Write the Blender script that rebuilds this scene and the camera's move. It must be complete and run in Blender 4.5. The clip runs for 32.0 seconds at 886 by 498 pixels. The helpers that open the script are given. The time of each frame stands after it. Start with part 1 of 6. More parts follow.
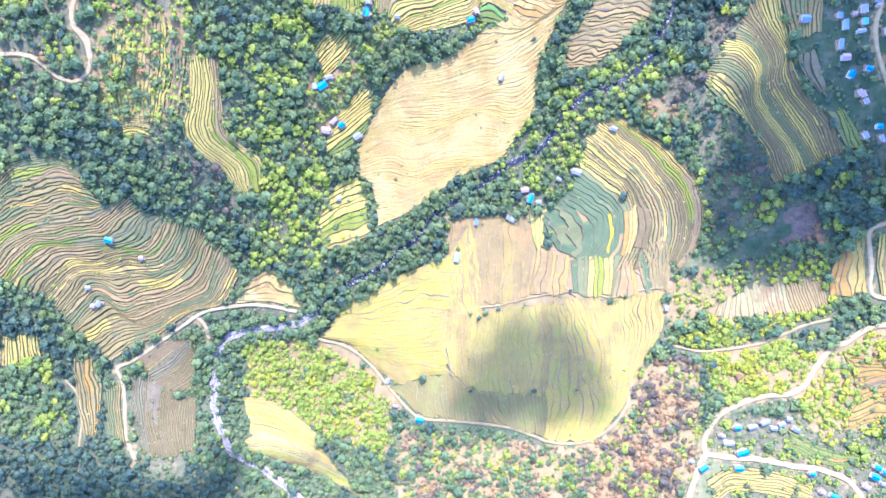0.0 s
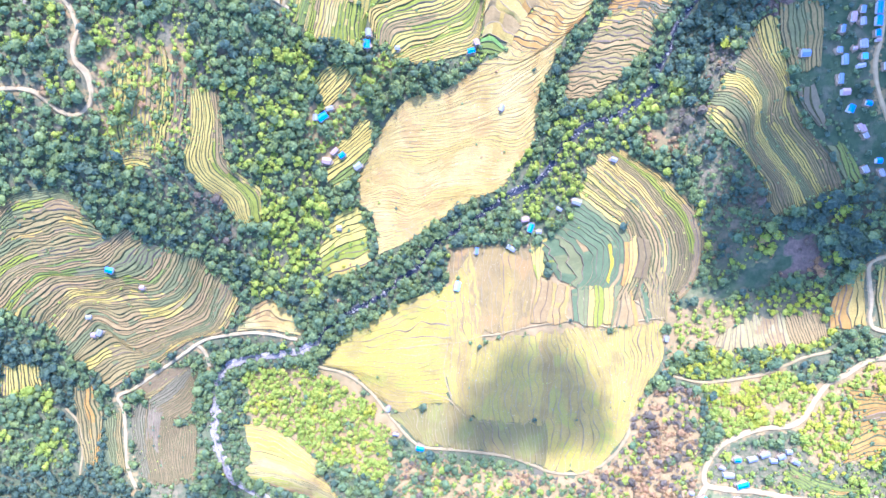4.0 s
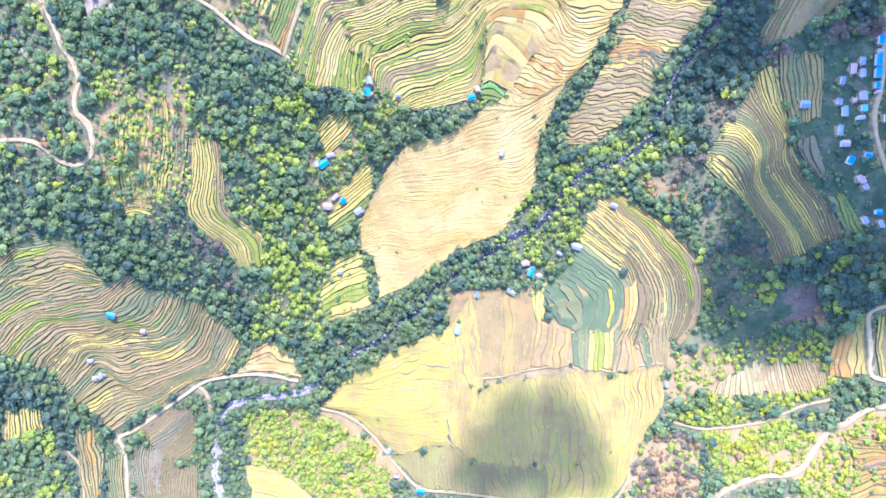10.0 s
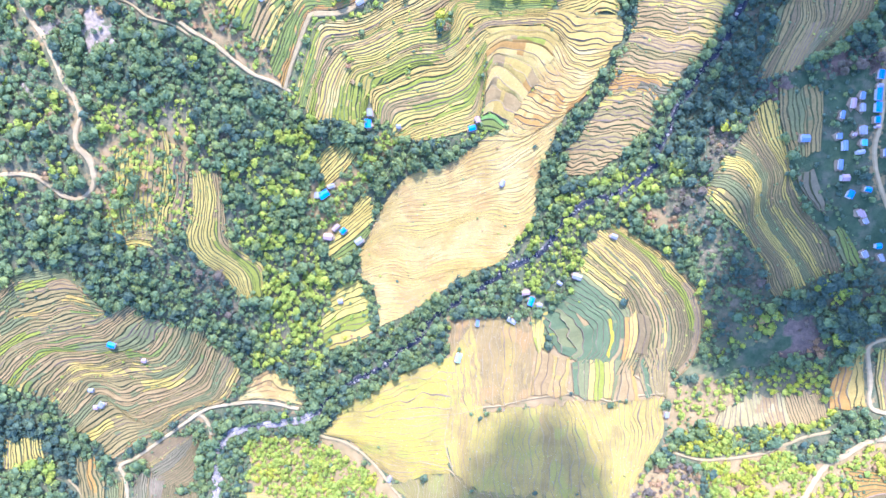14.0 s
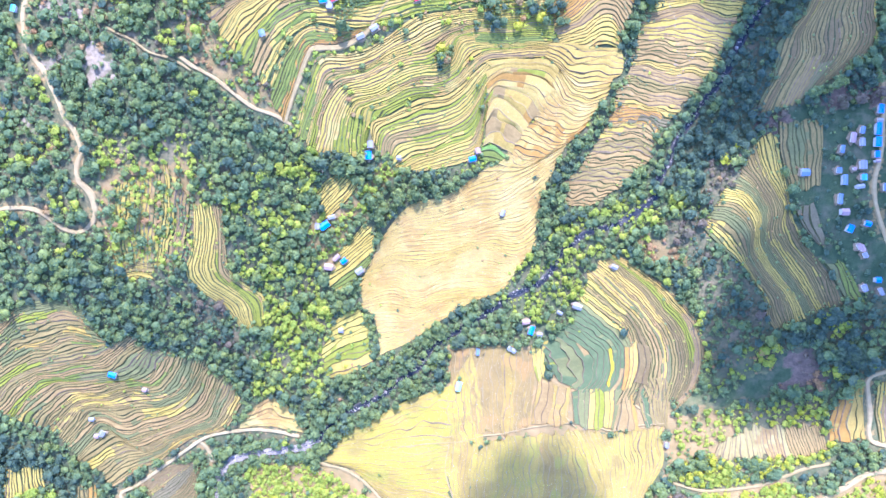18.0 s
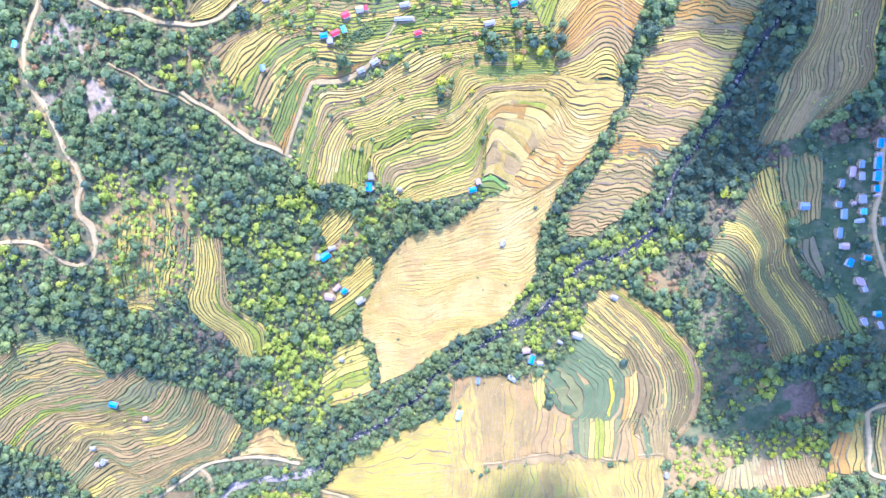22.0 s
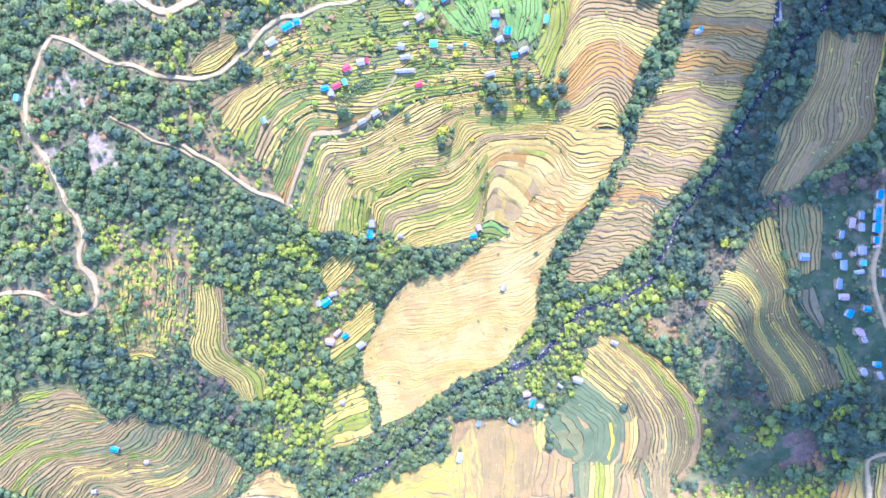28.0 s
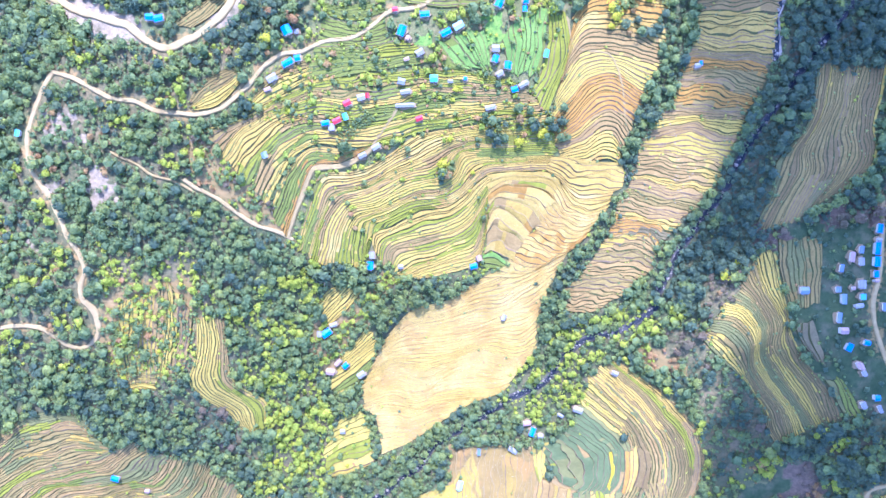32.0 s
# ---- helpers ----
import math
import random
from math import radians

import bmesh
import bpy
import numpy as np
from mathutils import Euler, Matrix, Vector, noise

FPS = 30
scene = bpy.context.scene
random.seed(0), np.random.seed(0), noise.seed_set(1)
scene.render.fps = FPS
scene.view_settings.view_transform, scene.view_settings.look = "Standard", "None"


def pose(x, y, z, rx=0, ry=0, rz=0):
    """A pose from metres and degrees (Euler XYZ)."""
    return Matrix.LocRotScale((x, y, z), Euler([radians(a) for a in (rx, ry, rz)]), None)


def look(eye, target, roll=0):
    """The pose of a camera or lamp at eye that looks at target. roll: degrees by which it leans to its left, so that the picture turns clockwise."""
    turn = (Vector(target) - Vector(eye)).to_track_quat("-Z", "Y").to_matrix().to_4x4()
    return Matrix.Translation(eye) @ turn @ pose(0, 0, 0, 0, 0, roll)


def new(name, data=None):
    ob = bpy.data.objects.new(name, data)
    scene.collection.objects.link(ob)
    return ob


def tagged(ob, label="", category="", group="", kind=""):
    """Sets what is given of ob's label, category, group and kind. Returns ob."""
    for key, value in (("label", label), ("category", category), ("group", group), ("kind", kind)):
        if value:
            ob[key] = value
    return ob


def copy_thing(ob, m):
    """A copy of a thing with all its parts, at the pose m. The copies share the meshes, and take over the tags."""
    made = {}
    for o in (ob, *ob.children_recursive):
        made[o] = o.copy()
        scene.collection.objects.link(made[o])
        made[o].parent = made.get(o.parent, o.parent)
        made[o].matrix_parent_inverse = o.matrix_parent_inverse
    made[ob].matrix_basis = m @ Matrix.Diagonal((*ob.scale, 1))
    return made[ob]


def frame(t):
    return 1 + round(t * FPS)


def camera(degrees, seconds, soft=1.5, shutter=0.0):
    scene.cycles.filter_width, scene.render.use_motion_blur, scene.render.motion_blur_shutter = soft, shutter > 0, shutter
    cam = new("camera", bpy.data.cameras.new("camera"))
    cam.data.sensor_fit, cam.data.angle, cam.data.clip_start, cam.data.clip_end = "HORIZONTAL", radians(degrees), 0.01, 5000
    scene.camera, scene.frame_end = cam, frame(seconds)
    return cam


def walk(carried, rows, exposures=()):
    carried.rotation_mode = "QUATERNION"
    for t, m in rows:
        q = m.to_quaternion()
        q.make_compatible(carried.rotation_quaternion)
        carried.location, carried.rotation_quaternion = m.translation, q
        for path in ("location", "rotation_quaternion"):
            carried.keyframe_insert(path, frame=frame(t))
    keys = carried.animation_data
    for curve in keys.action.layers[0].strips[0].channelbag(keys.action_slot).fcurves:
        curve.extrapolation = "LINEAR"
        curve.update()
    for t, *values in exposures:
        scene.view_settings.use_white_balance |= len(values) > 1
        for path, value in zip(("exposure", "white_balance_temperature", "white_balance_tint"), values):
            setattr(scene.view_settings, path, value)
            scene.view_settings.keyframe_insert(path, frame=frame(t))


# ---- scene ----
# A drone flies north over terraced hills, looking straight down.
cam = camera(73.0, 32.0, 1.55)
walk(cam, [(t, pose(-0.0816 * t, 6.43 * t, 500.0 + 0.1955 * t)) for t in (0.0, 4.0, 8.0, 12.0, 16.0, 20.0, 24.0, 28.0, 32.0)],
     exposures=[(0.0, 2.73, 4620.0, 34.0), (20.0, 2.67, 4720.0, 33.0), (28.0, 2.69, 4680.0, 35.0), (32.0, 2.69, 4680.0, 35.0)])

# ---- light ----
SUN_UP, SUN_TURN = 50.0, 2.0
world = bpy.data.worlds.new("sky")
scene.world = world
world.use_nodes = True
wn = world.node_tree
sky = wn.nodes.new("ShaderNodeTexSky")
sky.sky_type, sky.sun_disc = "NISHITA", False
sky.sun_elevation, sky.sun_rotation = radians(SUN_UP), radians(SUN_TURN)
sky.dust_density, sky.ozone_density = 0.8, 2.0
wn.nodes["Background"].inputs["Strength"].default_value = 0.15
wn.links.new(sky.outputs[0], wn.nodes["Background"].inputs["Color"])
sun = new("sun", bpy.data.lights.new("sun", "SUN"))
sun.data.energy, sun.data.angle, sun.data.color = 2.35, radians(1.0), (1.0, 0.93, 0.76)
ring = (math.cos(radians(SUN_UP)) * math.sin(radians(SUN_TURN)), math.cos(radians(SUN_UP)) * math.cos(radians(SUN_TURN)), math.sin(radians(SUN_UP)))
sun.matrix_world = look(Vector(ring) * 900, (0, 0, 0))

# the sun also shines through gaps between added clouds, out of view high to the north, laid out to shade parts of the
# valley
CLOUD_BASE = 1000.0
# thickness, then the ground ellipses each unseen cloud is to shade
SHADE_CLOUDS = [
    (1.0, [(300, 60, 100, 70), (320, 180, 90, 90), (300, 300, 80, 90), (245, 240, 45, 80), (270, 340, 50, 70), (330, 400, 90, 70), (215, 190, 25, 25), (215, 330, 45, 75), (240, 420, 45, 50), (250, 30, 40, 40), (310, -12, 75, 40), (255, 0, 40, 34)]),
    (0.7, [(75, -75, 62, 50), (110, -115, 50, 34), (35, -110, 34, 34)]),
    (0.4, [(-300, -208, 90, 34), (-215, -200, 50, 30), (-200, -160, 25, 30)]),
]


# ---- materials ----
class Nodes:
    """A short hand for building one node material."""

    def __init__(self, name, rough=0.9, spec=0.2):
        self.mat = bpy.data.materials.new(name)
        self.mat.use_nodes = True
        self.tree = self.mat.node_tree
        self.bsdf = self.tree.nodes["Principled BSDF"]
        self.bsdf.inputs["Roughness"].default_value = rough
        self.bsdf.inputs["Specular IOR Level"].default_value = spec
        self.coords = self.tree.nodes.new("ShaderNodeNewGeometry").outputs["Position"]

    def add(self, kind, **values):
        n = self.tree.nodes.new(kind)
        for k, v in values.items():
            n.inputs[k].default_value = v
        return n

    def link(self, a, b):
        self.tree.links.new(a, b)
        return self

    def noise(self, size, detail=4.0, rough=0.6, lo=0.35, hi=0.65):
        """Noise with features of about that many metres, stretched to 0..1."""
        n = self.add("ShaderNodeTexNoise", Scale=1.0 / size, Detail=detail, Roughness=rough)
        self.link(self.coords, n.inputs["Vector"])
        m = self.add("ShaderNodeMapRange", **{"From Min": lo, "From Max": hi})
        self.link(n.outputs["Fac"], m.inputs["Value"])
        return m.outputs["Result"]

    def mix(self, fac, a, b, blend="MIX"):
        m = self.tree.nodes.new("ShaderNodeMix")
        m.data_type, m.blend_type = "RGBA", blend
        for sock, v in ((m.inputs[0], fac), (m.inputs[6], a), (m.inputs[7], b)):
            if isinstance(v, (int, float)):
                sock.default_value = v
            elif isinstance(v, tuple):
                sock.default_value = (*v, 1.0)
            else:
                self.link(v, sock)
        return m.outputs[2]

    def math(self, op, a, b=0.0):
        m = self.tree.nodes.new("ShaderNodeMath")
        m.operation = op
        for sock, v in zip(m.inputs, (a, b)):
            if isinstance(v, (int, float)):
                sock.default_value = v
            else:
                self.link(v, sock)
        return m.outputs[0]

    def attribute(self, name):
        n = self.tree.nodes.new("ShaderNodeAttribute")
        n.attribute_name = name
        return n.outputs["Fac"]

    def random(self):
        return self.tree.nodes.new("ShaderNodeObjectInfo").outputs["Random"]

    def done(self, colour, bump=None, height=0.3):
        self.link(colour, self.bsdf.inputs["Base Color"])
        if bump is not None:
            b = self.add("ShaderNodeBump", Strength=0.7, Distance=height)
            self.link(bump, b.inputs["Height"])
            self.link(b.outputs["Normal"], self.bsdf.inputs["Normal"])
        return self.mat


def soil(name, low, high, fleck, fleck_amount=0.5):
    """Field soil: a tone for each strip and plot, blotches, fine furrow grain and flecks."""
    n = Nodes(name, 0.95, 0.1)
    tone = n.mix(n.attribute("plot"), low, high)
    tone = n.mix(n.math("MULTIPLY", n.noise(9.0), 0.45), tone, tuple(c * 0.72 for c in low))
    tone = n.mix(n.math("MULTIPLY", n.noise(26.0, 3.0), 0.5), tone, tuple(min(0.9, c * 1.25) for c in high))
    grain = n.noise(1.3, 5.0, 0.75)
    tone = n.mix(n.math("MULTIPLY", n.noise(2.2, 5.0, 0.7, 0.5, 0.75), fleck_amount), tone, fleck)
    tone = n.mix(n.math("MULTIPLY", grain, 0.4), tone, tuple(c * 0.55 for c in low))
    tone = n.mix(n.math("MULTIPLY", n.noise(4.2, 4.0, 0.7, 0.52, 0.72), 0.4), tone, tuple(min(0.9, c * 1.35) for c in high))
    return n.done(tone, grain, 0.12)


SOILS = {
    "sand": soil("sandy_soil", (0.278, 0.178, 0.036), (0.345, 0.247, 0.059), (0.216, 0.143, 0.028)),
    "pale": soil("pale_soil", (0.220, 0.168, 0.055), (0.268, 0.214, 0.078), (0.178, 0.131, 0.040)),
    "tan": soil("tan_soil", (0.242, 0.127, 0.027), (0.298, 0.167, 0.036), (0.193, 0.112, 0.023)),
    "straw": soil("straw_stubble", (0.275, 0.194, 0.036), (0.356, 0.259, 0.055), (0.165, 0.167, 0.017)),
    "mustard": soil("mustard_crop", (0.270, 0.200, 0.012), (0.310, 0.235, 0.016), (0.220, 0.190, 0.020), 0.3),
    "yellow": soil("yellow_stubble", (0.294, 0.219, 0.039), (0.340, 0.264, 0.054), (0.246, 0.191, 0.031)),
    "stubble": soil("brown_stubble", (0.157, 0.112, 0.036), (0.220, 0.160, 0.052), (0.114, 0.098, 0.028)),
    "grey": soil("grey_plough", (0.119, 0.097, 0.048), (0.161, 0.130, 0.064), (0.096, 0.085, 0.032)),
    "brown": soil("brown_plough", (0.127, 0.089, 0.033), (0.167, 0.117, 0.046), (0.104, 0.088, 0.028)),
    "rose": soil("rose_soil", (0.204, 0.131, 0.045), (0.247, 0.168, 0.060), (0.161, 0.108, 0.028)),
    "green": soil("green_crop", (0.095, 0.120, 0.021), (0.148, 0.155, 0.032), (0.161, 0.120, 0.035), 0.3),
    "yellowgreen": soil("young_crop", (0.158, 0.162, 0.018), (0.204, 0.196, 0.026), (0.117, 0.135, 0.019), 0.3),
    "sown": soil("sown_green", (0.066, 0.086, 0.034), (0.096, 0.116, 0.044), (0.120, 0.112, 0.048), 0.35),
    "greygreen": soil("sown_plot", (0.111, 0.110, 0.038), (0.148, 0.139, 0.048), (0.143, 0.114, 0.044), 0.35),
    "paddy": soil("paddy_grass", (0.105, 0.185, 0.034), (0.155, 0.225, 0.048), (0.160, 0.165, 0.055), 0.25),
}


def soft_soil(name, first, second, third, fourth):
    """Harvested ground whose tones run into one another over tens of metres."""
    n = Nodes(name, 0.95, 0.1)
    tone = n.mix(n.noise(48.0, 5.0, 0.6, 0.42, 0.58), first, second)
    tone = n.mix(n.math("MULTIPLY", n.noise(30.0, 6.0, 0.65, 0.45, 0.62), 0.85), tone, third)
    tone = n.mix(n.math("MULTIPLY", n.noise(21.0, 3.0, 0.5, 0.54, 0.62), 0.75), tone, fourth)
    tone = n.mix(n.math("MULTIPLY", n.attribute("plot"), 0.4), tone, tuple(c * 0.78 for c in first))
    grain = n.noise(1.3, 5.0, 0.75)
    tone = n.mix(n.math("MULTIPLY", n.noise(5.0, 5.0, 0.7, 0.5, 0.75), 0.4), tone, tuple(min(0.9, c * 1.25) for c in second))
    tone = n.mix(n.math("MULTIPLY", n.noise(1.1, 2.0, 0.5, 0.66, 0.72), 0.5), tone, (0.40, 0.36, 0.27))
    tone = n.mix(n.math("MULTIPLY", grain, 0.3), tone, tuple(c * 0.6 for c in third))
    return n.done(tone, grain, 0.1)


SOILS.update({
    "harvest": soft_soil("harvested_sand", (0.342, 0.241, 0.060), (0.389, 0.292, 0.088), (0.278, 0.165, 0.035), (0.307, 0.174, 0.050)),
    "reaped": soft_soil("reaped_straw", (0.330, 0.245, 0.030), (0.300, 0.200, 0.050), (0.195, 0.140, 0.037), (0.220, 0.208, 0.030)),
    "patchy": soft_soil("patchy_fallow", (0.275, 0.190, 0.040), (0.235, 0.160, 0.042), (0.170, 0.115, 0.035), (0.290, 0.165, 0.053)),
    "mixed": soft_soil("mixed_stubble", (0.315, 0.232, 0.040), (0.290, 0.198, 0.044), (0.180, 0.126, 0.038), (0.225, 0.205, 0.036)),
    "worn": soft_soil("worn_fallow", (0.250, 0.165, 0.046), (0.195, 0.132, 0.044), (0.130, 0.095, 0.036), (0.285, 0.160, 0.046)),
    "fallow": soft_soil("fallow_plot", (0.199, 0.136, 0.037), (0.159, 0.132, 0.035), (0.116, 0.104, 0.032), (0.190, 0.180, 0.035)),
})


def bank(name, low, high, patch):
    """The sloping edge below a terrace: weeds, dry grass or earth."""
    n = Nodes(name, 0.95, 0.1)
    c = n.mix(n.noise(3.0), low, high)
    c = n.mix(n.math("MULTIPLY", n.noise(14.0), 0.8), c, patch)
    return n.done(c, n.noise(0.6, 4.0), 0.2)


BANKS = {"grass": bank("bank_weeds", (0.050, 0.046, 0.020), (0.096, 0.076, 0.034), (0.056, 0.068, 0.020)),
         "dry": bank("bank_dry_earth", (0.150, 0.098, 0.052), (0.235, 0.160, 0.090), (0.115, 0.084, 0.047)),
         "faint": bank("bank_low_earth", (0.150, 0.106, 0.050), (0.235, 0.175, 0.080), (0.240, 0.178, 0.080)),
         "green": bank("bank_green_grass", (0.110, 0.138, 0.036), (0.190, 0.198, 0.045), (0.110, 0.085, 0.042))}

n = Nodes("hillside", 0.95, 0.1)
c = n.mix(n.noise(5.0), (0.066, 0.080, 0.036), (0.120, 0.118, 0.052))
c = n.mix(n.math("MULTIPLY", n.noise(20.0, 4.0, 0.6, 0.5, 0.7), 0.7), c, (0.13, 0.095, 0.055))
lush = n.mix(n.noise(3.0, 5.0, 0.7), (0.10, 0.19, 0.035), (0.18, 0.26, 0.05))
grass = n.mix(n.noise(4.0, 5.0, 0.7), (0.080, 0.105, 0.032), (0.160, 0.155, 0.058))
grass = n.mix(n.math("MULTIPLY", n.noise(11.0), 0.6), grass, (0.195, 0.155, 0.075))
# meadow grass, its green lowered to hold the cloud shade in the east
meadow = n.mix(n.noise(5.0, 5.0, 0.7), (0.03, 0.052, 0.022), (0.06, 0.08, 0.034))
meadow = n.mix(n.math("MULTIPLY", n.noise(13.0, 4.0, 0.6, 0.5, 0.7), 0.7), meadow, (0.14, 0.12, 0.07))
bare = n.mix(n.noise(3.5, 5.0, 0.7), (0.250, 0.155, 0.058), (0.335, 0.222, 0.094))
bare = n.mix(n.math("MULTIPLY", n.noise(7.0, 5.0, 0.7), 0.8), bare, (0.150, 0.120, 0.042))
rough = n.mix(n.noise(3.0, 5.0, 0.7), (0.068, 0.074, 0.034), (0.150, 0.124, 0.060))
rough = n.mix(n.math("MULTIPLY", n.noise(12.0, 5.0, 0.7, 0.5, 0.7), 0.7), rough, (0.235, 0.165, 0.085))
stony = n.mix(n.noise(4.0, 6.0, 0.75), (0.19, 0.142, 0.085), (0.32, 0.25, 0.165))
stony = n.mix(n.math("MULTIPLY", n.noise(10.0, 5.0, 0.7, 0.5, 0.66), 0.8), stony, (0.080, 0.076, 0.040))
scrub = n.mix(n.noise(3.0, 5.0, 0.7), (0.088, 0.064, 0.042), (0.160, 0.112, 0.072))
edge = n.math("MULTIPLY", n.math("SUBTRACT", n.noise(4.0), 0.5), 0.7)
for cover, tone in (("grass", grass), ("lush", lush), ("meadow", meadow), ("rough", rough), ("scrub", scrub), ("bare", bare), ("stony", stony)):
    m = n.add("ShaderNodeMapRange", **{"From Min": 0.35, "From Max": 0.65})
    n.link(n.math("ADD", n.attribute(cover), edge), m.inputs["Value"])
    c = n.mix(m.outputs["Result"], c, tone)
HILLSIDE = n.done(c, n.noise(1.2, 5.0, 0.7), 0.4)


def dirt(name, a, b, mark):
    n = Nodes(name, 0.95, 0.15)
    c = n.mix(n.noise(4.0), a, b)
    c = n.mix(n.math("MULTIPLY", n.noise(1.0, 4.0, 0.7, 0.5, 0.8), 0.5), c, mark)
    c = n.mix(n.math("MULTIPLY", n.noise(11.0, 4.0, 0.6, 0.45, 0.75), 0.6), c, mark)
    return n.done(c, n.noise(0.5, 4.0), 0.08)


LANES = {"road": dirt("dirt_road", (0.255, 0.185, 0.082), (0.326, 0.243, 0.108), (0.196, 0.132, 0.053)),
         "track": dirt("dirt_track", (0.245, 0.185, 0.084), (0.307, 0.235, 0.108), (0.179, 0.129, 0.055)),
         "yard": dirt("yard_earth", (0.19, 0.138, 0.074), (0.25, 0.185, 0.105), (0.125, 0.095, 0.052)),
         "footpath": dirt("trodden_path", (0.221, 0.159, 0.065), (0.269, 0.198, 0.083), (0.162, 0.116, 0.045))}
GRAVEL = dirt("river_gravel", (0.235, 0.190, 0.145), (0.345, 0.290, 0.230), (0.115, 0.098, 0.070))
WET_BED = dirt("wet_stones", (0.050, 0.046, 0.042), (0.090, 0.082, 0.074), (0.030, 0.028, 0.026))
n = Nodes("boulder_stone", 0.9, 0.2)
BOULDER = n.done(n.mix(n.noise(1.5), (0.16, 0.135, 0.105), (0.27, 0.235, 0.19)), n.noise(0.4), 0.05)
n = Nodes("stream_water", 0.3, 0.08)
WATER = n.done(n.mix(n.noise(3.0), (0.014, 0.018, 0.022), (0.034, 0.036, 0.040)), n.noise(0.8, 3.0), 0.05)
n = Nodes("cloud_vapour", 1.0, 0.0)
VAPOUR = n.done(n.mix(n.noise(30.0), (0.80, 0.81, 0.83), (0.88, 0.88, 0.88)))
n = Nodes("bark", 0.9, 0.2)
BARK = n.done(n.mix(n.noise(0.5), (0.10, 0.075, 0.05), (0.2, 0.16, 0.12)), n.noise(0.2), 0.04)


def leaves(name, a, b, c3):
    n = Nodes(name, 0.72, 0.2)
    c = n.mix(n.random(), a, b)
    c = n.mix(n.attribute("tint"), c, c3)
    c = n.mix(n.math("MULTIPLY", n.noise(1.3, 5.0, 0.75, 0.38, 0.62), 0.6), c, tuple(x * 0.55 for x in a))
    # light also shines through the leaves
    thin = n.tree.nodes.new("ShaderNodeBsdfTranslucent")
    both = n.tree.nodes.new("ShaderNodeMixShader")
    both.inputs[0].default_value = 0.45
    n.link(c, thin.inputs["Color"])
    n.link(n.bsdf.outputs[0], both.inputs[1]).link(thin.outputs[0], both.inputs[2])
    n.link(both.outputs[0], n.tree.nodes["Material Output"].inputs["Surface"])
    return n.done(c)


# the dark tone keeps extra blue that imitates hazy shade over the woods
LEAVES = {"dark": leaves("dark_leaves", (0.072, 0.112, 0.076), (0.106, 0.154, 0.086), (0.175, 0.215, 0.086)),
          "mid": leaves("green_leaves", (0.112, 0.166, 0.080), (0.166, 0.228, 0.086), (0.315, 0.342, 0.066)),
          "bright": leaves("bright_leaves", (0.226, 0.306, 0.046), (0.335, 0.388, 0.050), (0.510, 0.480, 0.056)),
          "yellow": leaves("yellow_leaves", (0.320, 0.345, 0.024), (0.430, 0.425, 0.030), (0.545, 0.480, 0.044)),
          "dry": leaves("dry_leaves", (0.360, 0.205, 0.088), (0.450, 0.262, 0.110), (0.330, 0.255, 0.090)),
          "brown": leaves("bare_twigs", (0.170, 0.128, 0.080), (0.225, 0.175, 0.112), (0.150, 0.140, 0.070))}


def sheet(name, colour, metal=0.0):
    n = Nodes(name, 0.45, 0.4)
    n.bsdf.inputs["Metallic"].default_value = metal
    c = n.mix(n.random(), colour, tuple(min(0.95, x * 1.15 + 0.01) for x in colour))
    c = n.mix(n.math("MULTIPLY", n.noise(1.6, 4.0, 0.7, 0.5, 0.8), 0.5), c, tuple(x * 0.6 + 0.04 for x in colour))
    return n.done(c)


ROOFS = {"blue": sheet("blue_roof_sheet", (0.012, 0.13, 0.46)), "lightblue": sheet("pale_blue_sheet", (0.240, 0.416, 0.576)),
         "teal": sheet("teal_roof_sheet", (0.064, 0.256, 0.336)), "bluegrey": sheet("grey_blue_sheet", (0.09, 0.13, 0.20)),
         "white": sheet("galvanised_sheet", (0.168, 0.162, 0.168)), "red": sheet("red_roof_sheet", (0.32, 0.014, 0.022)),
         "pink": sheet("rusty_pink_sheet", (0.26, 0.165, 0.145)), "slate": sheet("slate_roof", (0.136, 0.144, 0.192))}
n = Nodes("house_plaster", 0.9, 0.2)
PLASTER = n.done(n.mix(n.noise(2.0), (0.40, 0.34, 0.27), (0.52, 0.46, 0.38)), n.noise(0.3), 0.02)

# ---- the lie of the land ----
BASE, SPREAD = 41.4, 120
HILLS = [(-330, -170, -35.4), (-330, -20, -18.2), (-330, 130, 14.1), (-330, 260, 4.7), (-330, 390, 8.3), (-190, -170, -45.9), (-190, -20, -35.2), (-190, 130, 15.7), (-190, 260, -9.4), (-190, 390, 27.4), (-60, -170, -12.4), (-60, -20, -6.5), (-60, 130, -30.3), (-60, 260, 14), (-60, 390, 13.5), (70, -170, -40.4), (70, -20, -13.1), (70, 130, -24.6), (70, 260, -19.8), (70, 390, 12), (200, -170, 27.1), (200, -20, -34.8), (200, 130, 15.3), (200, 260, -10.3), (200, 390, 20.8), (330, -170, 1.6), (330, -20, -8.8), (330, 130, 25.3), (330, 260, -9)]
rng = np.random.default_rng(7)


def height(x, y):
    """Height of the smooth ground."""
    x, y = np.asarray(x, float), np.asarray(y, float)
    z = np.full(np.broadcast(x, y).shape, BASE)
    for cx, cy, h in HILLS:
        z = z + h * np.exp(-((x - cx) ** 2 + (y - cy) ** 2) / (2 * SPREAD * SPREAD))
    return z


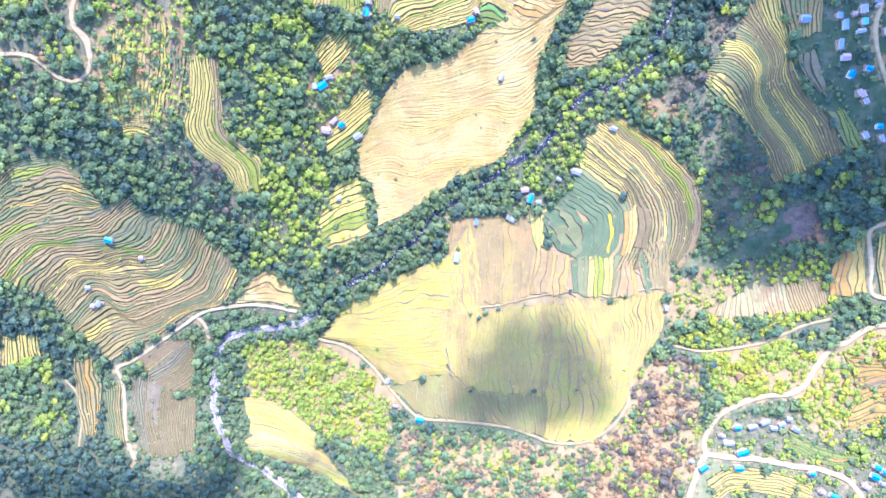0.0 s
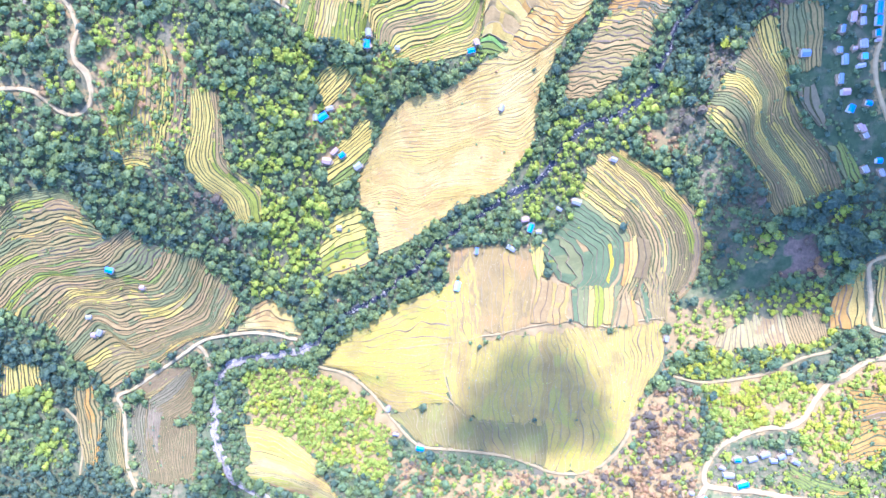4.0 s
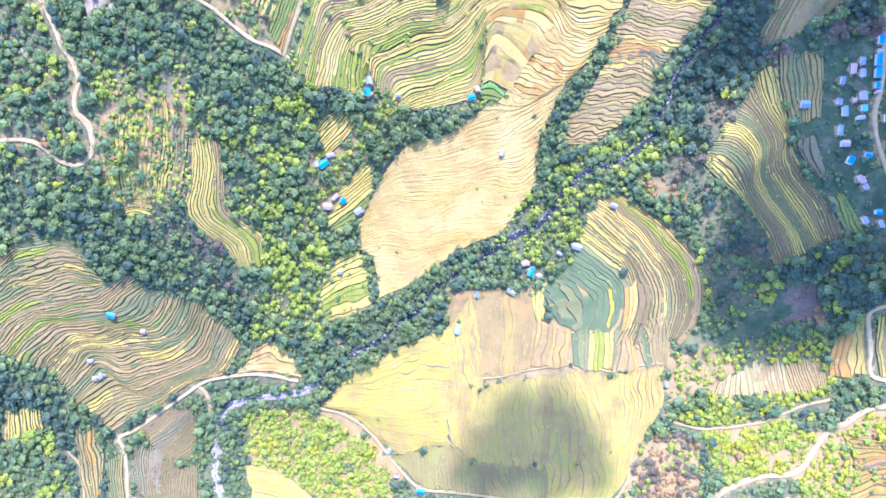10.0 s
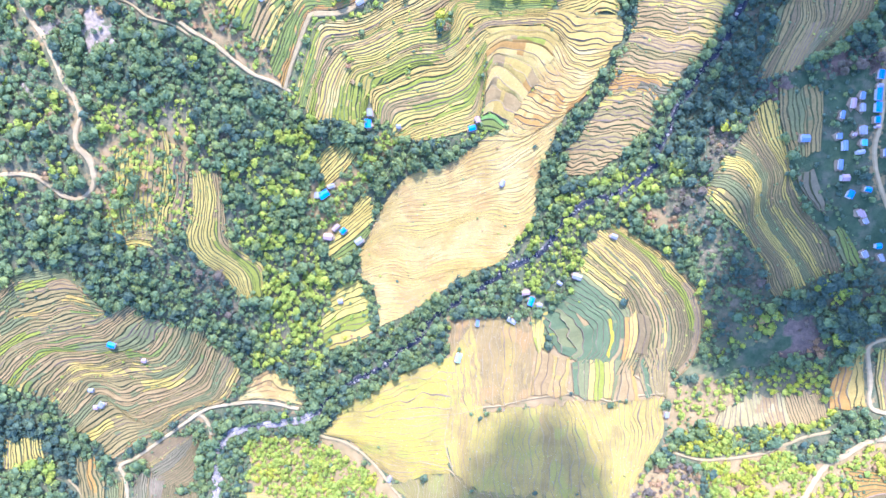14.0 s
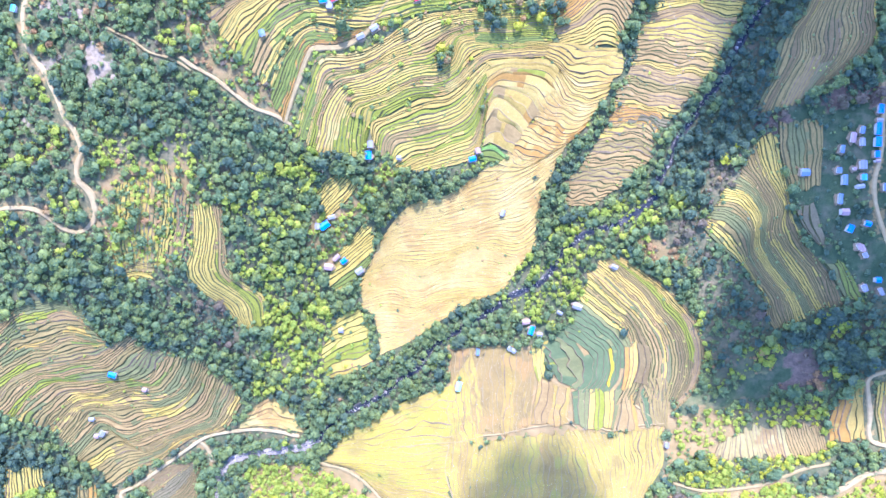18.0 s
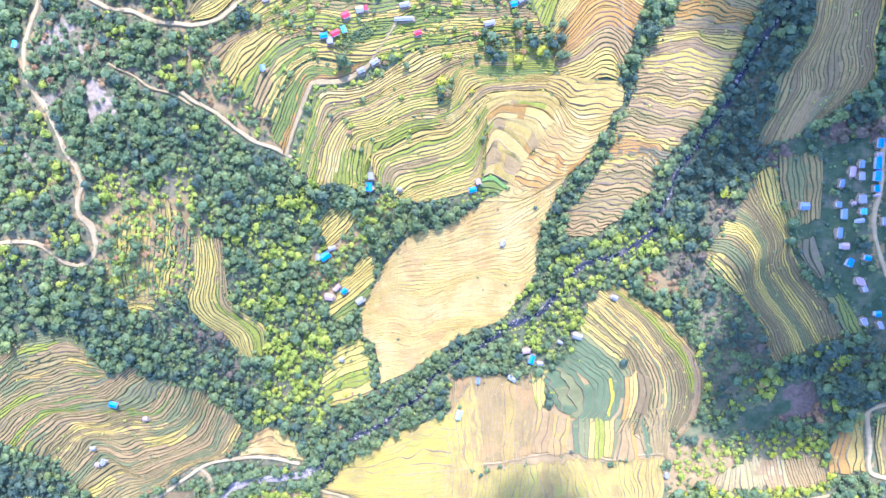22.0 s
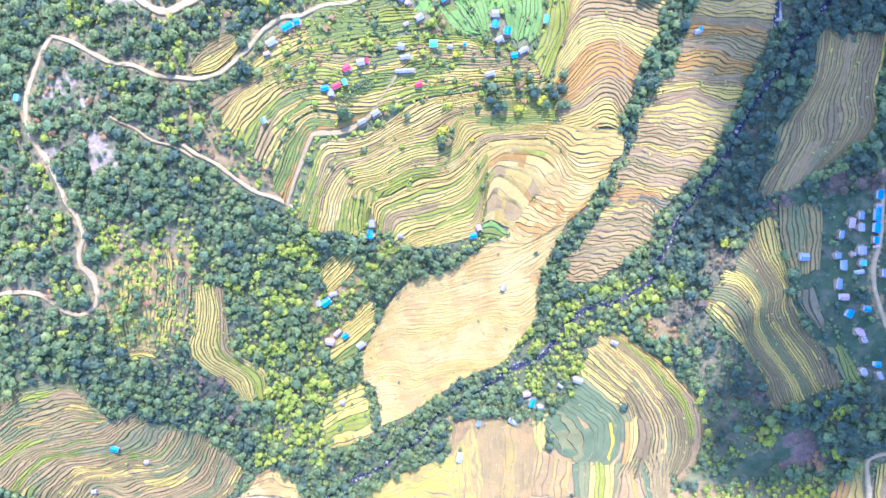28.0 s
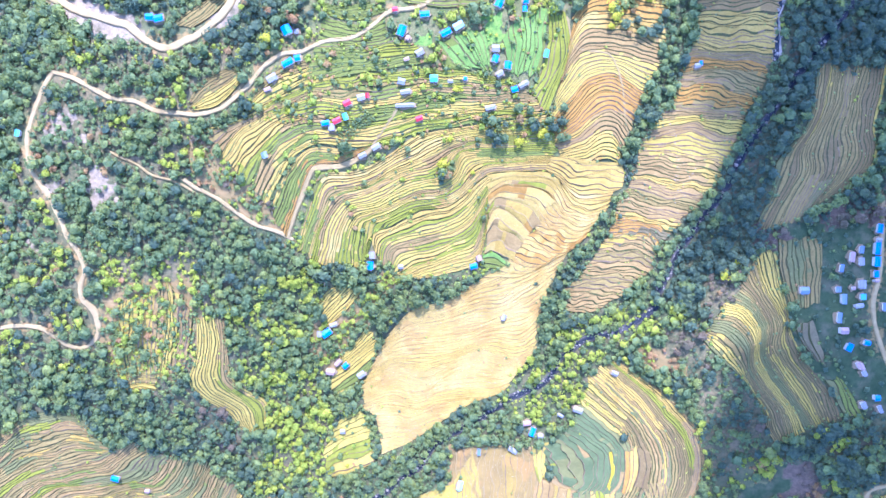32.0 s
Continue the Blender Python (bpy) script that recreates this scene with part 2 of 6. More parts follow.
def wobble(x, y, size, seed=0.0):
    """Smooth pseudo-noise between about -1 and 1."""
    a, b = np.asarray(x, float) / size, np.asarray(y, float) / size
    return (np.sin(a * 1.9 + 1.3 * np.sin(b * 1.1 + seed) + seed) + np.sin(b * 2.3 + 1.1 * np.sin(a * 0.9 + 2 * seed) - seed)
            + 0.6 * np.sin(a * 3.7 - b * 2.9 + 3 * seed)) / 2.6


def inside(px, py, outline):
    """Which of the points lie in the outline."""
    hit = np.zeros(np.shape(px), bool)
    x0, y0 = outline[-1]
    for x1, y1 in outline:
        if y0 != y1:
            hit ^= ((y0 > py) != (y1 > py)) & (px < (x1 - x0) * (py - y0) / (y1 - y0) + x0)
        x0, y0 = x1, y1
    return hit


def smooth_line(points, count):
    """count points, evenly spaced, on a smooth curve through the given ones."""
    p = np.asarray(points, float)
    q = np.vstack([2 * p[0] - p[1], p, 2 * p[-1] - p[-2]])
    u = np.linspace(0, 1, 10, endpoint=False)[:, None]
    fine = [0.5 * ((2 * q[i]) + (q[i + 1] - q[i - 1]) * u + (2 * q[i - 1] - 5 * q[i] + 4 * q[i + 1] - q[i + 2]) * u ** 2
                   + (3 * q[i] - q[i - 1] - 3 * q[i + 1] + q[i + 2]) * u ** 3) for i in range(1, len(q) - 2)]
    fine = np.vstack(fine + [p[-1:]])
    along = np.concatenate([[0], np.cumsum(np.hypot(*np.diff(fine, axis=0).T))])
    s = np.linspace(0, along[-1], count)
    return np.stack([np.interp(s, along, fine[:, k]) for k in (0, 1)], 1)


def line_length(points):
    return float(np.hypot(*np.diff(np.asarray(points, float), axis=0).T).sum())


# taken ground, in cells of one metre
X0, X1, Y0, Y1 = -460, 460, -330, 520
taken = np.zeros((Y1 - Y0, X1 - X0), bool)
hard = np.zeros((Y1 - Y0, X1 - X0), bool)
cell_x, cell_y = np.meshgrid(np.arange(X0, X1) + 0.5, np.arange(Y0, Y1) + 0.5)


def take(outline, solid=False):
    o = np.asarray(outline)
    i0, i1 = max(0, int(o[:, 0].min()) - X0 - 1), min(X1 - X0, int(o[:, 0].max()) - X0 + 2)
    j0, j1 = max(0, int(o[:, 1].min()) - Y0 - 1), min(Y1 - Y0, int(o[:, 1].max()) - Y0 + 2)
    if i1 > i0 and j1 > j0:
        hit = inside(cell_x[j0:j1, i0:i1], cell_y[j0:j1, i0:i1], outline)
        taken[j0:j1, i0:i1] |= hit
        if solid:
            hard[j0:j1, i0:i1] |= hit


def mesh_object(name, verts, faces, mats, parent=None, label="", smooth=False, slots=None):
    """A mesh from arrays of vertices and of quads or triangles."""
    me = bpy.data.meshes.new(name)
    verts, faces = np.asarray(verts, np.float32), np.asarray(faces, np.int32)
    k = faces.shape[1]
    me.vertices.add(len(verts))
    me.vertices.foreach_set("co", verts.ravel())
    me.loops.add(faces.size)
    me.loops.foreach_set("vertex_index", faces.ravel())
    me.polygons.add(len(faces))
    me.polygons.foreach_set("loop_start", np.arange(0, faces.size, k, dtype=np.int32))
    for m in mats:
        me.materials.append(m)
    if slots is not None:
        me.polygons.foreach_set("material_index", np.asarray(slots, np.int32))
    me.polygons.foreach_set("use_smooth", np.full(len(faces), smooth))
    me.update(calc_edges=True)
    ob = new(name, me)
    if parent is not None:
        ob.parent = parent
    if label:
        tagged(ob, label)
    return ob


def part(name, bm, material, parent, label=""):
    """Links a bmesh as one mesh under a thing or a part."""
    me = bpy.data.meshes.new(name)
    bm.to_mesh(me)
    bm.free()
    me.materials.append(material)
    ob = new(name, me)
    ob.parent = parent
    if label:
        tagged(ob, label)
    return ob


def grid_faces(rows, cols):
    """Quads of a grid of rows x cols vertices."""
    i = (np.arange(rows - 1)[:, None] * cols + np.arange(cols - 1)[None, :]).ravel()
    return np.stack([i, i + 1, i + 1 + cols, i + cols], 1)


def add_values(me, name, values, domain="POINT"):
    a = me.attributes.new(name, "FLOAT", domain)
    a.data.foreach_set("value", np.asarray(values, np.float32))


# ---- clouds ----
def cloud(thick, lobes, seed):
    """An unseen broken cumulus of many lumpy puffs that thin out towards its edges, set sunward of the ground it
    shades.
    """
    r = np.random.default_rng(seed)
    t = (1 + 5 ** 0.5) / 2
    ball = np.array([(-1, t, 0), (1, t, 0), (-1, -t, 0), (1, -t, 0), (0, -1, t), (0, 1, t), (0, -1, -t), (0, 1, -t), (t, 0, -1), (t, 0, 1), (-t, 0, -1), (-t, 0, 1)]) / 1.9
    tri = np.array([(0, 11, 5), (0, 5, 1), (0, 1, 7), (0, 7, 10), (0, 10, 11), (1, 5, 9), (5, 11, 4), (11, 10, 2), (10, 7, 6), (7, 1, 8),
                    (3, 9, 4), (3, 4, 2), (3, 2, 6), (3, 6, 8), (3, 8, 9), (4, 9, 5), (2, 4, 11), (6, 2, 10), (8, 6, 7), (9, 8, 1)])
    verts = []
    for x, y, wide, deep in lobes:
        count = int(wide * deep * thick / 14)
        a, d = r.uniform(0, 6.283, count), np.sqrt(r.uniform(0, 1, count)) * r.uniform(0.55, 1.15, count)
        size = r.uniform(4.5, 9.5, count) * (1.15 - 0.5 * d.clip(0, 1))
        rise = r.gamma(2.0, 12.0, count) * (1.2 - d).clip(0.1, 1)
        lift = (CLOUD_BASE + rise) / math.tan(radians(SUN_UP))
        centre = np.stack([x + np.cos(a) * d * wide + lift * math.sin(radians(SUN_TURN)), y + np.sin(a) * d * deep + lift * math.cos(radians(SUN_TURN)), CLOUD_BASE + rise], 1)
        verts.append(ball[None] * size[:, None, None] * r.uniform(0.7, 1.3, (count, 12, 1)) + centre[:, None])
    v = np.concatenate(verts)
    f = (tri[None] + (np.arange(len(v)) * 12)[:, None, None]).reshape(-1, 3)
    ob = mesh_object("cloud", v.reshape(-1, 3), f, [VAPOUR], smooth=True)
    tagged(ob, "broken white cumulus cloud, out of view, added to shade the valley", "cloud", "", "structure")


for k, (thick, lobes) in enumerate(SHADE_CLOUDS):
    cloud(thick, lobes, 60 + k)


# ---- terraced fields ----
def pick(weights):
    """One word drawn from 'word*weight word*weight'."""
    words = [w.split("*") for w in weights.split()]
    p = np.array([float(b) for a, b in words])
    return words[rng.choice(len(words), p=p / p.sum())][0]


bank_lines, field_edges = [], []


def terraced_field(label, soils, banks, counts, guides, patch=420.0, wave=1.0, level=0.65, strip=1.0, lift=0.0, overgrown=False):
    """A hillside of terraces lofted through contour lines: each tread is level, with a raised lip and a grassy bank below it."""
    longest = max(line_length(g) for g in guides)
    m = max(6, int(longest / 2.7))
    G = np.stack([smooth_line(g, m) for g in guides])
    levels = []
    for i, cnt in enumerate(counts):
        a, b = G[max(i - 1, 0)], G[i]
        c, d = G[i + 1], G[min(i + 2, len(G) - 1)]
        for s in (np.arange(cnt) + np.where(np.arange(cnt) > 0, rng.uniform(-0.27, 0.27, cnt), 0)) / cnt:
            soft = 0.5 * (2 * b + (c - a) * s + (2 * a - 5 * b + 4 * c - d) * s * s + (3 * b - a - 3 * c + d) * s ** 3)
            levels.append(0.5 * soft + 0.5 * (b + (c - b) * s))
    levels.append(G[-1])
    C = np.stack(levels)
    n_lev = len(C)
    across = np.gradient(C, axis=0)
    gap = np.maximum(np.hypot(across[..., 0], across[..., 1]), 0.3)
    seed = rng.uniform(0, 6)
    shift = 0.10 * wobble(C[..., 0], C[..., 1], 5.5, seed) + 0.38 * wobble(C[..., 0], C[..., 1], 11.0, seed) + 0.5 * wobble(C[..., 0], C[..., 1], 29.0, seed + 1)
    own = rng.uniform(0, 40, (n_lev, 1))
    shift = shift + 0.36 * wobble(np.arange(m)[None, :] * 2.0 + own * 7, own, 8.0, seed + 2) + rng.uniform(-0.14, 0.14, (n_lev, 1))
    shift *= wave
    shift[0] *= 0.3
    shift[-1] *= 0.3
    fine = 0.16 * wobble(C[..., 0] + own, C[..., 1], 1.9, seed) + 0.22 * wobble(C[..., 0], C[..., 1] - own, 3.2, seed + 3)
    C = C + across * shift[..., None] + across / gap[..., None] * fine[..., None]
    for e in (0, -1):  # ragged ends
        run = C[:, e] - C[:, 3 if e == 0 else -4]
        C[:, e] += run * rng.uniform(-0.25, 0.5, (n_lev, 1))
    thing = tagged(new("terraced_field"), label, "field", "terraced fields", "structure")
    outline = np.vstack([C[0], C[1:-1, -1], C[-1][::-1], C[1:-1, 0][::-1]])
    if not overgrown:
        take(outline)
    if "faint" not in banks:
        field_edges.append(outline)
    mid = 0.5 * (C[:-1] + C[1:])
    hm = height(mid[..., 0], mid[..., 1])
    falling = hm[0].mean() > hm[-1].mean()
    if not falling:
        C, hm, mid = C[::-1], hm[::-1], mid[::-1]
    step = np.zeros_like(hm)
    step[:-1] = hm[:-1] - hm[1:]
    step[-1] = step[-2] if len(hm) > 1 else 0.6
    step = np.clip(step, 0.25, 3.0)
    tread = hm + 0.5 * step + 0.55 + lift
    if "faint" in banks:  # low bunds that fade out here and there
        level = np.clip(level + 0.5 * wobble(mid[..., 0], mid[..., 1], 19.0, seed), 0.0, 0.8)
    tilt = step * (1 - level) / 2
    bund = np.broadcast_to(np.clip(level * 0.5, 0.0, 0.14), step.shape)
    foot = np.vstack([(tread + tilt)[1:], (tread[-1] - np.maximum(step[-1], 1.0) - 0.6)[None]])
    nxt = np.minimum(foot, tread - tilt - bund)
    bank_w = np.clip((0.32 if "faint" in banks else 0.62) / gap.mean(), 0.045, 0.24)
    lip_w = np.clip(0.35 / gap.mean(), 0.03, 0.1)
    wide = gap.mean()
    seeds = max(4, int(n_lev * m * 2.0 * wide / patch))
    seed_k, seed_j = rng.uniform(0, n_lev, seeds), rng.uniform(0, m, seeds)
    names = sorted({w.split("*")[0] for w in soils.split()})
    seed_soil = np.array([names.index(pick(soils)) for _ in range(seeds)])
    bank_names = sorted({w.split("*")[0] for w in banks.split()})
    seed_bank = np.array([bank_names.index(pick(banks)) for _ in range(seeds)])
    seed_tone = rng.uniform(0, 1, seeds)
    cols = np.arange(m + 1)
    for k in range(len(hm)):
        up, down = C[k], C[k + 1]
        u = np.array([-0.04, 0.0, 0.5, 1 - bank_w - lip_w, 1 - bank_w - lip_w * 0.4, 1 - bank_w, 1.0])
        xy = up[None] + (down - up)[None] * u[:, None, None]
        low = tread[k] - tilt[k]
        z = np.stack([tread[k] - 0.9, tread[k] + tilt[k], tread[k], low, low + bund[k], low + bund[k] * 0.8, nxt[k] - 0.02])
        # end walls: drop the first and last column to the ground
        xy = np.concatenate([xy[:, :1], xy, xy[:, -1:]], 1)
        z = np.concatenate([z[:, :1] - 1.6, z, z[:, -1:] - 1.6], 1)
        verts = np.concatenate([xy, z[..., None]], 2).reshape(-1, 3)
        faces = grid_faces(7, m + 2)
        far = ((seed_k[None] - k) * wide * 3.2) ** 2 + ((seed_j[None] - cols[:, None]) * 0.84 * strip) ** 2
        owner = (far * (1 + 0.5 * wobble(cols[:, None] * 2.0 + 9 * k, seed_k[None] * 13, 6.0))).argmin(1)
        row = np.repeat(np.arange(6), m + 1)
        slots = np.where((row == 0) | (row >= 4), len(names) + np.tile(seed_bank[owner], 6), np.tile(seed_soil[owner], 6))
        ob = mesh_object("terrace", verts, faces, [SOILS[a] for a in names] + [BANKS[a] for a in bank_names], thing, slots=slots)
        tone = 0.6 * seed_tone[owner] + 0.4 * rng.uniform()
        bank_lines.append((down, nxt[k], "faint" in banks))
        add_values(ob.data, "plot", np.tile(tone, 6), "FACE")
    return thing


# ---- roads, tracks and paths ----
def ribbon(points, width, lift, seed, rough=0.18):
    """Rows of vertices of a strip that lies on the ground, with uneven edges."""
    count = max(4, int(line_length(points) / 2.5))
    c = smooth_line(points, count)
    d = np.gradient(c, axis=0)
    d /= np.hypot(d[:, 0], d[:, 1])[:, None]
    side = np.stack([-d[:, 1], d[:, 0]], 1)
    s = np.arange(count) * 2.5
    left = width / 2 * (1 + rough * wobble(s, s * 0 + seed, 6.0, seed))
    right = width / 2 * (1 + rough * wobble(s, s * 0 - seed, 7.0, seed + 2))
    offs = np.stack([left + 0.5, left, left * 0.5, 0 * left, -right * 0.5, -right, -right - 0.5])
    xy = c[None] + side[None] * offs[..., None]
    level = height(c[:, 0], c[:, 1])[None]
    z = np.maximum(height(xy[..., 0], xy[..., 1]), level) * 0.5 + level * 0.5 + lift
    z = np.maximum(z, height(xy[..., 0], xy[..., 1]) + 0.15)
    z = z - np.array([1.3, 0, 0.05, 0, 0.05, 0, 1.3])[:, None]
    return c, xy, z


verge = np.zeros((Y1 - Y0, X1 - X0), bool)
lane_lines = []


def lane(kind, width, points):
    c, xy, z = ribbon(points, width * 0.76, 0.9, len(lane_lines) + 0.7, 0.36)
    lane_lines.append((c, width))
    words = {"road": "pale dirt road cut along the hillside", "track": "narrow pale dirt track through the fields", "footpath": "trodden earth footpath between fields"}
    verts = np.concatenate([xy, z[..., None]], 2).reshape(-1, 3)
    ob = mesh_object(kind, verts, grid_faces(7, len(c))[:, ::-1], [LANES[kind]], smooth=True)
    tagged(ob, words[kind], kind, "", "structure")
    if kind != "footpath":
        for (px, py), w in zip(c, rng.uniform(0.8, 3.6, len(c))):
            i, j, k = int(px - X0), int(py - Y0), int(width / 2 + w)
            verge[max(0, j - k):max(0, j + k + 1), max(0, i - k):max(0, i + k + 1)] = True
    side = xy[0] - xy[-1]
    side = side / np.hypot(side[:, 0], side[:, 1])[:, None]
    for k in range(len(c) - 1):
        a, b = xy[0] + side * 1.6, xy[-1] - side * 0.6
        take([a[k], a[k + 1], b[k + 1], b[k]], True)


def watercourse(kind, width, points, stones=1.6, open_part=1.0, flow=1.0, bed_stone=None):
    c, xy, z = ribbon(points, width, 0.35, 3.0 + width, 0.35)
    bed = mesh_object("riverbed", np.concatenate([xy, z[..., None]], 2).reshape(-1, 3), grid_faces(7, len(c))[:, ::-1], [bed_stone or GRAVEL], smooth=True)
    tagged(bed, "stony bed of a shallow river with pale gravel", "riverbed", "", "structure")
    mx = (xy[2] + xy[4]) / 2
    bend = np.stack([wobble(c[:, 0], c[:, 1], 7.0), wobble(c[:, 0], c[:, 1], 8.0, 2.0)], 1) * width * 0.12
    a, b = mx + (xy[1] - mx) * 0.62 * flow + bend, mx + (xy[5] - mx) * 0.55 * flow + bend
    zz = z[3] + 0.12
    wv = np.concatenate([np.concatenate([a, zz[:, None]], 1), np.concatenate([b, zz[:, None]], 1)])
    wat = mesh_object("water", wv, grid_faces(2, len(c))[:, ::-1], [WATER], smooth=True)
    tagged(wat, "dark shallow water running over stones", "water", "", "structure")
    mid = 0.5 * (xy[0] + xy[-1])
    take(np.vstack([mid + (xy[0] - mid) * open_part, (mid + (xy[-1] - mid) * open_part)[::-1]]))
    # boulders
    count = int(line_length(points) * stones)
    k = rng.integers(0, len(c), count)
    f = rng.normal(0, 0.33, count)
    pos = c[k] + (xy[1][k] - xy[5][k]) * f[:, None] + rng.normal(0, 0.6, (count, 2))
    size = rng.gamma(2.2, 0.22, count).clip(0.25, 1.5)
    base = np.array([(1, 0, 0), (-1, 0, 0), (0, 1, 0), (0, -1, 0), (0, 0, 1), (.6, .6, .6), (-.6, .6, .5), (.6, -.6, .55), (-.6, -.6, .6)], float)
    tri = np.array([(0, 5, 7), (0, 2, 5), (2, 6, 5), (2, 1, 6), (1, 8, 6), (1, 3, 8), (3, 7, 8), (3, 0, 7), (4, 5, 6), (4, 6, 8), (4, 8, 7), (4, 7, 5)])
    tri = tri[:, ::1]
    jit = 1 + rng.uniform(-0.3, 0.3, (count, 9, 3))
    v = base[None] * jit * size[:, None, None] * np.array([1, 1, 0.7])
    ang = rng.uniform(0, 6.28, count)
    ca, sa = np.cos(ang)[:, None], np.sin(ang)[:, None]
    vx_, vy_ = v[..., 0] * ca - v[..., 1] * sa, v[..., 0] * sa + v[..., 1] * ca
    ground = z[3][k]
    v = np.stack([vx_ + pos[:, :1], vy_ + pos[:, 1:], v[..., 2] + ground[:, None] + 0.05], 2)
    f = (tri[None] + (np.arange(count) * 9)[:, None, None]).reshape(-1, 3)
    st = mesh_object("boulders", v.reshape(-1, 3), f, [BOULDER])
    tagged(st, "pale grey boulders scattered along the riverbed", "boulders", "", "stuff")


lane("road", 3.6, [(-351.1, 143.2), (-333.9, 146.5), (-319.5, 146.7), (-309.7, 144.6), (-302.6, 138.8), (-295.7, 132.3), (-286.3, 128.6), (-277.8, 130.9), (-271.1, 139), (-268.4, 151), (-270.3, 159.5), (-276.1, 166.3)])
lane("road", 3.6, [(-269.5, 142.7), (-271.2, 157.6), (-277.9, 167.4), (-277, 180.5), (-273.1, 189.1), (-275.8, 201.9), (-282.7, 214.6), (-287.5, 229.3), (-292.8, 241.7), (-297.2, 250), (-304.1, 260.3), (-307, 268.6), (-307.8, 285), (-304, 299.2), (-299, 311.3), (-294.2, 321.3), (-284.8, 335.2)])
lane("road", 3.4, [(-285.8, 334), (-270.8, 329.6), (-257.5, 322.6), (-241.2, 314.5), (-224.8, 312.4), (-213, 306.5), (-197, 304.6), (-180.9, 303.5), (-166.6, 306.9), (-156, 313.6), (-143.2, 324.7), (-130.4, 338.5), (-118.1, 346.5), (-106.1, 348), (-85.9, 356.5), (-69.8, 358.7), (-53.5, 368.3), (-41.2, 378.6), (-20.8, 382.8), (4, 396.6)])
lane("road", 6.5, [(-295.4, 391.5), (-281.9, 385.8), (-264.3, 376.8), (-242.8, 370), (-228.2, 365.6), (-218, 357.4), (-208, 350.6), (-197.9, 349.4), (-185.5, 354.4), (-173.1, 361), (-162.9, 368.8), (-154.7, 378.7), (-146.5, 392.6)])
lane("road", 3, [(-195.4, 257.4), (-186, 250.6), (-172.6, 243.7), (-159.6, 232.9), (-146.2, 223.7), (-132.2, 219.4), (-120.2, 212.9)])
lane("track", 3, [(-278.9, -191.7), (-287.8, -174.5), (-290.7, -154.7), (-292.3, -134.2), (-294.5, -118.5), (-297.3, -108.9), (-284.8, -103.2), (-272.6, -94.2), (-260.1, -85.5), (-241.9, -72.5), (-228.6, -63), (-215.3, -56.7), (-199.8, -54.1), (-178.9, -51.5), (-158.1, -53.1), (-134.6, -57.7)])
lane("track", 3, [(-228.4, -61.9), (-220.8, -70.1), (-217.8, -83.7)])
lane("road", 4, [(367.1, -55.8), (346, -59.1), (330.5, -63.8), (318, -72.8), (305.5, -79.7), (296.8, -88.7), (289.9, -99.7), (283, -108.6), (274.3, -114), (253.7, -117), (236.9, -123.4), (224, -130.5), (215.1, -139.6), (209.2, -150.6), (208.3, -161.2), (216.9, -163.8), (232.9, -164.3), (249, -164.5), (269, -167.7), (289.2, -169.8), (305.4, -174.8), (313.3, -180.8), (319, -189.9), (324.4, -205.6)])
lane("track", 5, [(209, -161.9), (202.4, -174.2), (195.4, -191.4), (188.9, -216.8)])
lane("road", 3.6, [(362.6, 24.3), (342.3, 20.1), (335.4, 17.1), (330.8, 11.4), (333.2, -4), (334.8, -17.2), (334.5, -30.5), (338.7, -37.1), (358.9, -41.3)])
lane("road", 3.2, [(333.8, 249.4), (332.5, 225.6), (330.7, 206.2), (329.2, 189), (324.7, 171.9), (323.5, 159.1), (325.6, 146.2), (329.3, 133.3), (339.4, 111.7)])
lane("footpath", 2.4, [(-116.8, -82.9), (-90.2, -89.2), (-69.2, -102.7), (-53.4, -120.1), (-42.9, -132.3), (-22.3, -150.3), (8, -152.4), (32.8, -153.5), (57.1, -155.4), (75.9, -160.1), (89.7, -164.4), (112.4, -163.8), (130.4, -156.3), (144, -144.5), (154.5, -127.7), (158.1, -110.8)])
lane("footpath", 2, [(190.8, -80.4), (211.5, -84), (232.3, -81.3), (253, -76.9), (265.5, -72), (286.2, -61.7), (306.5, -55.4)])
lane("footpath", 1, [(-43, -65), (-12.2, -60.6), (13.2, -58.3), (33.3, -52.5), (49.3, -50.3), (68.1, -45.1), (106.8, -37.6), (130.2, -38.7), (143.9, -41.8), (166.3, -35.6), (186, -31.9)])
lane("footpath", 1, [(-22.4, -102.5), (3, -108.4), (23.1, -125.1), (57.5, -128), (79.2, -125), (105.2, -117.3), (128.2, -111.3), (147.8, -117.4)])
lane("footpath", 1.2, [(120, -10.3), (123.8, -24.1), (126.5, -39.7)])
lane("footpath", 0.9, [(99.6, -4.5), (108.2, -19.3), (106.8, -31.6), (113.8, -39.9)])
lane("footpath", 0.9, [(4.1, -60.4), (0.5, -80.8), (3, -95.9), (8.1, -109.8)])
lane("footpath", 0.9, [(162, -17.8), (170.8, -23.5), (181.7, -32)])
lane("footpath", 1.6, [(89.9, 379.4), (95.9, 359.8), (106.9, 355.9), (122, 354), (130, 344), (135.6, 327.9), (138.9, 309.4), (142.7, 294.8)])
lane("footpath", 4.6, [(-125.1, 214.6), (-120.7, 227.5), (-113.0, 243.9), (-104.1, 262.8), (-99.2, 267.7), (-80.9, 269.4), (-64.5, 277.3), (-57.1, 283.8)])
lane("footpath", 1.5, [(-247.7, 277.9), (-239.6, 273.2), (-227.9, 267.9), (-217.8, 260.4), (-206.9, 257.5), (-197.7, 253.9), (-188.7, 248.0)])
lane("footpath", 2.6, [(-57.1, 283.8), (-51.3, 292.5), (-41.6, 305.4), (-37.2, 312.0)])
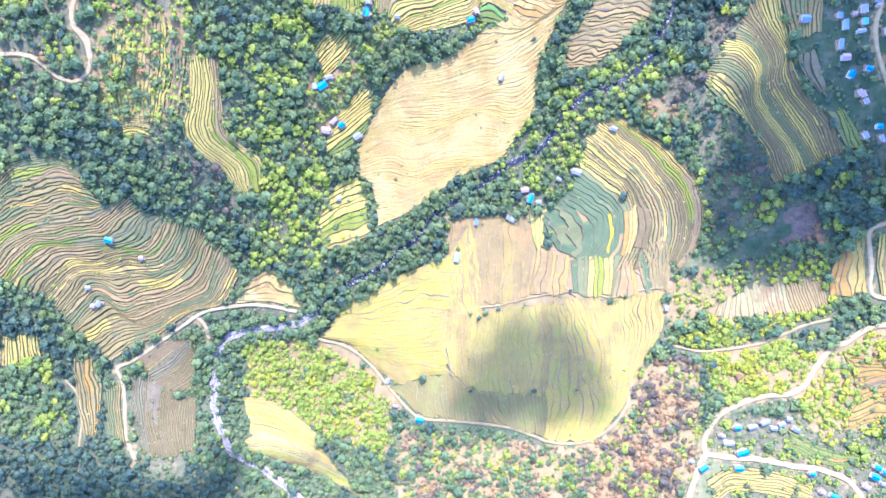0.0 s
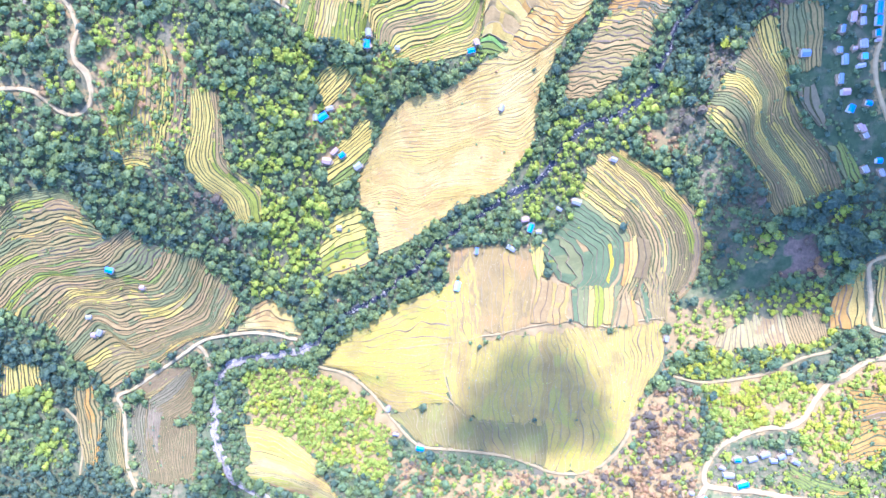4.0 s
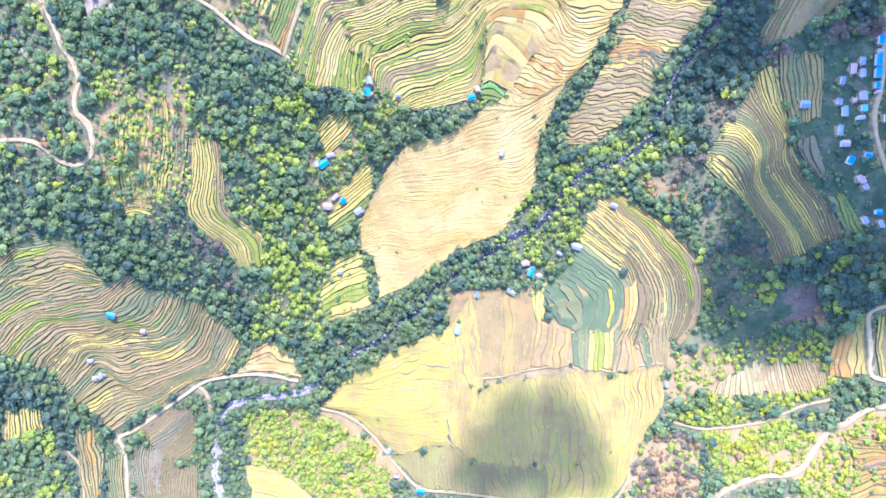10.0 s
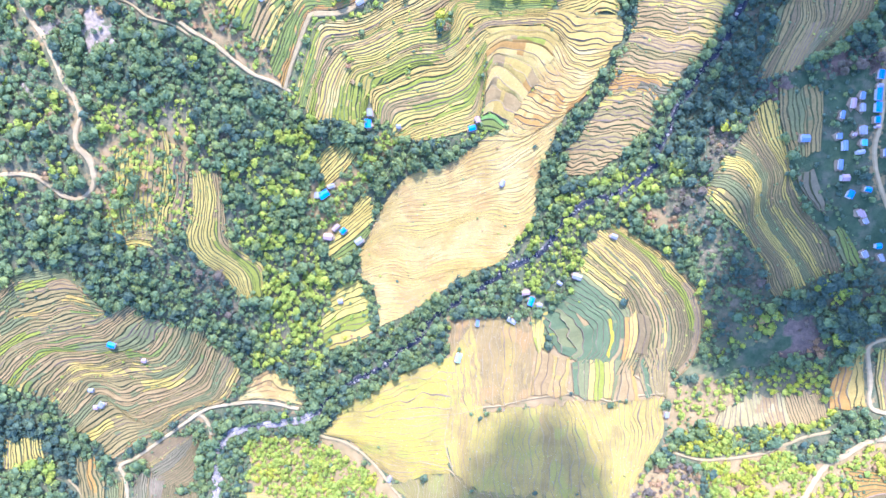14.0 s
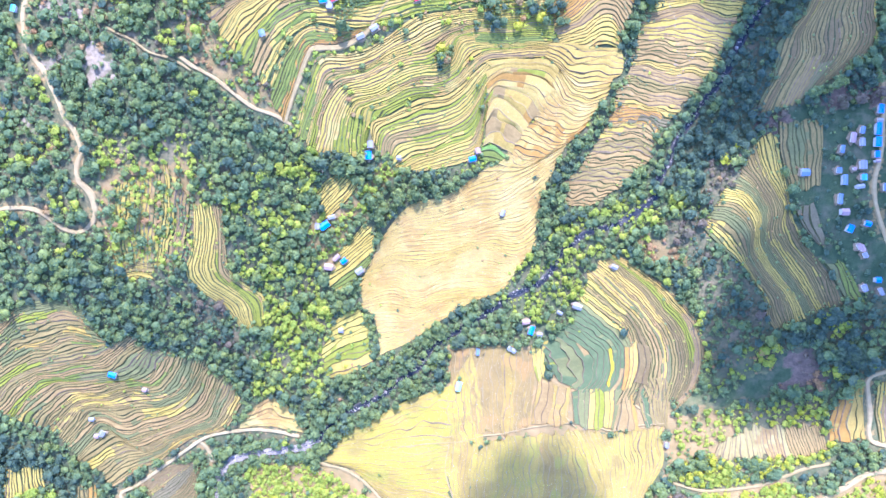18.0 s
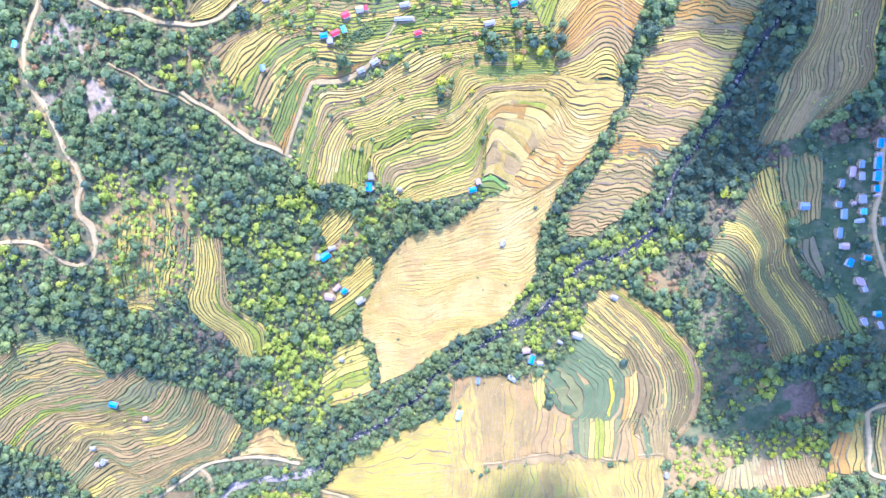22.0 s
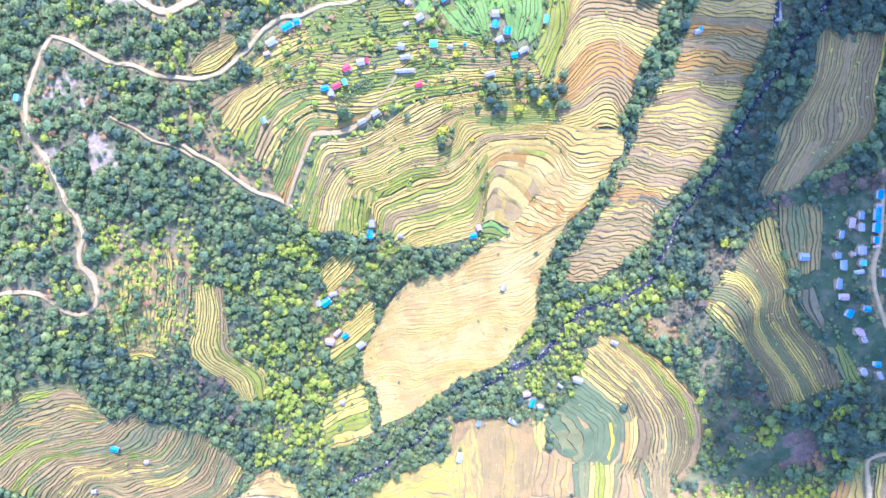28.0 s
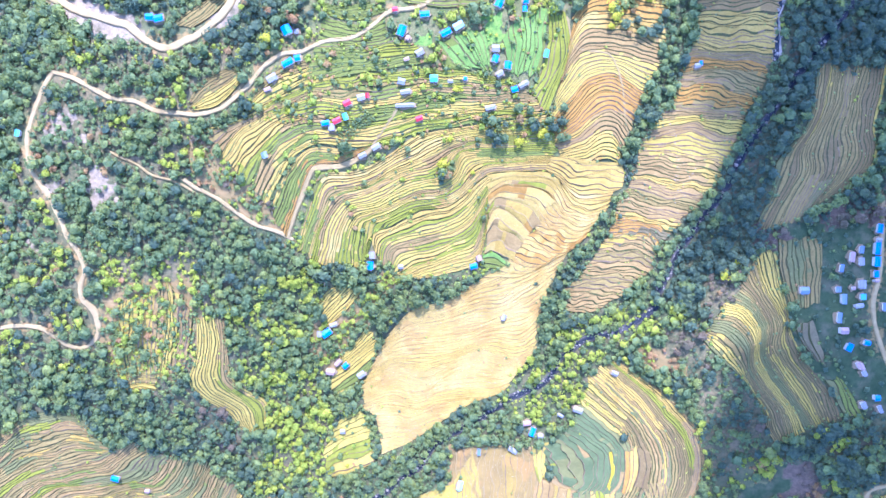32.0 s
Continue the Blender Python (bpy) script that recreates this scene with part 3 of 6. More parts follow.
lane("footpath", 1.5, [(-337.3, -116.5), (-331.3, -125.1), (-327.2, -134.1), (-324.6, -151.9), (-325.1, -176.2)])
watercourse("river", 5.5, [(319.1, 408.9), (310.2, 395.7), (297.1, 376.3), (280, 354.8), (263.4, 331.4), (243.4, 301.8), (227.9, 276.3), (216.6, 250.4), (201.2, 228.6), (187.8, 206.2), (178.5, 183.3), (171.8, 168.4)], 0.8, 0.5, 1.0, WET_BED)
watercourse("river", 5.5, [(172.9, 160.1), (163.9, 150.1), (143.4, 136.4), (119.6, 129.1), (108.6, 119.7), (97.4, 109.6), (93.1, 97), (79.2, 84.1), (57.5, 73.9), (33, 55.5), (8, 40.7), (-12.1, 28.2), (-22.2, 10.6), (-42.6, -4.6), (-52.9, -14.7), (-73.5, -25), (-94.4, -36.4), (-106.3, -46.9), (-116.1, -59.1)], 0.9, 0.62, 1.0, WET_BED)
watercourse("river", 6.4, [(-116.1, -59.1), (-132.4, -68.3), (-159.3, -72.8), (-186.1, -77.3), (-202.3, -83.8), (-210.7, -94.5), (-215, -110.7), (-212.9, -131.9), (-214.7, -144.9), (-210.1, -160.1), (-203.9, -172.5), (-194.6, -186.8), (-172.3, -196.6), (-149.9, -208.5), (-127.6, -223), (-110.9, -237.1)], 6.0, 0.82, 0.14)
watercourse("river", 7, [(259.8, 410.6), (252.7, 393.7), (248.6, 377.1), (250.4, 360.5), (250.2, 348.1)], 2.0, 0.9)
terraced_field("terraced hillside of narrow stubble and green strips", "stubble*5 greygreen*2.5 rose*3 yellowgreen*.8 green*.6 straw*.6 sand*1.2", "grass*4 dry*1", [8, 8, 8, 6, 6, 5, 5, 5, 5, 5, 6, 6, 5], [
    [(-371.0, 50.2), (-354.5, 58.3), (-341.6, 69.5), (-326.2, 74.1), (-309.8, 74.1), (-291.5, 64.7)],
    [(-375.5, 30.9), (-358.4, 42.4), (-343.5, 53.8), (-325.8, 59.2), (-307.9, 65.2), (-293.1, 58.3)],
    [(-380.3, 9.7), (-358.9, 23.6), (-340.6, 32.9), (-323.1, 37.4), (-309.6, 42.1), (-297.8, 39.6), (-282.1, 34.7)],
    [(-385.2, -14.3), (-361.4, 4.4), (-340.9, 15.1), (-323.5, 19.7), (-306.1, 22.8), (-283.3, 29.8), (-267.3, 43.2)],
    [(-373.0, -23.3), (-355.9, -6.6), (-338.9, 6.2), (-322.4, 6.8), (-304.6, 11.9), (-289.0, 15.0), (-277.8, 22.3), (-258.5, 34.4)],
    [(-362.6, -30.4), (-347.3, -13.5), (-328.5, -1.5), (-311.5, 0.5), (-294.4, 1.0), (-281.2, 2.2), (-264.2, 9.5), (-254.8, 22.0), (-247.0, 26.9)],
    [(-347.6, -35.4), (-336.9, -21.6), (-322.0, -9.4), (-304.8, -7.4), (-287.0, -4.4), (-270.6, 0.4), (-259.9, -2.0), (-249.3, 5.6), (-236.4, 24.3)],
    [(-342.5, -40.4), (-332.6, -30.6), (-322.4, -20.7), (-310.7, -15.0), (-293.7, -15.6), (-277.1, -9.4), (-261.0, -11.4), (-249.0, -8.6), (-234.6, 6.4), (-225.6, 21.6)],
    [(-335.6, -47.7), (-324.9, -33.6), (-314.6, -23.7), (-301.5, -22.1), (-287.0, -25.4), (-268.7, -22.9), (-254.8, -22.3), (-236.8, -13.1), (-221.6, 6.1), (-215.5, 18.9)],
    [(-331.7, -56.9), (-318.1, -41.9), (-307.9, -32.4), (-297.4, -34.0), (-285.9, -43.8), (-271.6, -39.0), (-254.4, -33.1), (-236.3, -23.9), (-220.3, -5.4), (-209.0, 11.2)],
    [(-328.2, -66.8), (-313.5, -52.9), (-301.3, -43.5), (-293.8, -51.5), (-285.8, -57.4), (-268.8, -50.1), (-251.5, -44.2), (-233.7, -37.6), (-217.1, -24.3), (-206.1, -3.0), (-200.6, 4.3)],
    [(-320.9, -76.0), (-304.5, -64.3), (-290.9, -61.4), (-277.9, -66.1), (-263.2, -60.2), (-245.6, -53.2), (-230.3, -47.6), (-214.2, -38.0), (-203.6, -19.1), (-194.3, -2.1)],
    [(-309.4, -88.8), (-295.2, -78.6), (-281.2, -74.1), (-264.4, -69.6), (-246.4, -59.3), (-228.6, -53.7), (-212.0, -48.5), (-200.0, -32.8), (-188.4, -12.8)],
    [(-303.9, -102.2), (-282.7, -88.8), (-263.2, -80.1), (-250.2, -70.8), (-229.0, -57.1), (-202.1, -50.9), (-185.6, -26.4)]], patch=170.0, wave=1.25)
terraced_field("terraced strips of dry stubble on the wooded slope", "straw*5 yellow*2 rose*1 yellowgreen*1 stubble*1", "grass*4 dry*1", [5, 5, 4], [
    [(-197.8, 150.3), (-201.5, 123.0), (-210.6, 99.4), (-206.2, 84.5), (-188.2, 67.6), (-177.2, 49.9)],
    [(-189.6, 150.3), (-192.0, 122.8), (-198.7, 99.1), (-190.4, 83.0), (-174.8, 67.2), (-169.6, 46.9)],
    [(-181.4, 150.3), (-182.7, 122.7), (-185.6, 101.2), (-178.2, 85.6), (-163.8, 72.0), (-160.9, 49.3)],
    [(-176.6, 149.4), (-178.3, 117.9), (-177.3, 98.5), (-165.7, 85.8), (-154.1, 77.8), (-152.8, 59.6)]])
terraced_field("overgrown terraces of straw and orange earth among trees", "straw*2 tan*4 rose*3 sand*1", "grass*2 dry*3", [7, 6, 6], [
    [(-249.4, 165.6), (-255.5, 146.0), (-261.7, 119.2), (-263.0, 95.9)],
    [(-229.3, 172.1), (-234.3, 150.4), (-240.5, 123.5), (-243.7, 101.1)],
    [(-212.7, 176.5), (-216.3, 154.8), (-223.5, 127.9), (-230.1, 100.8)],
    [(-199.9, 150.3), (-204.8, 132.2), (-211.6, 109.0), (-222.9, 93.9)]], overgrown=True)
terraced_field("small patch of dry terraces between trees", "straw*2 stubble*2", "grass*4 dry*1", [8], [
    [(-254.5, 105.1), (-245.9, 107.1), (-235, 106.7)],
    [(-262.6, 89.5), (-250.9, 92.4), (-239.6, 90.7)]])
terraced_field("small ploughed straw terraces beside trees", "straw*3 sand*2 rose*1", "grass*4 dry*1", [11], [
    [(-105.5, 160.9), (-97.4, 171.4), (-89.2, 176.5)],
    [(-98, 141.2), (-83.4, 153.7), (-70.9, 169.3)]])
terraced_field("broad pale sandy terraces after harvest", "harvest*8 sand*.6", "faint*6 dry*1 grass*.7", [13, 13, 13, 13, 11, 10, 12], [
    [(-40.4, 143.7), (-25.9, 154.9), (2.9, 162.5), (31.5, 180.8), (54.9, 192.2), (82.4, 204.1), (105.6, 211.3)],
    [(-54.1, 123.7), (-30.9, 140.5), (-1.9, 145.9), (27.1, 155.3), (51.1, 159.6), (74.4, 174.4), (94.5, 190.8)],
    [(-62.8, 105.1), (-40.8, 122), (-11.7, 125.1), (17.6, 127.8), (41.9, 137), (65.9, 141.1), (80.7, 154.1)],
    [(-70.4, 90.9), (-46, 103.3), (-16.8, 101.6), (12.8, 111.4), (37.4, 116), (59.4, 110.9), (77.4, 119.8)],
    [(-72.8, 76.7), (-46.3, 86.8), (-21.8, 82.3), (7.9, 94.6), (32.7, 97), (52.4, 94.3), (64.4, 99.8)],
    [(-71.2, 65.7), (-46.6, 69.9), (-26.9, 65.3), (-7, 72.7), (17.9, 75.2), (35.3, 76.1), (48.6, 77.9)],
    [(-59.8, 52.8), (-44.4, 52.9), (-32, 50.5), (-17, 56.5), (0.5, 63.4), (20.5, 67.4)],
    [(-57.4, 20.6), (-48.3, 24.7), (-39.7, 28.2), (-31.2, 32.7)]], patch=900.0, wave=1.25, level=0.24)
terraced_field("sandy terraces between two rows of trees", "sand*2 stubble*3 tan*1 rose*2.5 straw*1 grey*.5", "grass*3 dry*2", [13, 14, 13, 11, 11, 11, 10, 8, 10, 8, 8], [
    [(190.3, 392.3), (216, 396.8), (251.1, 402)],
    [(189.5, 368.1), (213.5, 364.2), (249.1, 366.7)],
    [(178.8, 339.8), (202.2, 341.7), (239.5, 331.4)],
    [(172.1, 317.3), (200.2, 312.8), (229.3, 310.4)],
    [(154.8, 294.6), (184.4, 297.5), (224.2, 289.2)],
    [(150, 273.4), (178.1, 268.5), (212.7, 263.6)],
    [(145.7, 256), (171, 248.9), (198.5, 241)],
    [(136.8, 233.7), (159.4, 231.2), (182.8, 224.3)],
    [(132.3, 215.5), (155.9, 217.7), (170, 206.2)],
    [(118.9, 192.1), (144.4, 192.3), (165.8, 188.7)],
    [(103.1, 171.8), (127.9, 173.1), (148.9, 171.2)],
    [(100.7, 153.1), (115.4, 151.1), (125.2, 152.8)]], wave=2.1, level=0.5)
terraced_field("large terraced hillside with grassy banks below the village", "straw*3 sand*3 rose*1.5 green*3 stubble*1 yellowgreen*4", "green*4 grass*3 dry*1", [9, 9, 8], [
    [(-177, 293.8), (-161.5, 296.4), (-144.9, 303.4), (-128.1, 313.5), (-111.5, 321.7), (-95.2, 326.9), (-70.7, 332.4), (-37.8, 336.9), (-12.7, 340.4), (17, 339.2), (47.3, 334.5)],
    [(-163.6, 273.3), (-152.1, 289.4), (-137.2, 299.6), (-116.5, 308), (-95.9, 313.7), (-71.6, 311.4), (-46.7, 316.3), (-21.3, 323.6), (4.2, 326.9), (30.1, 327.8), (60.7, 328.4)],
    [(-147.2, 255.2), (-135.2, 275.8), (-121.8, 290.1), (-101, 297.8), (-76.6, 295.5), (-51.4, 300.3), (-25.8, 309.2), (4.3, 313), (34.8, 315.9), (69.9, 319.7)],
    [(-134.3, 240.9), (-124.2, 261.9), (-112.8, 276.4), (-97.8, 284.8), (-73.2, 282.8), (-43.4, 288.6), (-21.7, 294.9), (4.4, 299.8), (35.2, 304.6), (77, 310.5)]], patch=160.0, wave=1.7)
terraced_field("overgrown terraces beside a broad pale path", "straw*3 sand*3 green*1.5 tan*1 yellowgreen*2", "green*2 grass*3 dry*1", [5, 4], [
    [(-133.6, 239.4), (-123.6, 259.5), (-112.1, 274.3), (-98.1, 282.6), (-73.1, 281.0), (-51.5, 287.2)],
    [(-129.8, 227.1), (-119.7, 247.6), (-109.9, 266.7), (-102.0, 274.0), (-80.4, 276.4), (-57.1, 284.6)],
    [(-124.5, 217.1), (-115.9, 239.8), (-106.2, 261.5), (-100.3, 269.1), (-80.7, 272.1), (-63.6, 279.6)]], patch=220.0)
terraced_field("grassy terraces under the village road", "straw*2 sand*2 green*2 yellowgreen*1 stubble*1", "green*3 grass*3 dry*1", [8], [
    [(-138.9, 319), (-129, 329.7), (-116.5, 338.5), (-102.4, 342), (-96, 343.8)],
    [(-143.9, 305.3), (-127.2, 314.3), (-111.4, 323.2), (-98.2, 329.8)]])
terraced_field("terraces that bend round the open hillside with grassy banks", "straw*3 sand*4 harvest*1.5 rose*1.5 green*.7 yellowgreen*3 yellow*2.5", "green*2 grass*2.5 dry*1.5", [6, 5, 5, 5, 5, 5], [
    [(-119.0, 208.2), (-112.5, 225.8), (-103.0, 250.3), (-97.0, 263.9), (-77.0, 265.0), (-57.7, 271.5), (-38.1, 283.0), (-21.5, 293.5), (4.5, 298.6), (35.1, 303.8), (77.1, 309.7)],
    [(-111.0, 203.0), (-104.4, 222.1), (-95.3, 242.8), (-88.3, 251.9), (-73.4, 255.0), (-60.4, 258.5), (-42.8, 269.2), (-23.1, 278.0), (-5.6, 286.7), (9.8, 292.0), (31.8, 296.0), (81.2, 300.8)],
    [(-106.1, 195.5), (-100.1, 218.1), (-91.5, 237.0), (-82.4, 246.6), (-65.1, 251.1), (-47.5, 259.2), (-27.7, 268.1), (-10.0, 274.0), (3.2, 282.4), (18.6, 287.7), (40.8, 290.8), (84.3, 293.0)],
    [(-94.6, 193.7), (-88.7, 216.5), (-81.1, 233.4), (-74.3, 239.8), (-59.1, 242.6), (-41.3, 251.5), (-25.7, 259.0), (-5.7, 263.1), (4.2, 268.3), (9.0, 279.6), (18.7, 283.1), (50.0, 284.4), (87.0, 285.9)],
    [(-83.7, 193.2), (-79.3, 214.8), (-71.4, 229.7), (-61.6, 234.3), (-50.6, 237.7), (-34.8, 245.7), (-21.4, 250.4), (-1.2, 254.4), (9.2, 261.7), (15.3, 273.9), (25.5, 277.4), (50.3, 277.6), (85.2, 279.5)],
    [(-69.0, 193.7), (-67.2, 211.1), (-64.3, 225.9), (-57.6, 228.3), (-44.1, 233.8), (-28.3, 241.9), (-14.8, 244.5), (-1.2, 246.3), (11.1, 253.6), (19.1, 262.0), (25.8, 268.3), (36.9, 272.6), (59.5, 274.1), (81.9, 275.0)],
    [(-61.1, 210.4), (-59.8, 217.3), (-57.0, 220.8), (-44.5, 223.8), (-30.8, 231.5), (-19.4, 237.3), (-1.2, 239.6), (12.5, 247.5), (23.7, 258.1), (31.7, 264.4), (41.6, 267.4), (64.3, 268.1), (80.0, 268.9)]], patch=170.0, wave=0.9)
terraced_field("green and straw terraces in a hollow of the hillside", "straw*3 sand*4 harvest*1.5 rose*2 green*.6 yellowgreen*3 yellow*2", "green*2 grass*2.5 dry*2", [5, 5, 5, 5, 4], [
    [(-60.7, 209.6), (-59.4, 216.9), (-56.2, 220.0), (-44.5, 223.0), (-30.8, 230.6), (-19.4, 236.5), (-1.2, 238.8), (12.5, 246.7), (23.7, 257.3), (31.8, 263.6), (35.4, 265.3)],
    [(-53.6, 196.3), (-51.8, 207.3), (-44.8, 212.7), (-26.5, 217.6), (-8.1, 221.6), (5.8, 228.4), (17.2, 237.2), (25.3, 247.8), (32.0, 257.1), (35.5, 259.6)],
    [(-45.5, 194.4), (-40.6, 203.3), (-22.1, 208.2), (-3.5, 213.1), (12.8, 220.0), (22.1, 226.6), (27.9, 237.4), (32.2, 247.1), (35.8, 251.4)],
    [(-41.2, 184.6), (-24.7, 192.6), (-5.9, 199.7), (10.6, 206.7), (22.3, 212.6), (28.2, 222.4), (31.2, 233.2), (34.7, 243.0)],
    [(-29.6, 183.0), (-8.3, 190.2), (13.1, 196.4), (24.0, 200.2), (28.5, 208.3), (31.6, 220.2), (34.5, 233.2)],
    [(-21.6, 180.4), (1.2, 184.4), (18.4, 189.2), (26.0, 194.7), (30.1, 202.5), (32.2, 212.7), (34.3, 223.3)]], patch=170.0, wave=0.9)
terraced_field("pale sandy terraces beside a row of trees", "harvest*4 sand*2 rose*.7 tan*.7", "faint*2 dry*3", [5, 6, 6, 5, 6, 5, 4], [
    [(83.9, 278.7), (97.3, 279.0), (113.0, 275.9), (128.3, 275.5), (141.4, 274.3)],
    [(82.3, 268.5), (92.4, 264.7), (104.1, 257.1), (118.8, 255.9), (137.1, 257.0)],
    [(91.9, 259.8), (96.9, 251.3), (105.1, 242.7), (116.4, 239.8), (130.7, 242.8)],
    [(81.9, 245.2), (91.0, 237.0), (100.5, 229.8), (111.9, 226.9), (124.0, 231.8)],
    [(75.8, 223.3), (85.2, 220.0), (96.7, 216.7), (108.1, 215.1), (118.9, 222.3)],
    [(62.3, 212.8), (76.7, 204.5), (88.5, 198.9), (97.6, 200.6), (108.5, 208.4)],
    [(54.5, 194.8), (65.6, 189.6), (76.5, 188.1), (85.6, 193.0), (95.2, 202.0)],
    [(30.0, 181.4), (44.4, 182.3), (56.4, 180.9), (68.2, 184.0), (79.6, 189.9)]], wave=1.5, level=0.5)
terraced_field("orange stubble terraces with dark banks", "sand*3 tan*4 harvest*2 straw*1 yellow*2 rose*1", "grass*4 dry*1", [8, 6, 8, 8, 6, 5, 5], [
    [(95, 379.5), (103.1, 391.4), (115.6, 397.5), (138.9, 396.6), (162.5, 392)],
    [(92.1, 351.8), (96.6, 364.5), (105.1, 373.7), (116.5, 374.9), (135.9, 371.1), (162.8, 364)],
    [(85.3, 325.9), (93.5, 342), (103.6, 353.9), (119.8, 356), (137.2, 352), (161.1, 347.1)],
    [(82.8, 309.7), (96, 324), (108, 338), (125.1, 341.6), (138.4, 336), (152.8, 327.8)],
    [(85.4, 297.3), (100.6, 307.7), (113.5, 321.9), (129.8, 324.7), (147.9, 314.7)],
    [(87.3, 288.9), (104.6, 295.2), (119.1, 306.7), (130, 306.6), (140.5, 294.8)],
    [(91, 280.5), (109.7, 285.9), (122.4, 292.9), (131.2, 291.6), (138.5, 282.1)],
    [(96.5, 271.4), (117.1, 275.5), (128, 277.1), (138.4, 272.7)]])
terraced_field("grassy terraces below the village road", "straw*2 green*3 sand*2 yellowgreen*1", "green*3 grass*3 dry*1", [6, 5, 6], [
    [(-87.5, 371.9), (-61.6, 367.9), (-45.3, 375.3)],
    [(-93.1, 356.2), (-70, 354.8), (-41.5, 360.8)],
    [(-95.9, 344.5), (-66.2, 345.7), (-37.5, 352.4), (-23, 354.6)],
    [(-101.3, 325.1), (-70.7, 332.8), (-37.8, 340), (-10.6, 344.3)]])
terraced_field("grassy terraces at the upper edge of the village", "straw*2 green*2 sand*1", "grass*4 dry*1", [8], [
    [(-57.2, 397.6), (-12.5, 401.8), (29, 401.6)],
    [(-28.9, 384.7), (-0.1, 383), (32.5, 388.2)]])
terraced_field("green vegetable plots among houses", "green*3 yellowgreen*2", "green*3 grass*3 dry*1", [5, 5], [
    [(-93.2, 384.1), (-77.4, 380.1), (-57.3, 383.7)],
    [(-85.4, 378.9), (-69.5, 375), (-49.3, 379.8)],
    [(-85.5, 373.5), (-65.6, 370.5), (-45.3, 377.7)]])
terraced_field("flat green paddy plots with thin bunds", "paddy*3 green*1", "green*3 grass*3 dry*1", [4, 6], [
    [(-9.3, 354.9), (-2.2, 342.3), (4.2, 341)],
    [(7.5, 360.6), (19, 347.1), (25.5, 342.6)],
    [(28.5, 368.1), (33, 352.6), (32.4, 343.6)]])
terraced_field("green plots with a pale path beside them", "paddy*2 green*2 yellowgreen*1", "green*3 grass*3 dry*1", [4, 5], [
    [(42.3, 360.7), (44.7, 351), (49.3, 339.3)],
    [(56.7, 378.7), (59.4, 359.2), (55.9, 339.5)],
    [(74.8, 385), (74.4, 361.5), (71, 340.5)]])
terraced_field("narrow sown plots beside a footpath", "yellowgreen*2 straw*2 sand*1", "green*3 grass*3 dry*1", [6], [
    [(76.6, 383.1), (75.8, 359.5), (72.3, 340.5), (65.1, 327.7)],
    [(89.9, 379.4), (94.1, 353.8), (86.7, 331.9), (80, 311.7)]])
# soils picked darker than sunlit straw, so cloud shade is in their colour
terraced_field("long curving terraces of green and straw strips", "straw*1 stubble*5 greygreen*3 green*1 brown*2", "grass*1", [8, 9, 9, 8, 5], [
    [(206.9, 131.1), (221.6, 115.2), (232.0, 106.1), (240.6, 94.9), (251.8, 77.1), (256.3, 61.3), (264.2, 47.8)],
    [(212.8, 146.4), (227.8, 141.5), (238.2, 128.1), (240.5, 110.5), (250.2, 94.9), (263.4, 77.1), (271.3, 55.7)],
    [(223.0, 163.6), (236.8, 156.4), (245.1, 143.1), (246.3, 121.3), (255.3, 103.7), (270.4, 83.8), (282.2, 62.2)],
    [(233.4, 179.2), (244.3, 162.7), (252.6, 147.2), (251.7, 127.8), (260.5, 110.2), (275.5, 90.5), (289.5, 66.7)],
    [(243.5, 197.3), (250.6, 173.2), (262.0, 151.2), (260.8, 134.0), (269.6, 116.6), (284.5, 97.0), (296.6, 72.1)],
    [(254.8, 204.1), (259.4, 177.2), (264.5, 155.5), (267.0, 140.4), (276.9, 120.8), (287.6, 105.6), (300.0, 88.3), (306.0, 74.8)]], patch=300.0, strip=0.4)
terraced_field("dark green vegetable strips near houses", "green*3 greygreen*1 rose*1", "green*2 grass*4", [2, 2], [
    [(291.7, 102.6), (300.7, 88.3), (309.0, 75.7)],
    [(298.5, 104.3), (307.5, 90.5), (314.4, 76.6)],
    [(303.8, 105.5), (312.7, 92.2), (320.0, 78.3)]], patch=120.0, strip=0.3)
terraced_field("dark ploughed plots beside a green meadow", "greygreen*3 grey*2", "grass*4 green*1", [3], [
    [(269.1, 144.6), (276.3, 131.6), (281.7, 124.2)],
    [(281.2, 150.7), (287.8, 131.4), (292.7, 114.2)]], patch=160.0)
terraced_field("narrow garden strips below the hamlet", "greygreen*3 stubble*1.5 tan*.4 brown*2 sown*2", "grass*1", [5, 5], [
    [(256.3, 211.8), (257.2, 194.5), (263.9, 164.9)],
    [(271.0, 213.4), (272.9, 189.5), (275.1, 163.7)],
    [(287.0, 215.0), (287.0, 193.4), (285.5, 166.8)]], patch=200.0, strip=0.4)
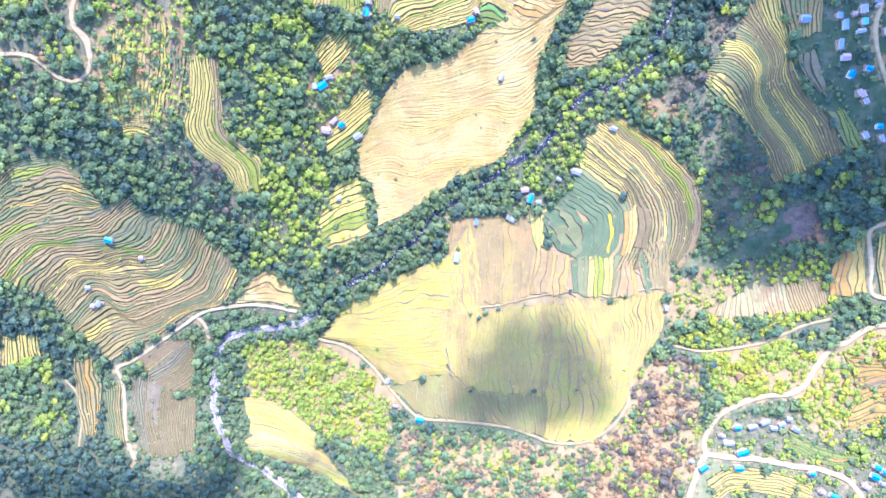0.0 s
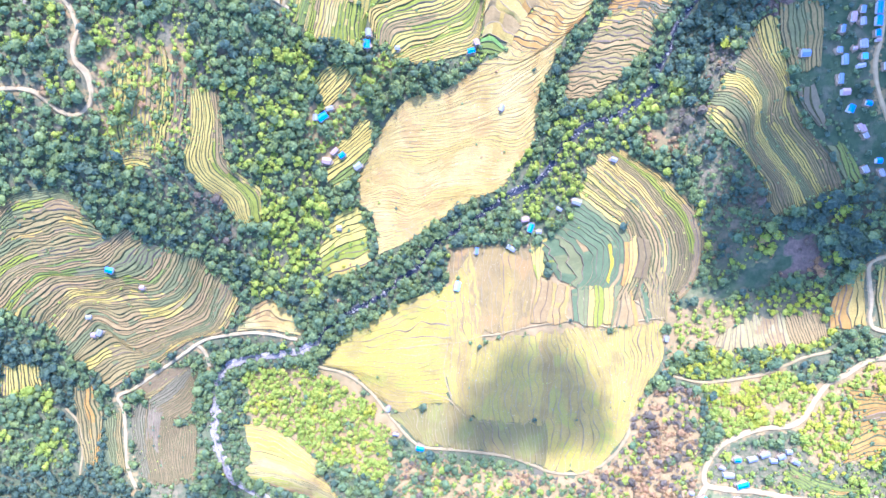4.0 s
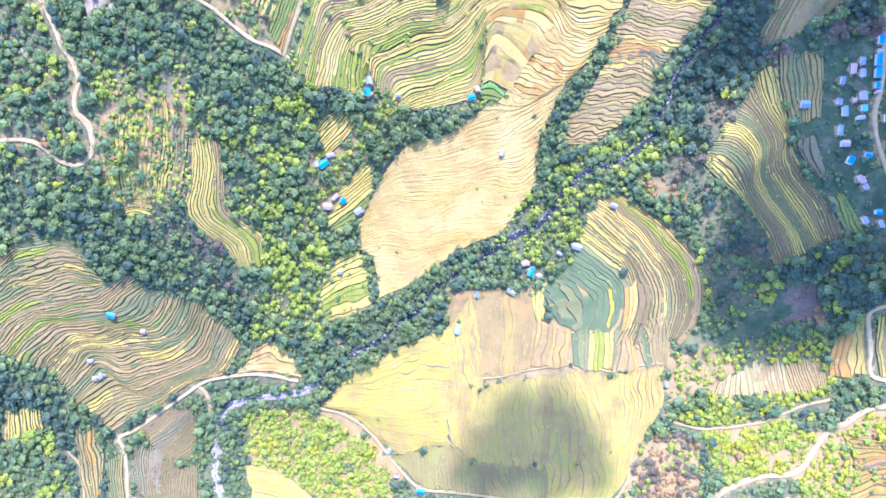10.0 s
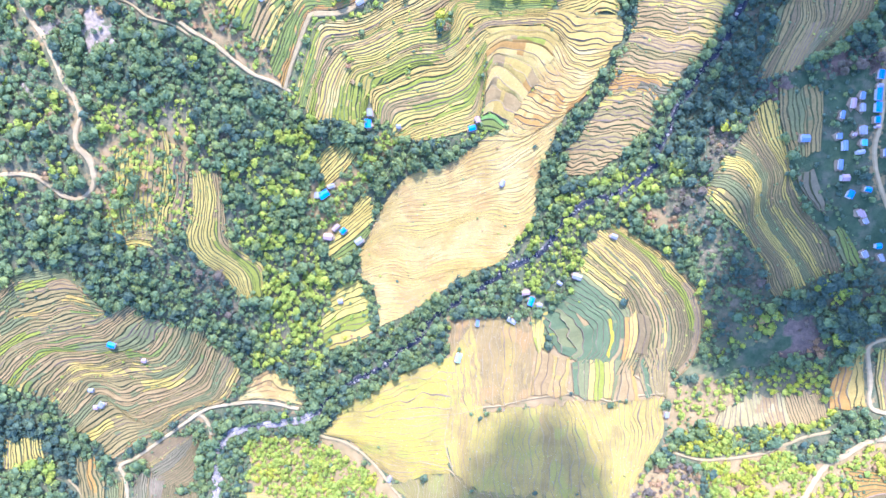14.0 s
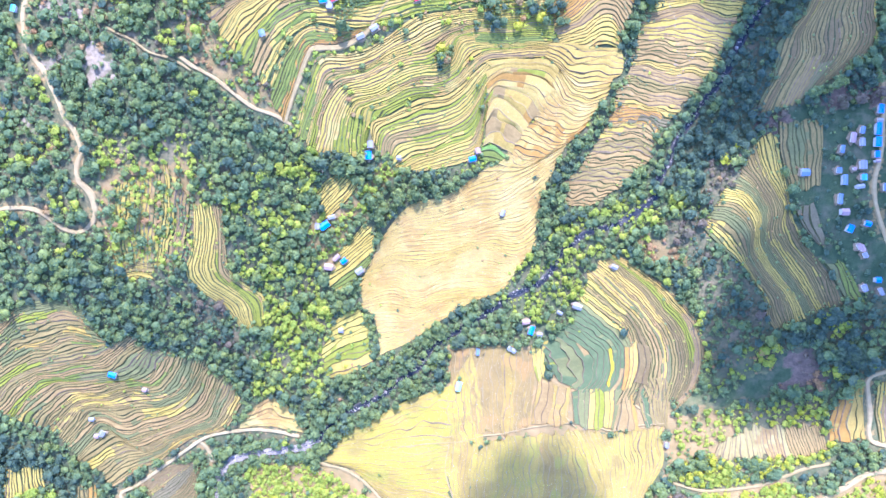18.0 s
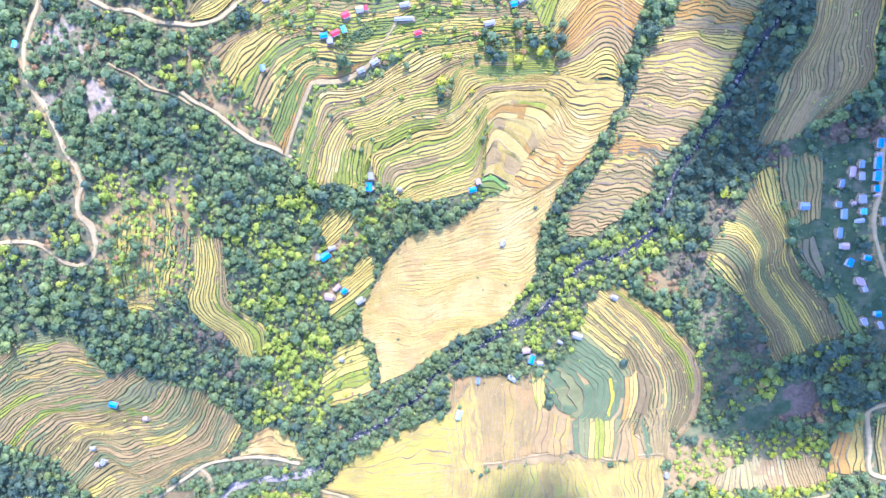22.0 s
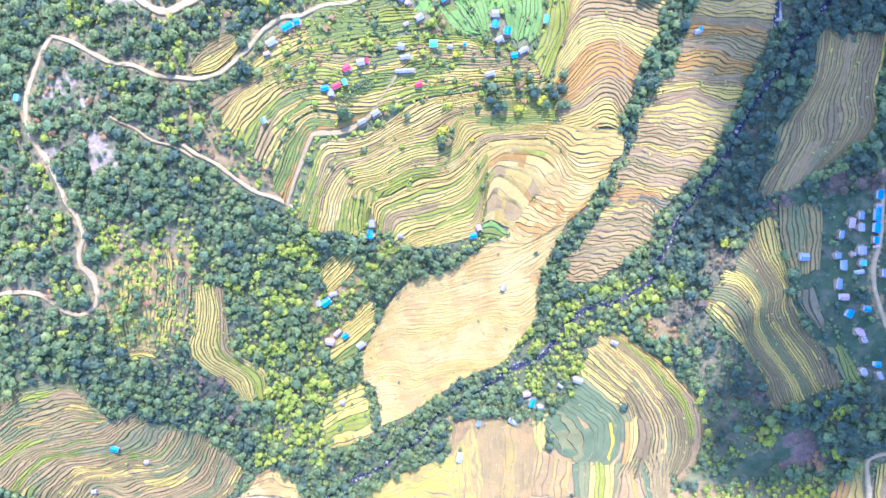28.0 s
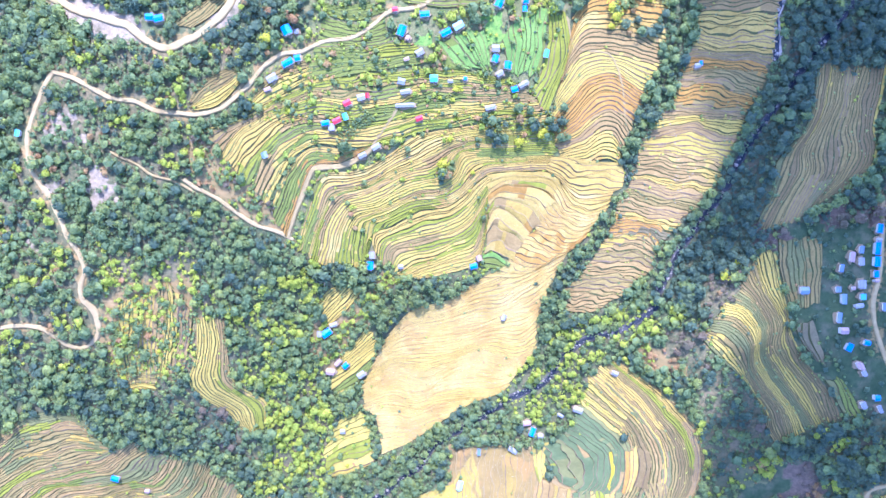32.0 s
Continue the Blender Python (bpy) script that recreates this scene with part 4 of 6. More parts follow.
# brown-heavy soils here put the missing shade into the terrace colour
terraced_field("shaded narrow terraces on the east bank", "stubble*5 brown*3 greygreen*1 straw*1.2", "grass*4 dry*1", [5, 7, 7, 8], [
    [(282.3, 344.1), (281.1, 318.7), (275.3, 299.4), (265.8, 286.5), (252.8, 271.6), (252.4, 254.2), (241.5, 226.0)],
    [(292.5, 344.3), (289.9, 318.7), (281.8, 297.2), (271.5, 280.0), (270.4, 262.7), (259.5, 243.3), (251.5, 223.7)],
    [(302.4, 344.4), (298.7, 318.7), (291.3, 297.2), (285.0, 279.9), (286.3, 264.8), (275.9, 245.3), (267.6, 227.1)],
    [(318.1, 344.7), (312.8, 318.8), (307.8, 297.2), (308.6, 279.9), (304.1, 264.7), (293.7, 251.7), (282.0, 238.7)],
    [(338.4, 345.0), (334.2, 319.0), (328.8, 299.5), (330.2, 282.0), (324.6, 266.8), (310.6, 255.9), (298.6, 247.3)]], patch=300.0, strip=0.4)
terraced_field("arc-shaped terraces of brown and green strips", "stubble*4 brown*2 greygreen*1.5 rose*2.5 yellowgreen*.3 straw*1 sand*1.6", "grass*4 dry*1", [10, 10, 9], [
    [(146.7, 110.4), (170.8, 93.8), (192.7, 74.6), (209.7, 51.3), (214.4, 21.4), (207.1, -4.2), (194.6, -20.8)],
    [(138.1, 107.3), (158.4, 90), (178.7, 66.1), (196.7, 42.5), (201, 14.6), (194.5, -9)],
    [(125.3, 96.5), (146, 76.8), (164.2, 57.4), (178.2, 33.7), (181.2, 10), (175.2, -13.9)],
    [(119.3, 73.2), (137.8, 58.3), (153.9, 43.6), (161.4, 19.7), (156.5, 0.5), (146.3, -19)]], patch=260.0, strip=0.4)
terraced_field("wide arcs of green crop between pale bunds", "sown*6 greygreen*3 yellowgreen*.25 rose*.5 straw*.3", "dry*3 faint*1", [5, 4, 4], [
    [(119.3, 73.2), (137.8, 58.3), (153.9, 43.6), (161.4, 19.7), (156.5, 0.5), (146.3, -19)],
    [(111.5, 54.3), (127, 44.3), (141, 29.6), (143.7, 10.2), (137.1, -7.8)],
    [(101.4, 43.8), (115.6, 34.8), (125.2, 20.1), (125.5, 0.5), (118.6, -9.3)],
    [(81.4, 31.3), (89.8, 20.3), (93.2, 10.4), (99.6, 0.5)]], patch=38.0, wave=0.7, strip=0.22)
terraced_field("wide pink and straw plots between narrow terraces", "rose*2.5 tan*1.5 yellowgreen*.5 harvest*3 sand*3", "dry*3 faint*2", [5, 2, 2, 2, 3], [
    [(36.3, 265.7), (48.4, 267.5), (66.6, 267.7), (80.6, 267.7), (91.8, 260.6)],
    [(34.1, 248.0), (44.4, 255.2), (53.5, 256.6), (71.8, 254.5), (86.0, 246.0)],
    [(34.3, 239.6), (42.3, 248.1), (53.9, 247.4), (70.1, 244.0), (80.8, 233.2)],
    [(34.5, 233.2), (40.3, 239.7), (52.0, 237.7), (66.1, 232.1), (74.8, 223.7)],
    [(34.8, 222.4), (40.7, 228.1), (50.2, 224.7), (59.8, 218.1), (65.0, 214.5)],
    [(32.9, 202.0), (39.1, 203.4), (48.7, 198.9), (56.4, 195.2)]], patch=34.0, wave=0.8, level=-0.4)
terraced_field("small bright green plot beside a blue-roofed hut", "green*1 paddy*2", "grass*3 green*2", [3], [
    [(32.5, 201.1), (40.0, 203.0), (49.8, 195.7)],
    [(30.8, 190.2), (38.5, 188.8), (45.2, 189.3)]], patch=300.0, wave=0.4, lift=0.35)
terraced_field("orange stubble strips inside the green arcs", "sand*2 tan*1", "dry*3 faint*1", [3], [
    [(153.2, 29.4), (154.0, 14.8), (151.7, -4.8)],
    [(162.8, 33.4), (164.6, 17.5), (160.6, 0.4)]], patch=80.0, wave=0.4, lift=0.4)
terraced_field("dark brown ploughed strip inside the arcs", "brown*1", "dry*3 faint*1", [2], [
    [(163.6, 34.4), (165.5, 17.5), (161.9, 2.4)],
    [(172.7, 34.5), (174.1, 20.1), (172.0, 3.2)]], patch=80.0, wave=0.4, lift=0.4)
terraced_field("narrow strip of bright yellow crop", "mustard*1", "dry*3 faint*1", [1], [
    [(141.1, 26.8), (142.8, 12.1), (139.0, -2.7)],
    [(144.3, 26.8), (146.0, 12.2), (143.1, -1.1)]], patch=80.0, wave=0.4, lift=0.4)
terraced_field("pinkish bare strip among green arcs", "rose*1", "dry*3 faint*1", [1], [
    [(114.3, 33.8), (120.1, 24.0), (125.8, 14.2)],
    [(118.9, 35.3), (124.7, 26.5), (129.0, 16.2)]], patch=80.0, wave=0.4, lift=0.4)
terraced_field("yellow and pale green plots beside the hamlet", "yellow*2 yellowgreen*1 straw*1", "dry*3 faint*1", [3], [
    [(76.1, 28.4), (78.1, 13.4), (82.1, 0.5)],
    [(90.5, 33.6), (87.8, 18.6), (89.9, 2.6)]], patch=80.0, wave=0.4, lift=0.4)
terraced_field("bright yellow harvested field in the valley", "reaped*1", "faint*4 dry*1", [7, 7, 7, 7], [
    [(-90.7, -51), (-68.6, -41.5), (-42.8, -26), (-17.2, -14.7), (8.1, -7.1)],
    [(-99.4, -66.8), (-68.9, -61.2), (-32.7, -55.7), (7.1, -50.2)],
    [(-108.7, -80.6), (-69.1, -80.9), (-32.7, -81.3), (3, -75.7)],
    [(-82.3, -88.5), (-48.3, -99.6), (-22.4, -101.5), (2, -100.9)],
    [(-56, -112.6), (-37.8, -122.2), (-14.8, -113.9), (5.6, -111.9)]], patch=500.0, wave=1.3, level=0.3, strip=0.45)
terraced_field("pale yellow sown plots in the valley", "mixed*1", "faint*4 dry*1", [8], [
    [(3, -10.6), (2, -35), (5.6, -56.3)],
    [(24.1, 23.1), (32.3, -14.6), (34.3, -60)]], patch=500.0, wave=1.3, level=0.3, strip=0.45)
terraced_field("fallow ground with faint contour bunds in the valley", "worn*5 patchy*1.5 sown*.5", "faint*3 dry*2", [7, 8, 7], [
    [(6.2, 22.9), (5.2, -8.2), (8.8, -46.9)],
    [(31.4, 28.4), (29.0, -7.7), (31.6, -48.7)],
    [(59.0, 23.8), (56.7, -6.9), (59.2, -47.4)],
    [(81.2, 22.0), (79.0, -3.5), (75.6, -40.5)]], patch=500.0, wave=1.5, level=0.3, strip=0.45)
terraced_field("small salmon-coloured bare plots in the valley", "rose*2 patchy*4", "faint*3 dry*1", [3, 3], [
    [(82.4, 0.2), (80.0, -21.2), (76.6, -40.5)],
    [(95.1, -2.7), (93.7, -20.4), (92.2, -38.5)],
    [(110.5, -6.9), (109.6, -21.9), (108.6, -38.3)]], patch=120.0, strip=0.5)
terraced_field("upright strips of green and yellow crop with pale bunds", "sown*3 green*1 yellow*.8 yellowgreen*.8 greygreen*2 sand*.6", "dry*3 faint*1", [3, 4, 2], [
    [(111.4, -10.3), (112.4, -24.2), (113.3, -38.0)],
    [(127.0, -9.2), (126.1, -25.7), (125.5, -40.4)],
    [(143.2, -7.0), (143.3, -24.3), (141.3, -39.5)],
    [(151.4, -7.3), (150.1, -21.2), (145.9, -39.1)]], patch=70.0, wave=0.5, strip=0.25)
terraced_field("orange-brown ploughed triangle beside green strips", "tan*2 rose*1", "faint*3 dry*1", [3], [
    [(153.2, -8.7), (151.5, -23.5), (147.7, -39.9)],
    [(161.4, -12.9), (164.1, -24.8), (166.6, -38.0)]], patch=200.0)
terraced_field("grey-green sown plots below the arc terraces", "sown*2 greygreen*2 stubble*2", "dry*2 faint*2", [4, 4], [
    [(164.9, -10.1), (167.6, -22.1), (171.1, -36.1)],
    [(174.5, 2.0), (178.2, -13.8), (181.2, -32.7)],
    [(190.1, 3.4), (189.1, -12.8), (188.2, -32.0)]], patch=150.0)
terraced_field("patchwork field with fine curved bunds", "mixed*5 patchy*1", "faint*4 dry*1", [10, 10, 10], [
    [(5.6, -54.3), (3, -85.8), (8.1, -109.8)],
    [(33.3, -58.5), (28.2, -90.3), (30.6, -125.8)],
    [(63.1, -53.1), (60.5, -89.4), (60, -127.9)],
    [(99.6, -48), (101.4, -83.2), (100.4, -120.4)]], patch=500.0, wave=1.3, level=0.3, strip=0.45)
terraced_field("pale yellow field with fine curved bunds", "mixed*5 reaped*1", "faint*4 dry*1", [8, 10, 10], [
    [(97.2, -48.1), (99.1, -83.3), (98.1, -120.6)],
    [(120.8, -45.2), (129.4, -77.4), (132.5, -113.8)],
    [(152.9, -42.1), (156.6, -71.6), (153, -102)],
    [(184.7, -36.6), (183.8, -65.9), (167.7, -94.3)]], patch=500.0, wave=1.3, level=0.3, strip=0.45)
terraced_field("low field of grey-green stubble beside the track", "fallow*1", "faint*4 dry*1", [7, 8, 8, 8, 8], [
    [(-48.1, -126.5), (-36.7, -133.1), (-24.8, -145.5)],
    [(-16.3, -115.5), (-17.3, -131.4), (-13.6, -148.5)],
    [(8.1, -113.8), (11.1, -135.3), (14, -150.2)],
    [(31.1, -126.3), (35.4, -139.1), (38.7, -151.3)],
    [(64.8, -126.7), (67.9, -142.1), (69, -156)],
    [(88.7, -122.1), (90.4, -145.3), (87.5, -161)]], patch=500.0, wave=1.3, level=0.3, strip=0.45)
terraced_field("pale yellow corner field beside the track", "reaped*1", "faint*4 dry*1", [10, 8], [
    [(87.3, -122.1), (89.4, -145.3), (85.2, -162.1)],
    [(132.6, -112.9), (136, -132.7), (124.9, -160.4)],
    [(166.9, -94.3), (158.7, -115.3), (149.9, -132.5)]], patch=500.0, wave=1.3, level=0.3, strip=0.45)
terraced_field("pale pinkish bare terraces edged by trees", "rose*4 pale*2 sand*1", "faint*2 dry*3 grass*1", [11, 12, 11], [
    [(226.6, -46), (222.2, -56.2)],
    [(250.6, -30.3), (254.2, -53.5)],
    [(278.7, -27.6), (286.6, -50)],
    [(301, -26.4), (304.3, -42.1)]], level=0.5)
terraced_field("straw terraces beside the dirt road", "sand*3 tan*2", "faint*2 dry*3 grass*1", [6], [
    [(313.2, -0.4), (306.2, -17.4), (305.1, -36.2)],
    [(328.3, 9.2), (329, -12.8), (331.4, -34.1)]])
terraced_field("straw terraces beyond the dirt road", "straw*2 stubble*2", "grass*4 dry*1", [8], [
    [(337, 8.3), (337.7, -12.8), (341, -32.7)],
    [(357.6, 13.5), (358.5, -12.7), (360.7, -34.7)]])
terraced_field("scrubby terraces below the hamlet", "straw*2 tan*1 green*1 stubble*2", "grass*4 dry*1", [6], [
    [(272.2, -142.7), (291, -151.6), (311.1, -157.3), (323.7, -157.1)],
    [(268.9, -155.3), (289.8, -164), (308.1, -167.7)]])
terraced_field("dry terraces under the dirt road", "sand*2 straw*2 green*1", "grass*4 dry*1", [8], [
    [(210.7, -179.6), (228.4, -170), (260.4, -172.2), (284.3, -179.4)],
    [(212.1, -198.9), (226.9, -187.8), (258.9, -189.8), (278.9, -196)]])
terraced_field("orange eroded terraces with shrubs", "tan*4 brown*1 sand*1", "grass*4 dry*1", [8, 8], [
    [(317.6, -81.6), (333.7, -84.3), (362.3, -87.3)],
    [(323.8, -109.5), (340.7, -104.9), (361.4, -104.6)],
    [(312.8, -139.4), (334.3, -132.7), (359.7, -130.2)]])
terraced_field("curved brown terraces by the stream", "stubble*2 brown*3 rose*3 grey*1", "grass*4 dry*1", [9, 9, 9], [
    [(-279.9, -98.1), (-262.8, -89.2), (-247.8, -83.1)],
    [(-274.5, -111.7), (-256.3, -100.1), (-235.6, -84.5)],
    [(-263.4, -124.3), (-242, -111.3), (-230, -90)],
    [(-248.6, -134.9), (-234.7, -127.4), (-228.2, -106.2)]])
terraced_field("brown and pink terraces beside the track", "rose*3 brown*4 grey*3", "grass*4 dry*1", [14, 13, 13], [
    [(-286.7, -116.3), (-286.6, -144.9), (-277.7, -182.4)],
    [(-264.3, -122.7), (-266.1, -151.1), (-255.3, -189.7)],
    [(-247.1, -137.5), (-250.8, -161.8), (-243.3, -187.8)],
    [(-230.9, -140), (-229.7, -162.4), (-228.4, -185.8)]])
terraced_field("narrow terraces on the slope beside the track", "stubble*2 greygreen*1", "grass*4 dry*1", [8], [
    [(-307.9, -128), (-307.7, -143.3), (-303.6, -163.6)],
    [(-294.6, -123.7), (-294.2, -149.4), (-289, -176.9)]])
terraced_field("small terraces beside a footpath in the dark woods", "tan*2 stubble*3 straw*1", "grass*4 dry*1", [4, 4], [
    [(-332.3, -101.5), (-329.1, -124.9), (-326.8, -147.8), (-321.4, -167.9)],
    [(-322.6, -99.6), (-320.7, -125.6), (-319.2, -146.0), (-315.8, -168.5)],
    [(-313.5, -102.8), (-309.0, -121.4), (-310.6, -144.2), (-312.1, -166.4)]])
terraced_field("small straw-yellow terraces in the woods", "straw*3 yellow*1", "grass*4 dry*1", [13], [
    [(-378.9, -77), (-382.2, -97.7)],
    [(-353, -74.5), (-352.1, -92.9)]])
terraced_field("pale overgrown terraces beside the stream", "pale*2 straw*2 yellowgreen*1 reaped*2", "faint*2 dry*3 grass*1", [10, 10, 10], [
    [(-186.2, -137), (-165.6, -139.2), (-140.8, -150.2), (-115.8, -167.4)],
    [(-176.6, -167.2), (-153.2, -171.4), (-125.8, -179.9), (-104, -189.2)],
    [(-178.9, -184.6), (-146.7, -186.4), (-114.2, -194.3), (-82.3, -206.3)],
    [(-121.9, -197.4), (-97.7, -207), (-66.3, -221.3)]], level=0.5)
terraced_field("bare tan field above the stream track", "worn*1 harvest*2", "faint*4 dry*1", [3, 3], [
    [(-170.2, -25.1), (-155.4, -19.4), (-144.7, -26.2)],
    [(-181.9, -39.8), (-156.8, -35.6), (-133.8, -41.8)],
    [(-186.5, -49.3), (-157.8, -48.3), (-129.2, -54.5)]])
terraced_field("small terraces with bushes beside the river wood", "straw*2 yellow*2 sand*2 yellowgreen*1", "grass*4 dry*1", [4, 4, 3], [
    [(-97.6, 51.2), (-87.5, 59.3), (-73.7, 62.6)],
    [(-105.6, 29.0), (-89.4, 38.3), (-66.8, 44.2)],
    [(-108.0, 11.7), (-90.1, 19.6), (-67.3, 25.8)],
    [(-103.6, -0.9), (-88.1, 2.9), (-67.6, 11.4)]])
terraced_field("narrow green terraces round small houses", "green*2 greygreen*2 straw*2 yellowgreen*1", "grass*4 dry*1", [7, 6], [
    [(-90.1, 113.8), (-77.9, 125.8), (-68.1, 137.8)],
    [(-96.6, 96.8), (-81.1, 108.0), (-60.6, 123.5)],
    [(-96.6, 78.0), (-79.6, 85.8), (-66.1, 101.5)]])
terraced_field("small terraces enclosed by the dirt road", "straw*1 stubble*2", "grass*4 dry*1", [6], [
    [(-195.2, 366.2), (-184.9, 373.1), (-169.4, 382.6)],
    [(-180.3, 363), (-165.6, 371.6), (-155.8, 381.8)]])
terraced_field("overgrown terraces above the road", "straw*2 stubble*2 green*1", "grass*4 dry*1", [11], [
    [(-186.1, 313.3), (-178.4, 324.2), (-164.7, 332.1), (-152.4, 336.9)],
    [(-180.7, 306.3), (-168.5, 308.4), (-157.8, 315.9), (-148.8, 325.4)]])

# ---- land cover ----
zones = []


def ragged(x, y):
    """Shifts places a little, so that the edges of the zones run unevenly."""
    return x + 4.5 * wobble(x, y, 8.0, 1.0) + 2 * wobble(x, y, 3.0, 5.0), y + 4.5 * wobble(x, y, 9.0, 3.0) + 2 * wobble(x, y, 3.3, 2.0)


def zone(density, shrubs, palette, cover, outline):
    zones.append((density, palette, cover, outline, shrubs))


zone(1, 0.35, "dark*3 mid*4 brown*.3", "wood", [(-362.7, 125.1), (-314.7, 117.8), (-264.5, 86.5), (-210.6, 84), (-172.4, 44.3), (-155.4, -19.9), (-192.1, 5.5), (-222.5, 20.1), (-258.6, 38.5), (-289.2, 68.9), (-348.7, 76.1), (-376.2, 62.8)])
zone(0.74, 0.6, "mid*6 dark*1 bright*2 dry*.6 brown*.6", "rough", [(-277.5, 361.2), (-214.3, 347.6), (-149.3, 359.3), (-143.2, 324.7), (-180.8, 304.7), (-189.4, 256.7), (-226.1, 252.2), (-268, 239.7), (-304.4, 256.2), (-306.7, 289), (-282.7, 333.1)])
zone(0.7, 0.5, "mid*6 dark*1 bright*2 yellow*.3 dry*.8 brown*.5", "rough", [(-355.8, 285.7), (-303.8, 264.4), (-274.2, 180.5), (-276.1, 117.1), (-371.3, 118.8)])
zone(0.5, 0.7, "mid*3 bright*3 dry*1", "rough", [(-259.1, 206.2), (-198.8, 206.2), (-168, 151.7), (-210.5, 114.7), (-263.8, 116.7)])
zone(0.24, 0.5, "mid*3 bright*2 dry*1", "grass", [(-144.6, 398.6), (92, 407.2), (87.1, 291), (63, 282.6), (13.4, 285.2), (-38.7, 302.8), (-97.6, 288.8), (-133.1, 299.7), (-148.4, 309.1)])
zone(0.95, 0.5, "mid*4 dark*3 dry*1 brown*1", "wood", [(-146.6, 390.6), (-101, 391.7), (-99.7, 360.6), (-118, 349.2), (-129.9, 350), (-146.5, 336.2)])
zone(0.3, 0.5, "mid*2 dark*2", "meadow", [(265.9, 225.8), (349, 229.9), (351.7, 67.2), (311.1, 74.8), (294.8, 128.2), (281.7, 193.2)])
zone(0.2, 0.45, "bright*2 mid*3", "bare", [(190.2, -37.5), (213.6, -18.3), (232.2, -22.7), (227.6, -55.2), (197.1, -80.1), (186.8, -75)])
zone(0.14, 0.7, "bright*3 mid*2 yellow*1", "rough", [(207.5, -133.8), (281.1, -127.7), (353.9, -151.3), (350.2, -209.8), (192.9, -216.4)])
zone(0.2, 0.8, "bright*3 yellow*2 mid*1", "bare", [(288.7, -88.9), (359, -52.4), (354.8, -138.7), (287.6, -144.2), (274, -117.4)])
zone(0.4, 0.93, "bright*4 yellow*3 dry*1", "bare", [(211.6, -83.1), (269.6, -71.9), (297.1, -84.3), (274.6, -111), (224.7, -124.1)])
zone(0.7, 0.7, "bright*4 yellow*1 mid*2", "rough", [(226, -18.1), (301.4, 0.4), (306.7, -35.3), (250.6, -27.1), (230.1, -36.7)])
zone(0.3, 0.82, "dry*5 brown*2 bright*2 mid*1.5 yellow*1", "bare", [(164.3, -94.5), (211.3, -87.6), (207.3, -135.9), (184.8, -217.3), (100.5, -227.5), (121.1, -165.1), (148.6, -140.6)])
zone(0.3, 0.85, "dry*3 brown*1 mid*3 bright*3 yellow*1", "bare", [(-42.6, -161.7), (84.9, -168.4), (125.5, -164.7), (122.3, -224.9), (-40.9, -237.9)])
zone(0.62, 0.9, "yellow*3 bright*6 mid*2", "bare", [(-183.9, -83.8), (-127.5, -83.1), (-74.4, -95.1), (-58.6, -117.8), (-42.8, -142.3), (-47.4, -180.9), (-73.2, -177.4), (-115.9, -165), (-148.7, -154), (-181.8, -139.6)])
zone(0.12, 0.8, "dry*2 brown*1 mid*2 bright*2 yellow*1", "bare", [(-189.7, 294.8), (-180, 291), (-159.3, 268.1), (-137.8, 247.1), (-122.2, 229.1), (-122.3, 212.9), (-129.9, 221.6), (-146, 225.8), (-159.3, 235.5), (-172.3, 246.6), (-185.6, 254.7), (-192.6, 264.8)])
zone(1, 0.95, "bright*4 yellow*2 mid*4", "rough", [(189.3, -68), (213, -55.6), (238, -51.2), (270.7, -40.4), (306.7, -33.1), (310.7, -46.4), (294.5, -53.4), (269.8, -67.5), (240.8, -77.4), (211.7, -80.8), (191, -77.1)])
zone(0.3, 0.7, "mid*3 bright*2 dry*1", "rough", [(-262.6, 162.9), (-196.6, 182.3), (-207.8, 113.7), (-239.5, 87.3), (-264.2, 107.2), (-269, 135.2)])
zone(0.4, 0.55, "mid*3 dry*1", "rough", [(-303.5, 309.4), (-258.1, 312.6), (-243.9, 280.6), (-251.3, 243.9), (-267, 252), (-303.8, 264.4)])
zone(0.25, 0.6, "dry*3 brown*1 bright*3 mid*1", "bare", [(157.5, 125.4), (181.4, 126.5), (216.3, 142), (223.6, 135.8), (206, 117), (201.1, 99.9), (170.3, 104.7)])
zone(0.6, 0.9, "brown*3 dry*3 mid*1", "scrub", [(269.7, 29.6), (295.1, 29.2), (304.8, 7.1), (269.8, 0.5)])
zone(1, 0.35, "mid*4 bright*5", "wood", [(103.4, 139.3), (206.8, 182.4), (233.9, 192.4), (234.6, 166.8), (148.3, 122.5), (57.6, 70), (37.7, 89.7), (76.1, 117.5)])
zone(0.9, 0.35, "bright*4 mid*3", "wood", [(52.6, 74.9), (104.6, 102.2), (133, 68), (124.8, 39.5), (57.8, 50.3)])
zone(1, 0.35, "mid*5 bright*3 dark*.7 yellow*.4", "wood", [(-179.6, 156), (-100.1, 205.9), (-114.5, -19.9), (-180.1, -14.8), (-151.2, 67.9), (-178.5, 98.1)])
zone(1, 0.35, "dark*4 mid*1", "wood", [(-395.4, -27.6), (-354.1, -58.2), (-301.3, -133.6), (-298.2, -183.3), (-187.1, -205.1), (-181.5, -243.9), (-397.8, -230.5)])
zone(1, 0.35, "dark*4 mid*2", "wood", [(269.9, 49.4), (302.9, 65.7), (349, 73.1), (354.8, 22.2), (303.9, 18.2), (275.4, 31.7)])
zone(0.5, 0.75, "mid*4 dark*2 brown*1.6 dry*.5", "rough", [(-250.7, 93.2), (-209.9, 88.3), (-182.9, 67.1), (-172.1, 46.7), (-169, 15.5), (-197.3, 32.2), (-227.7, 61.6)])
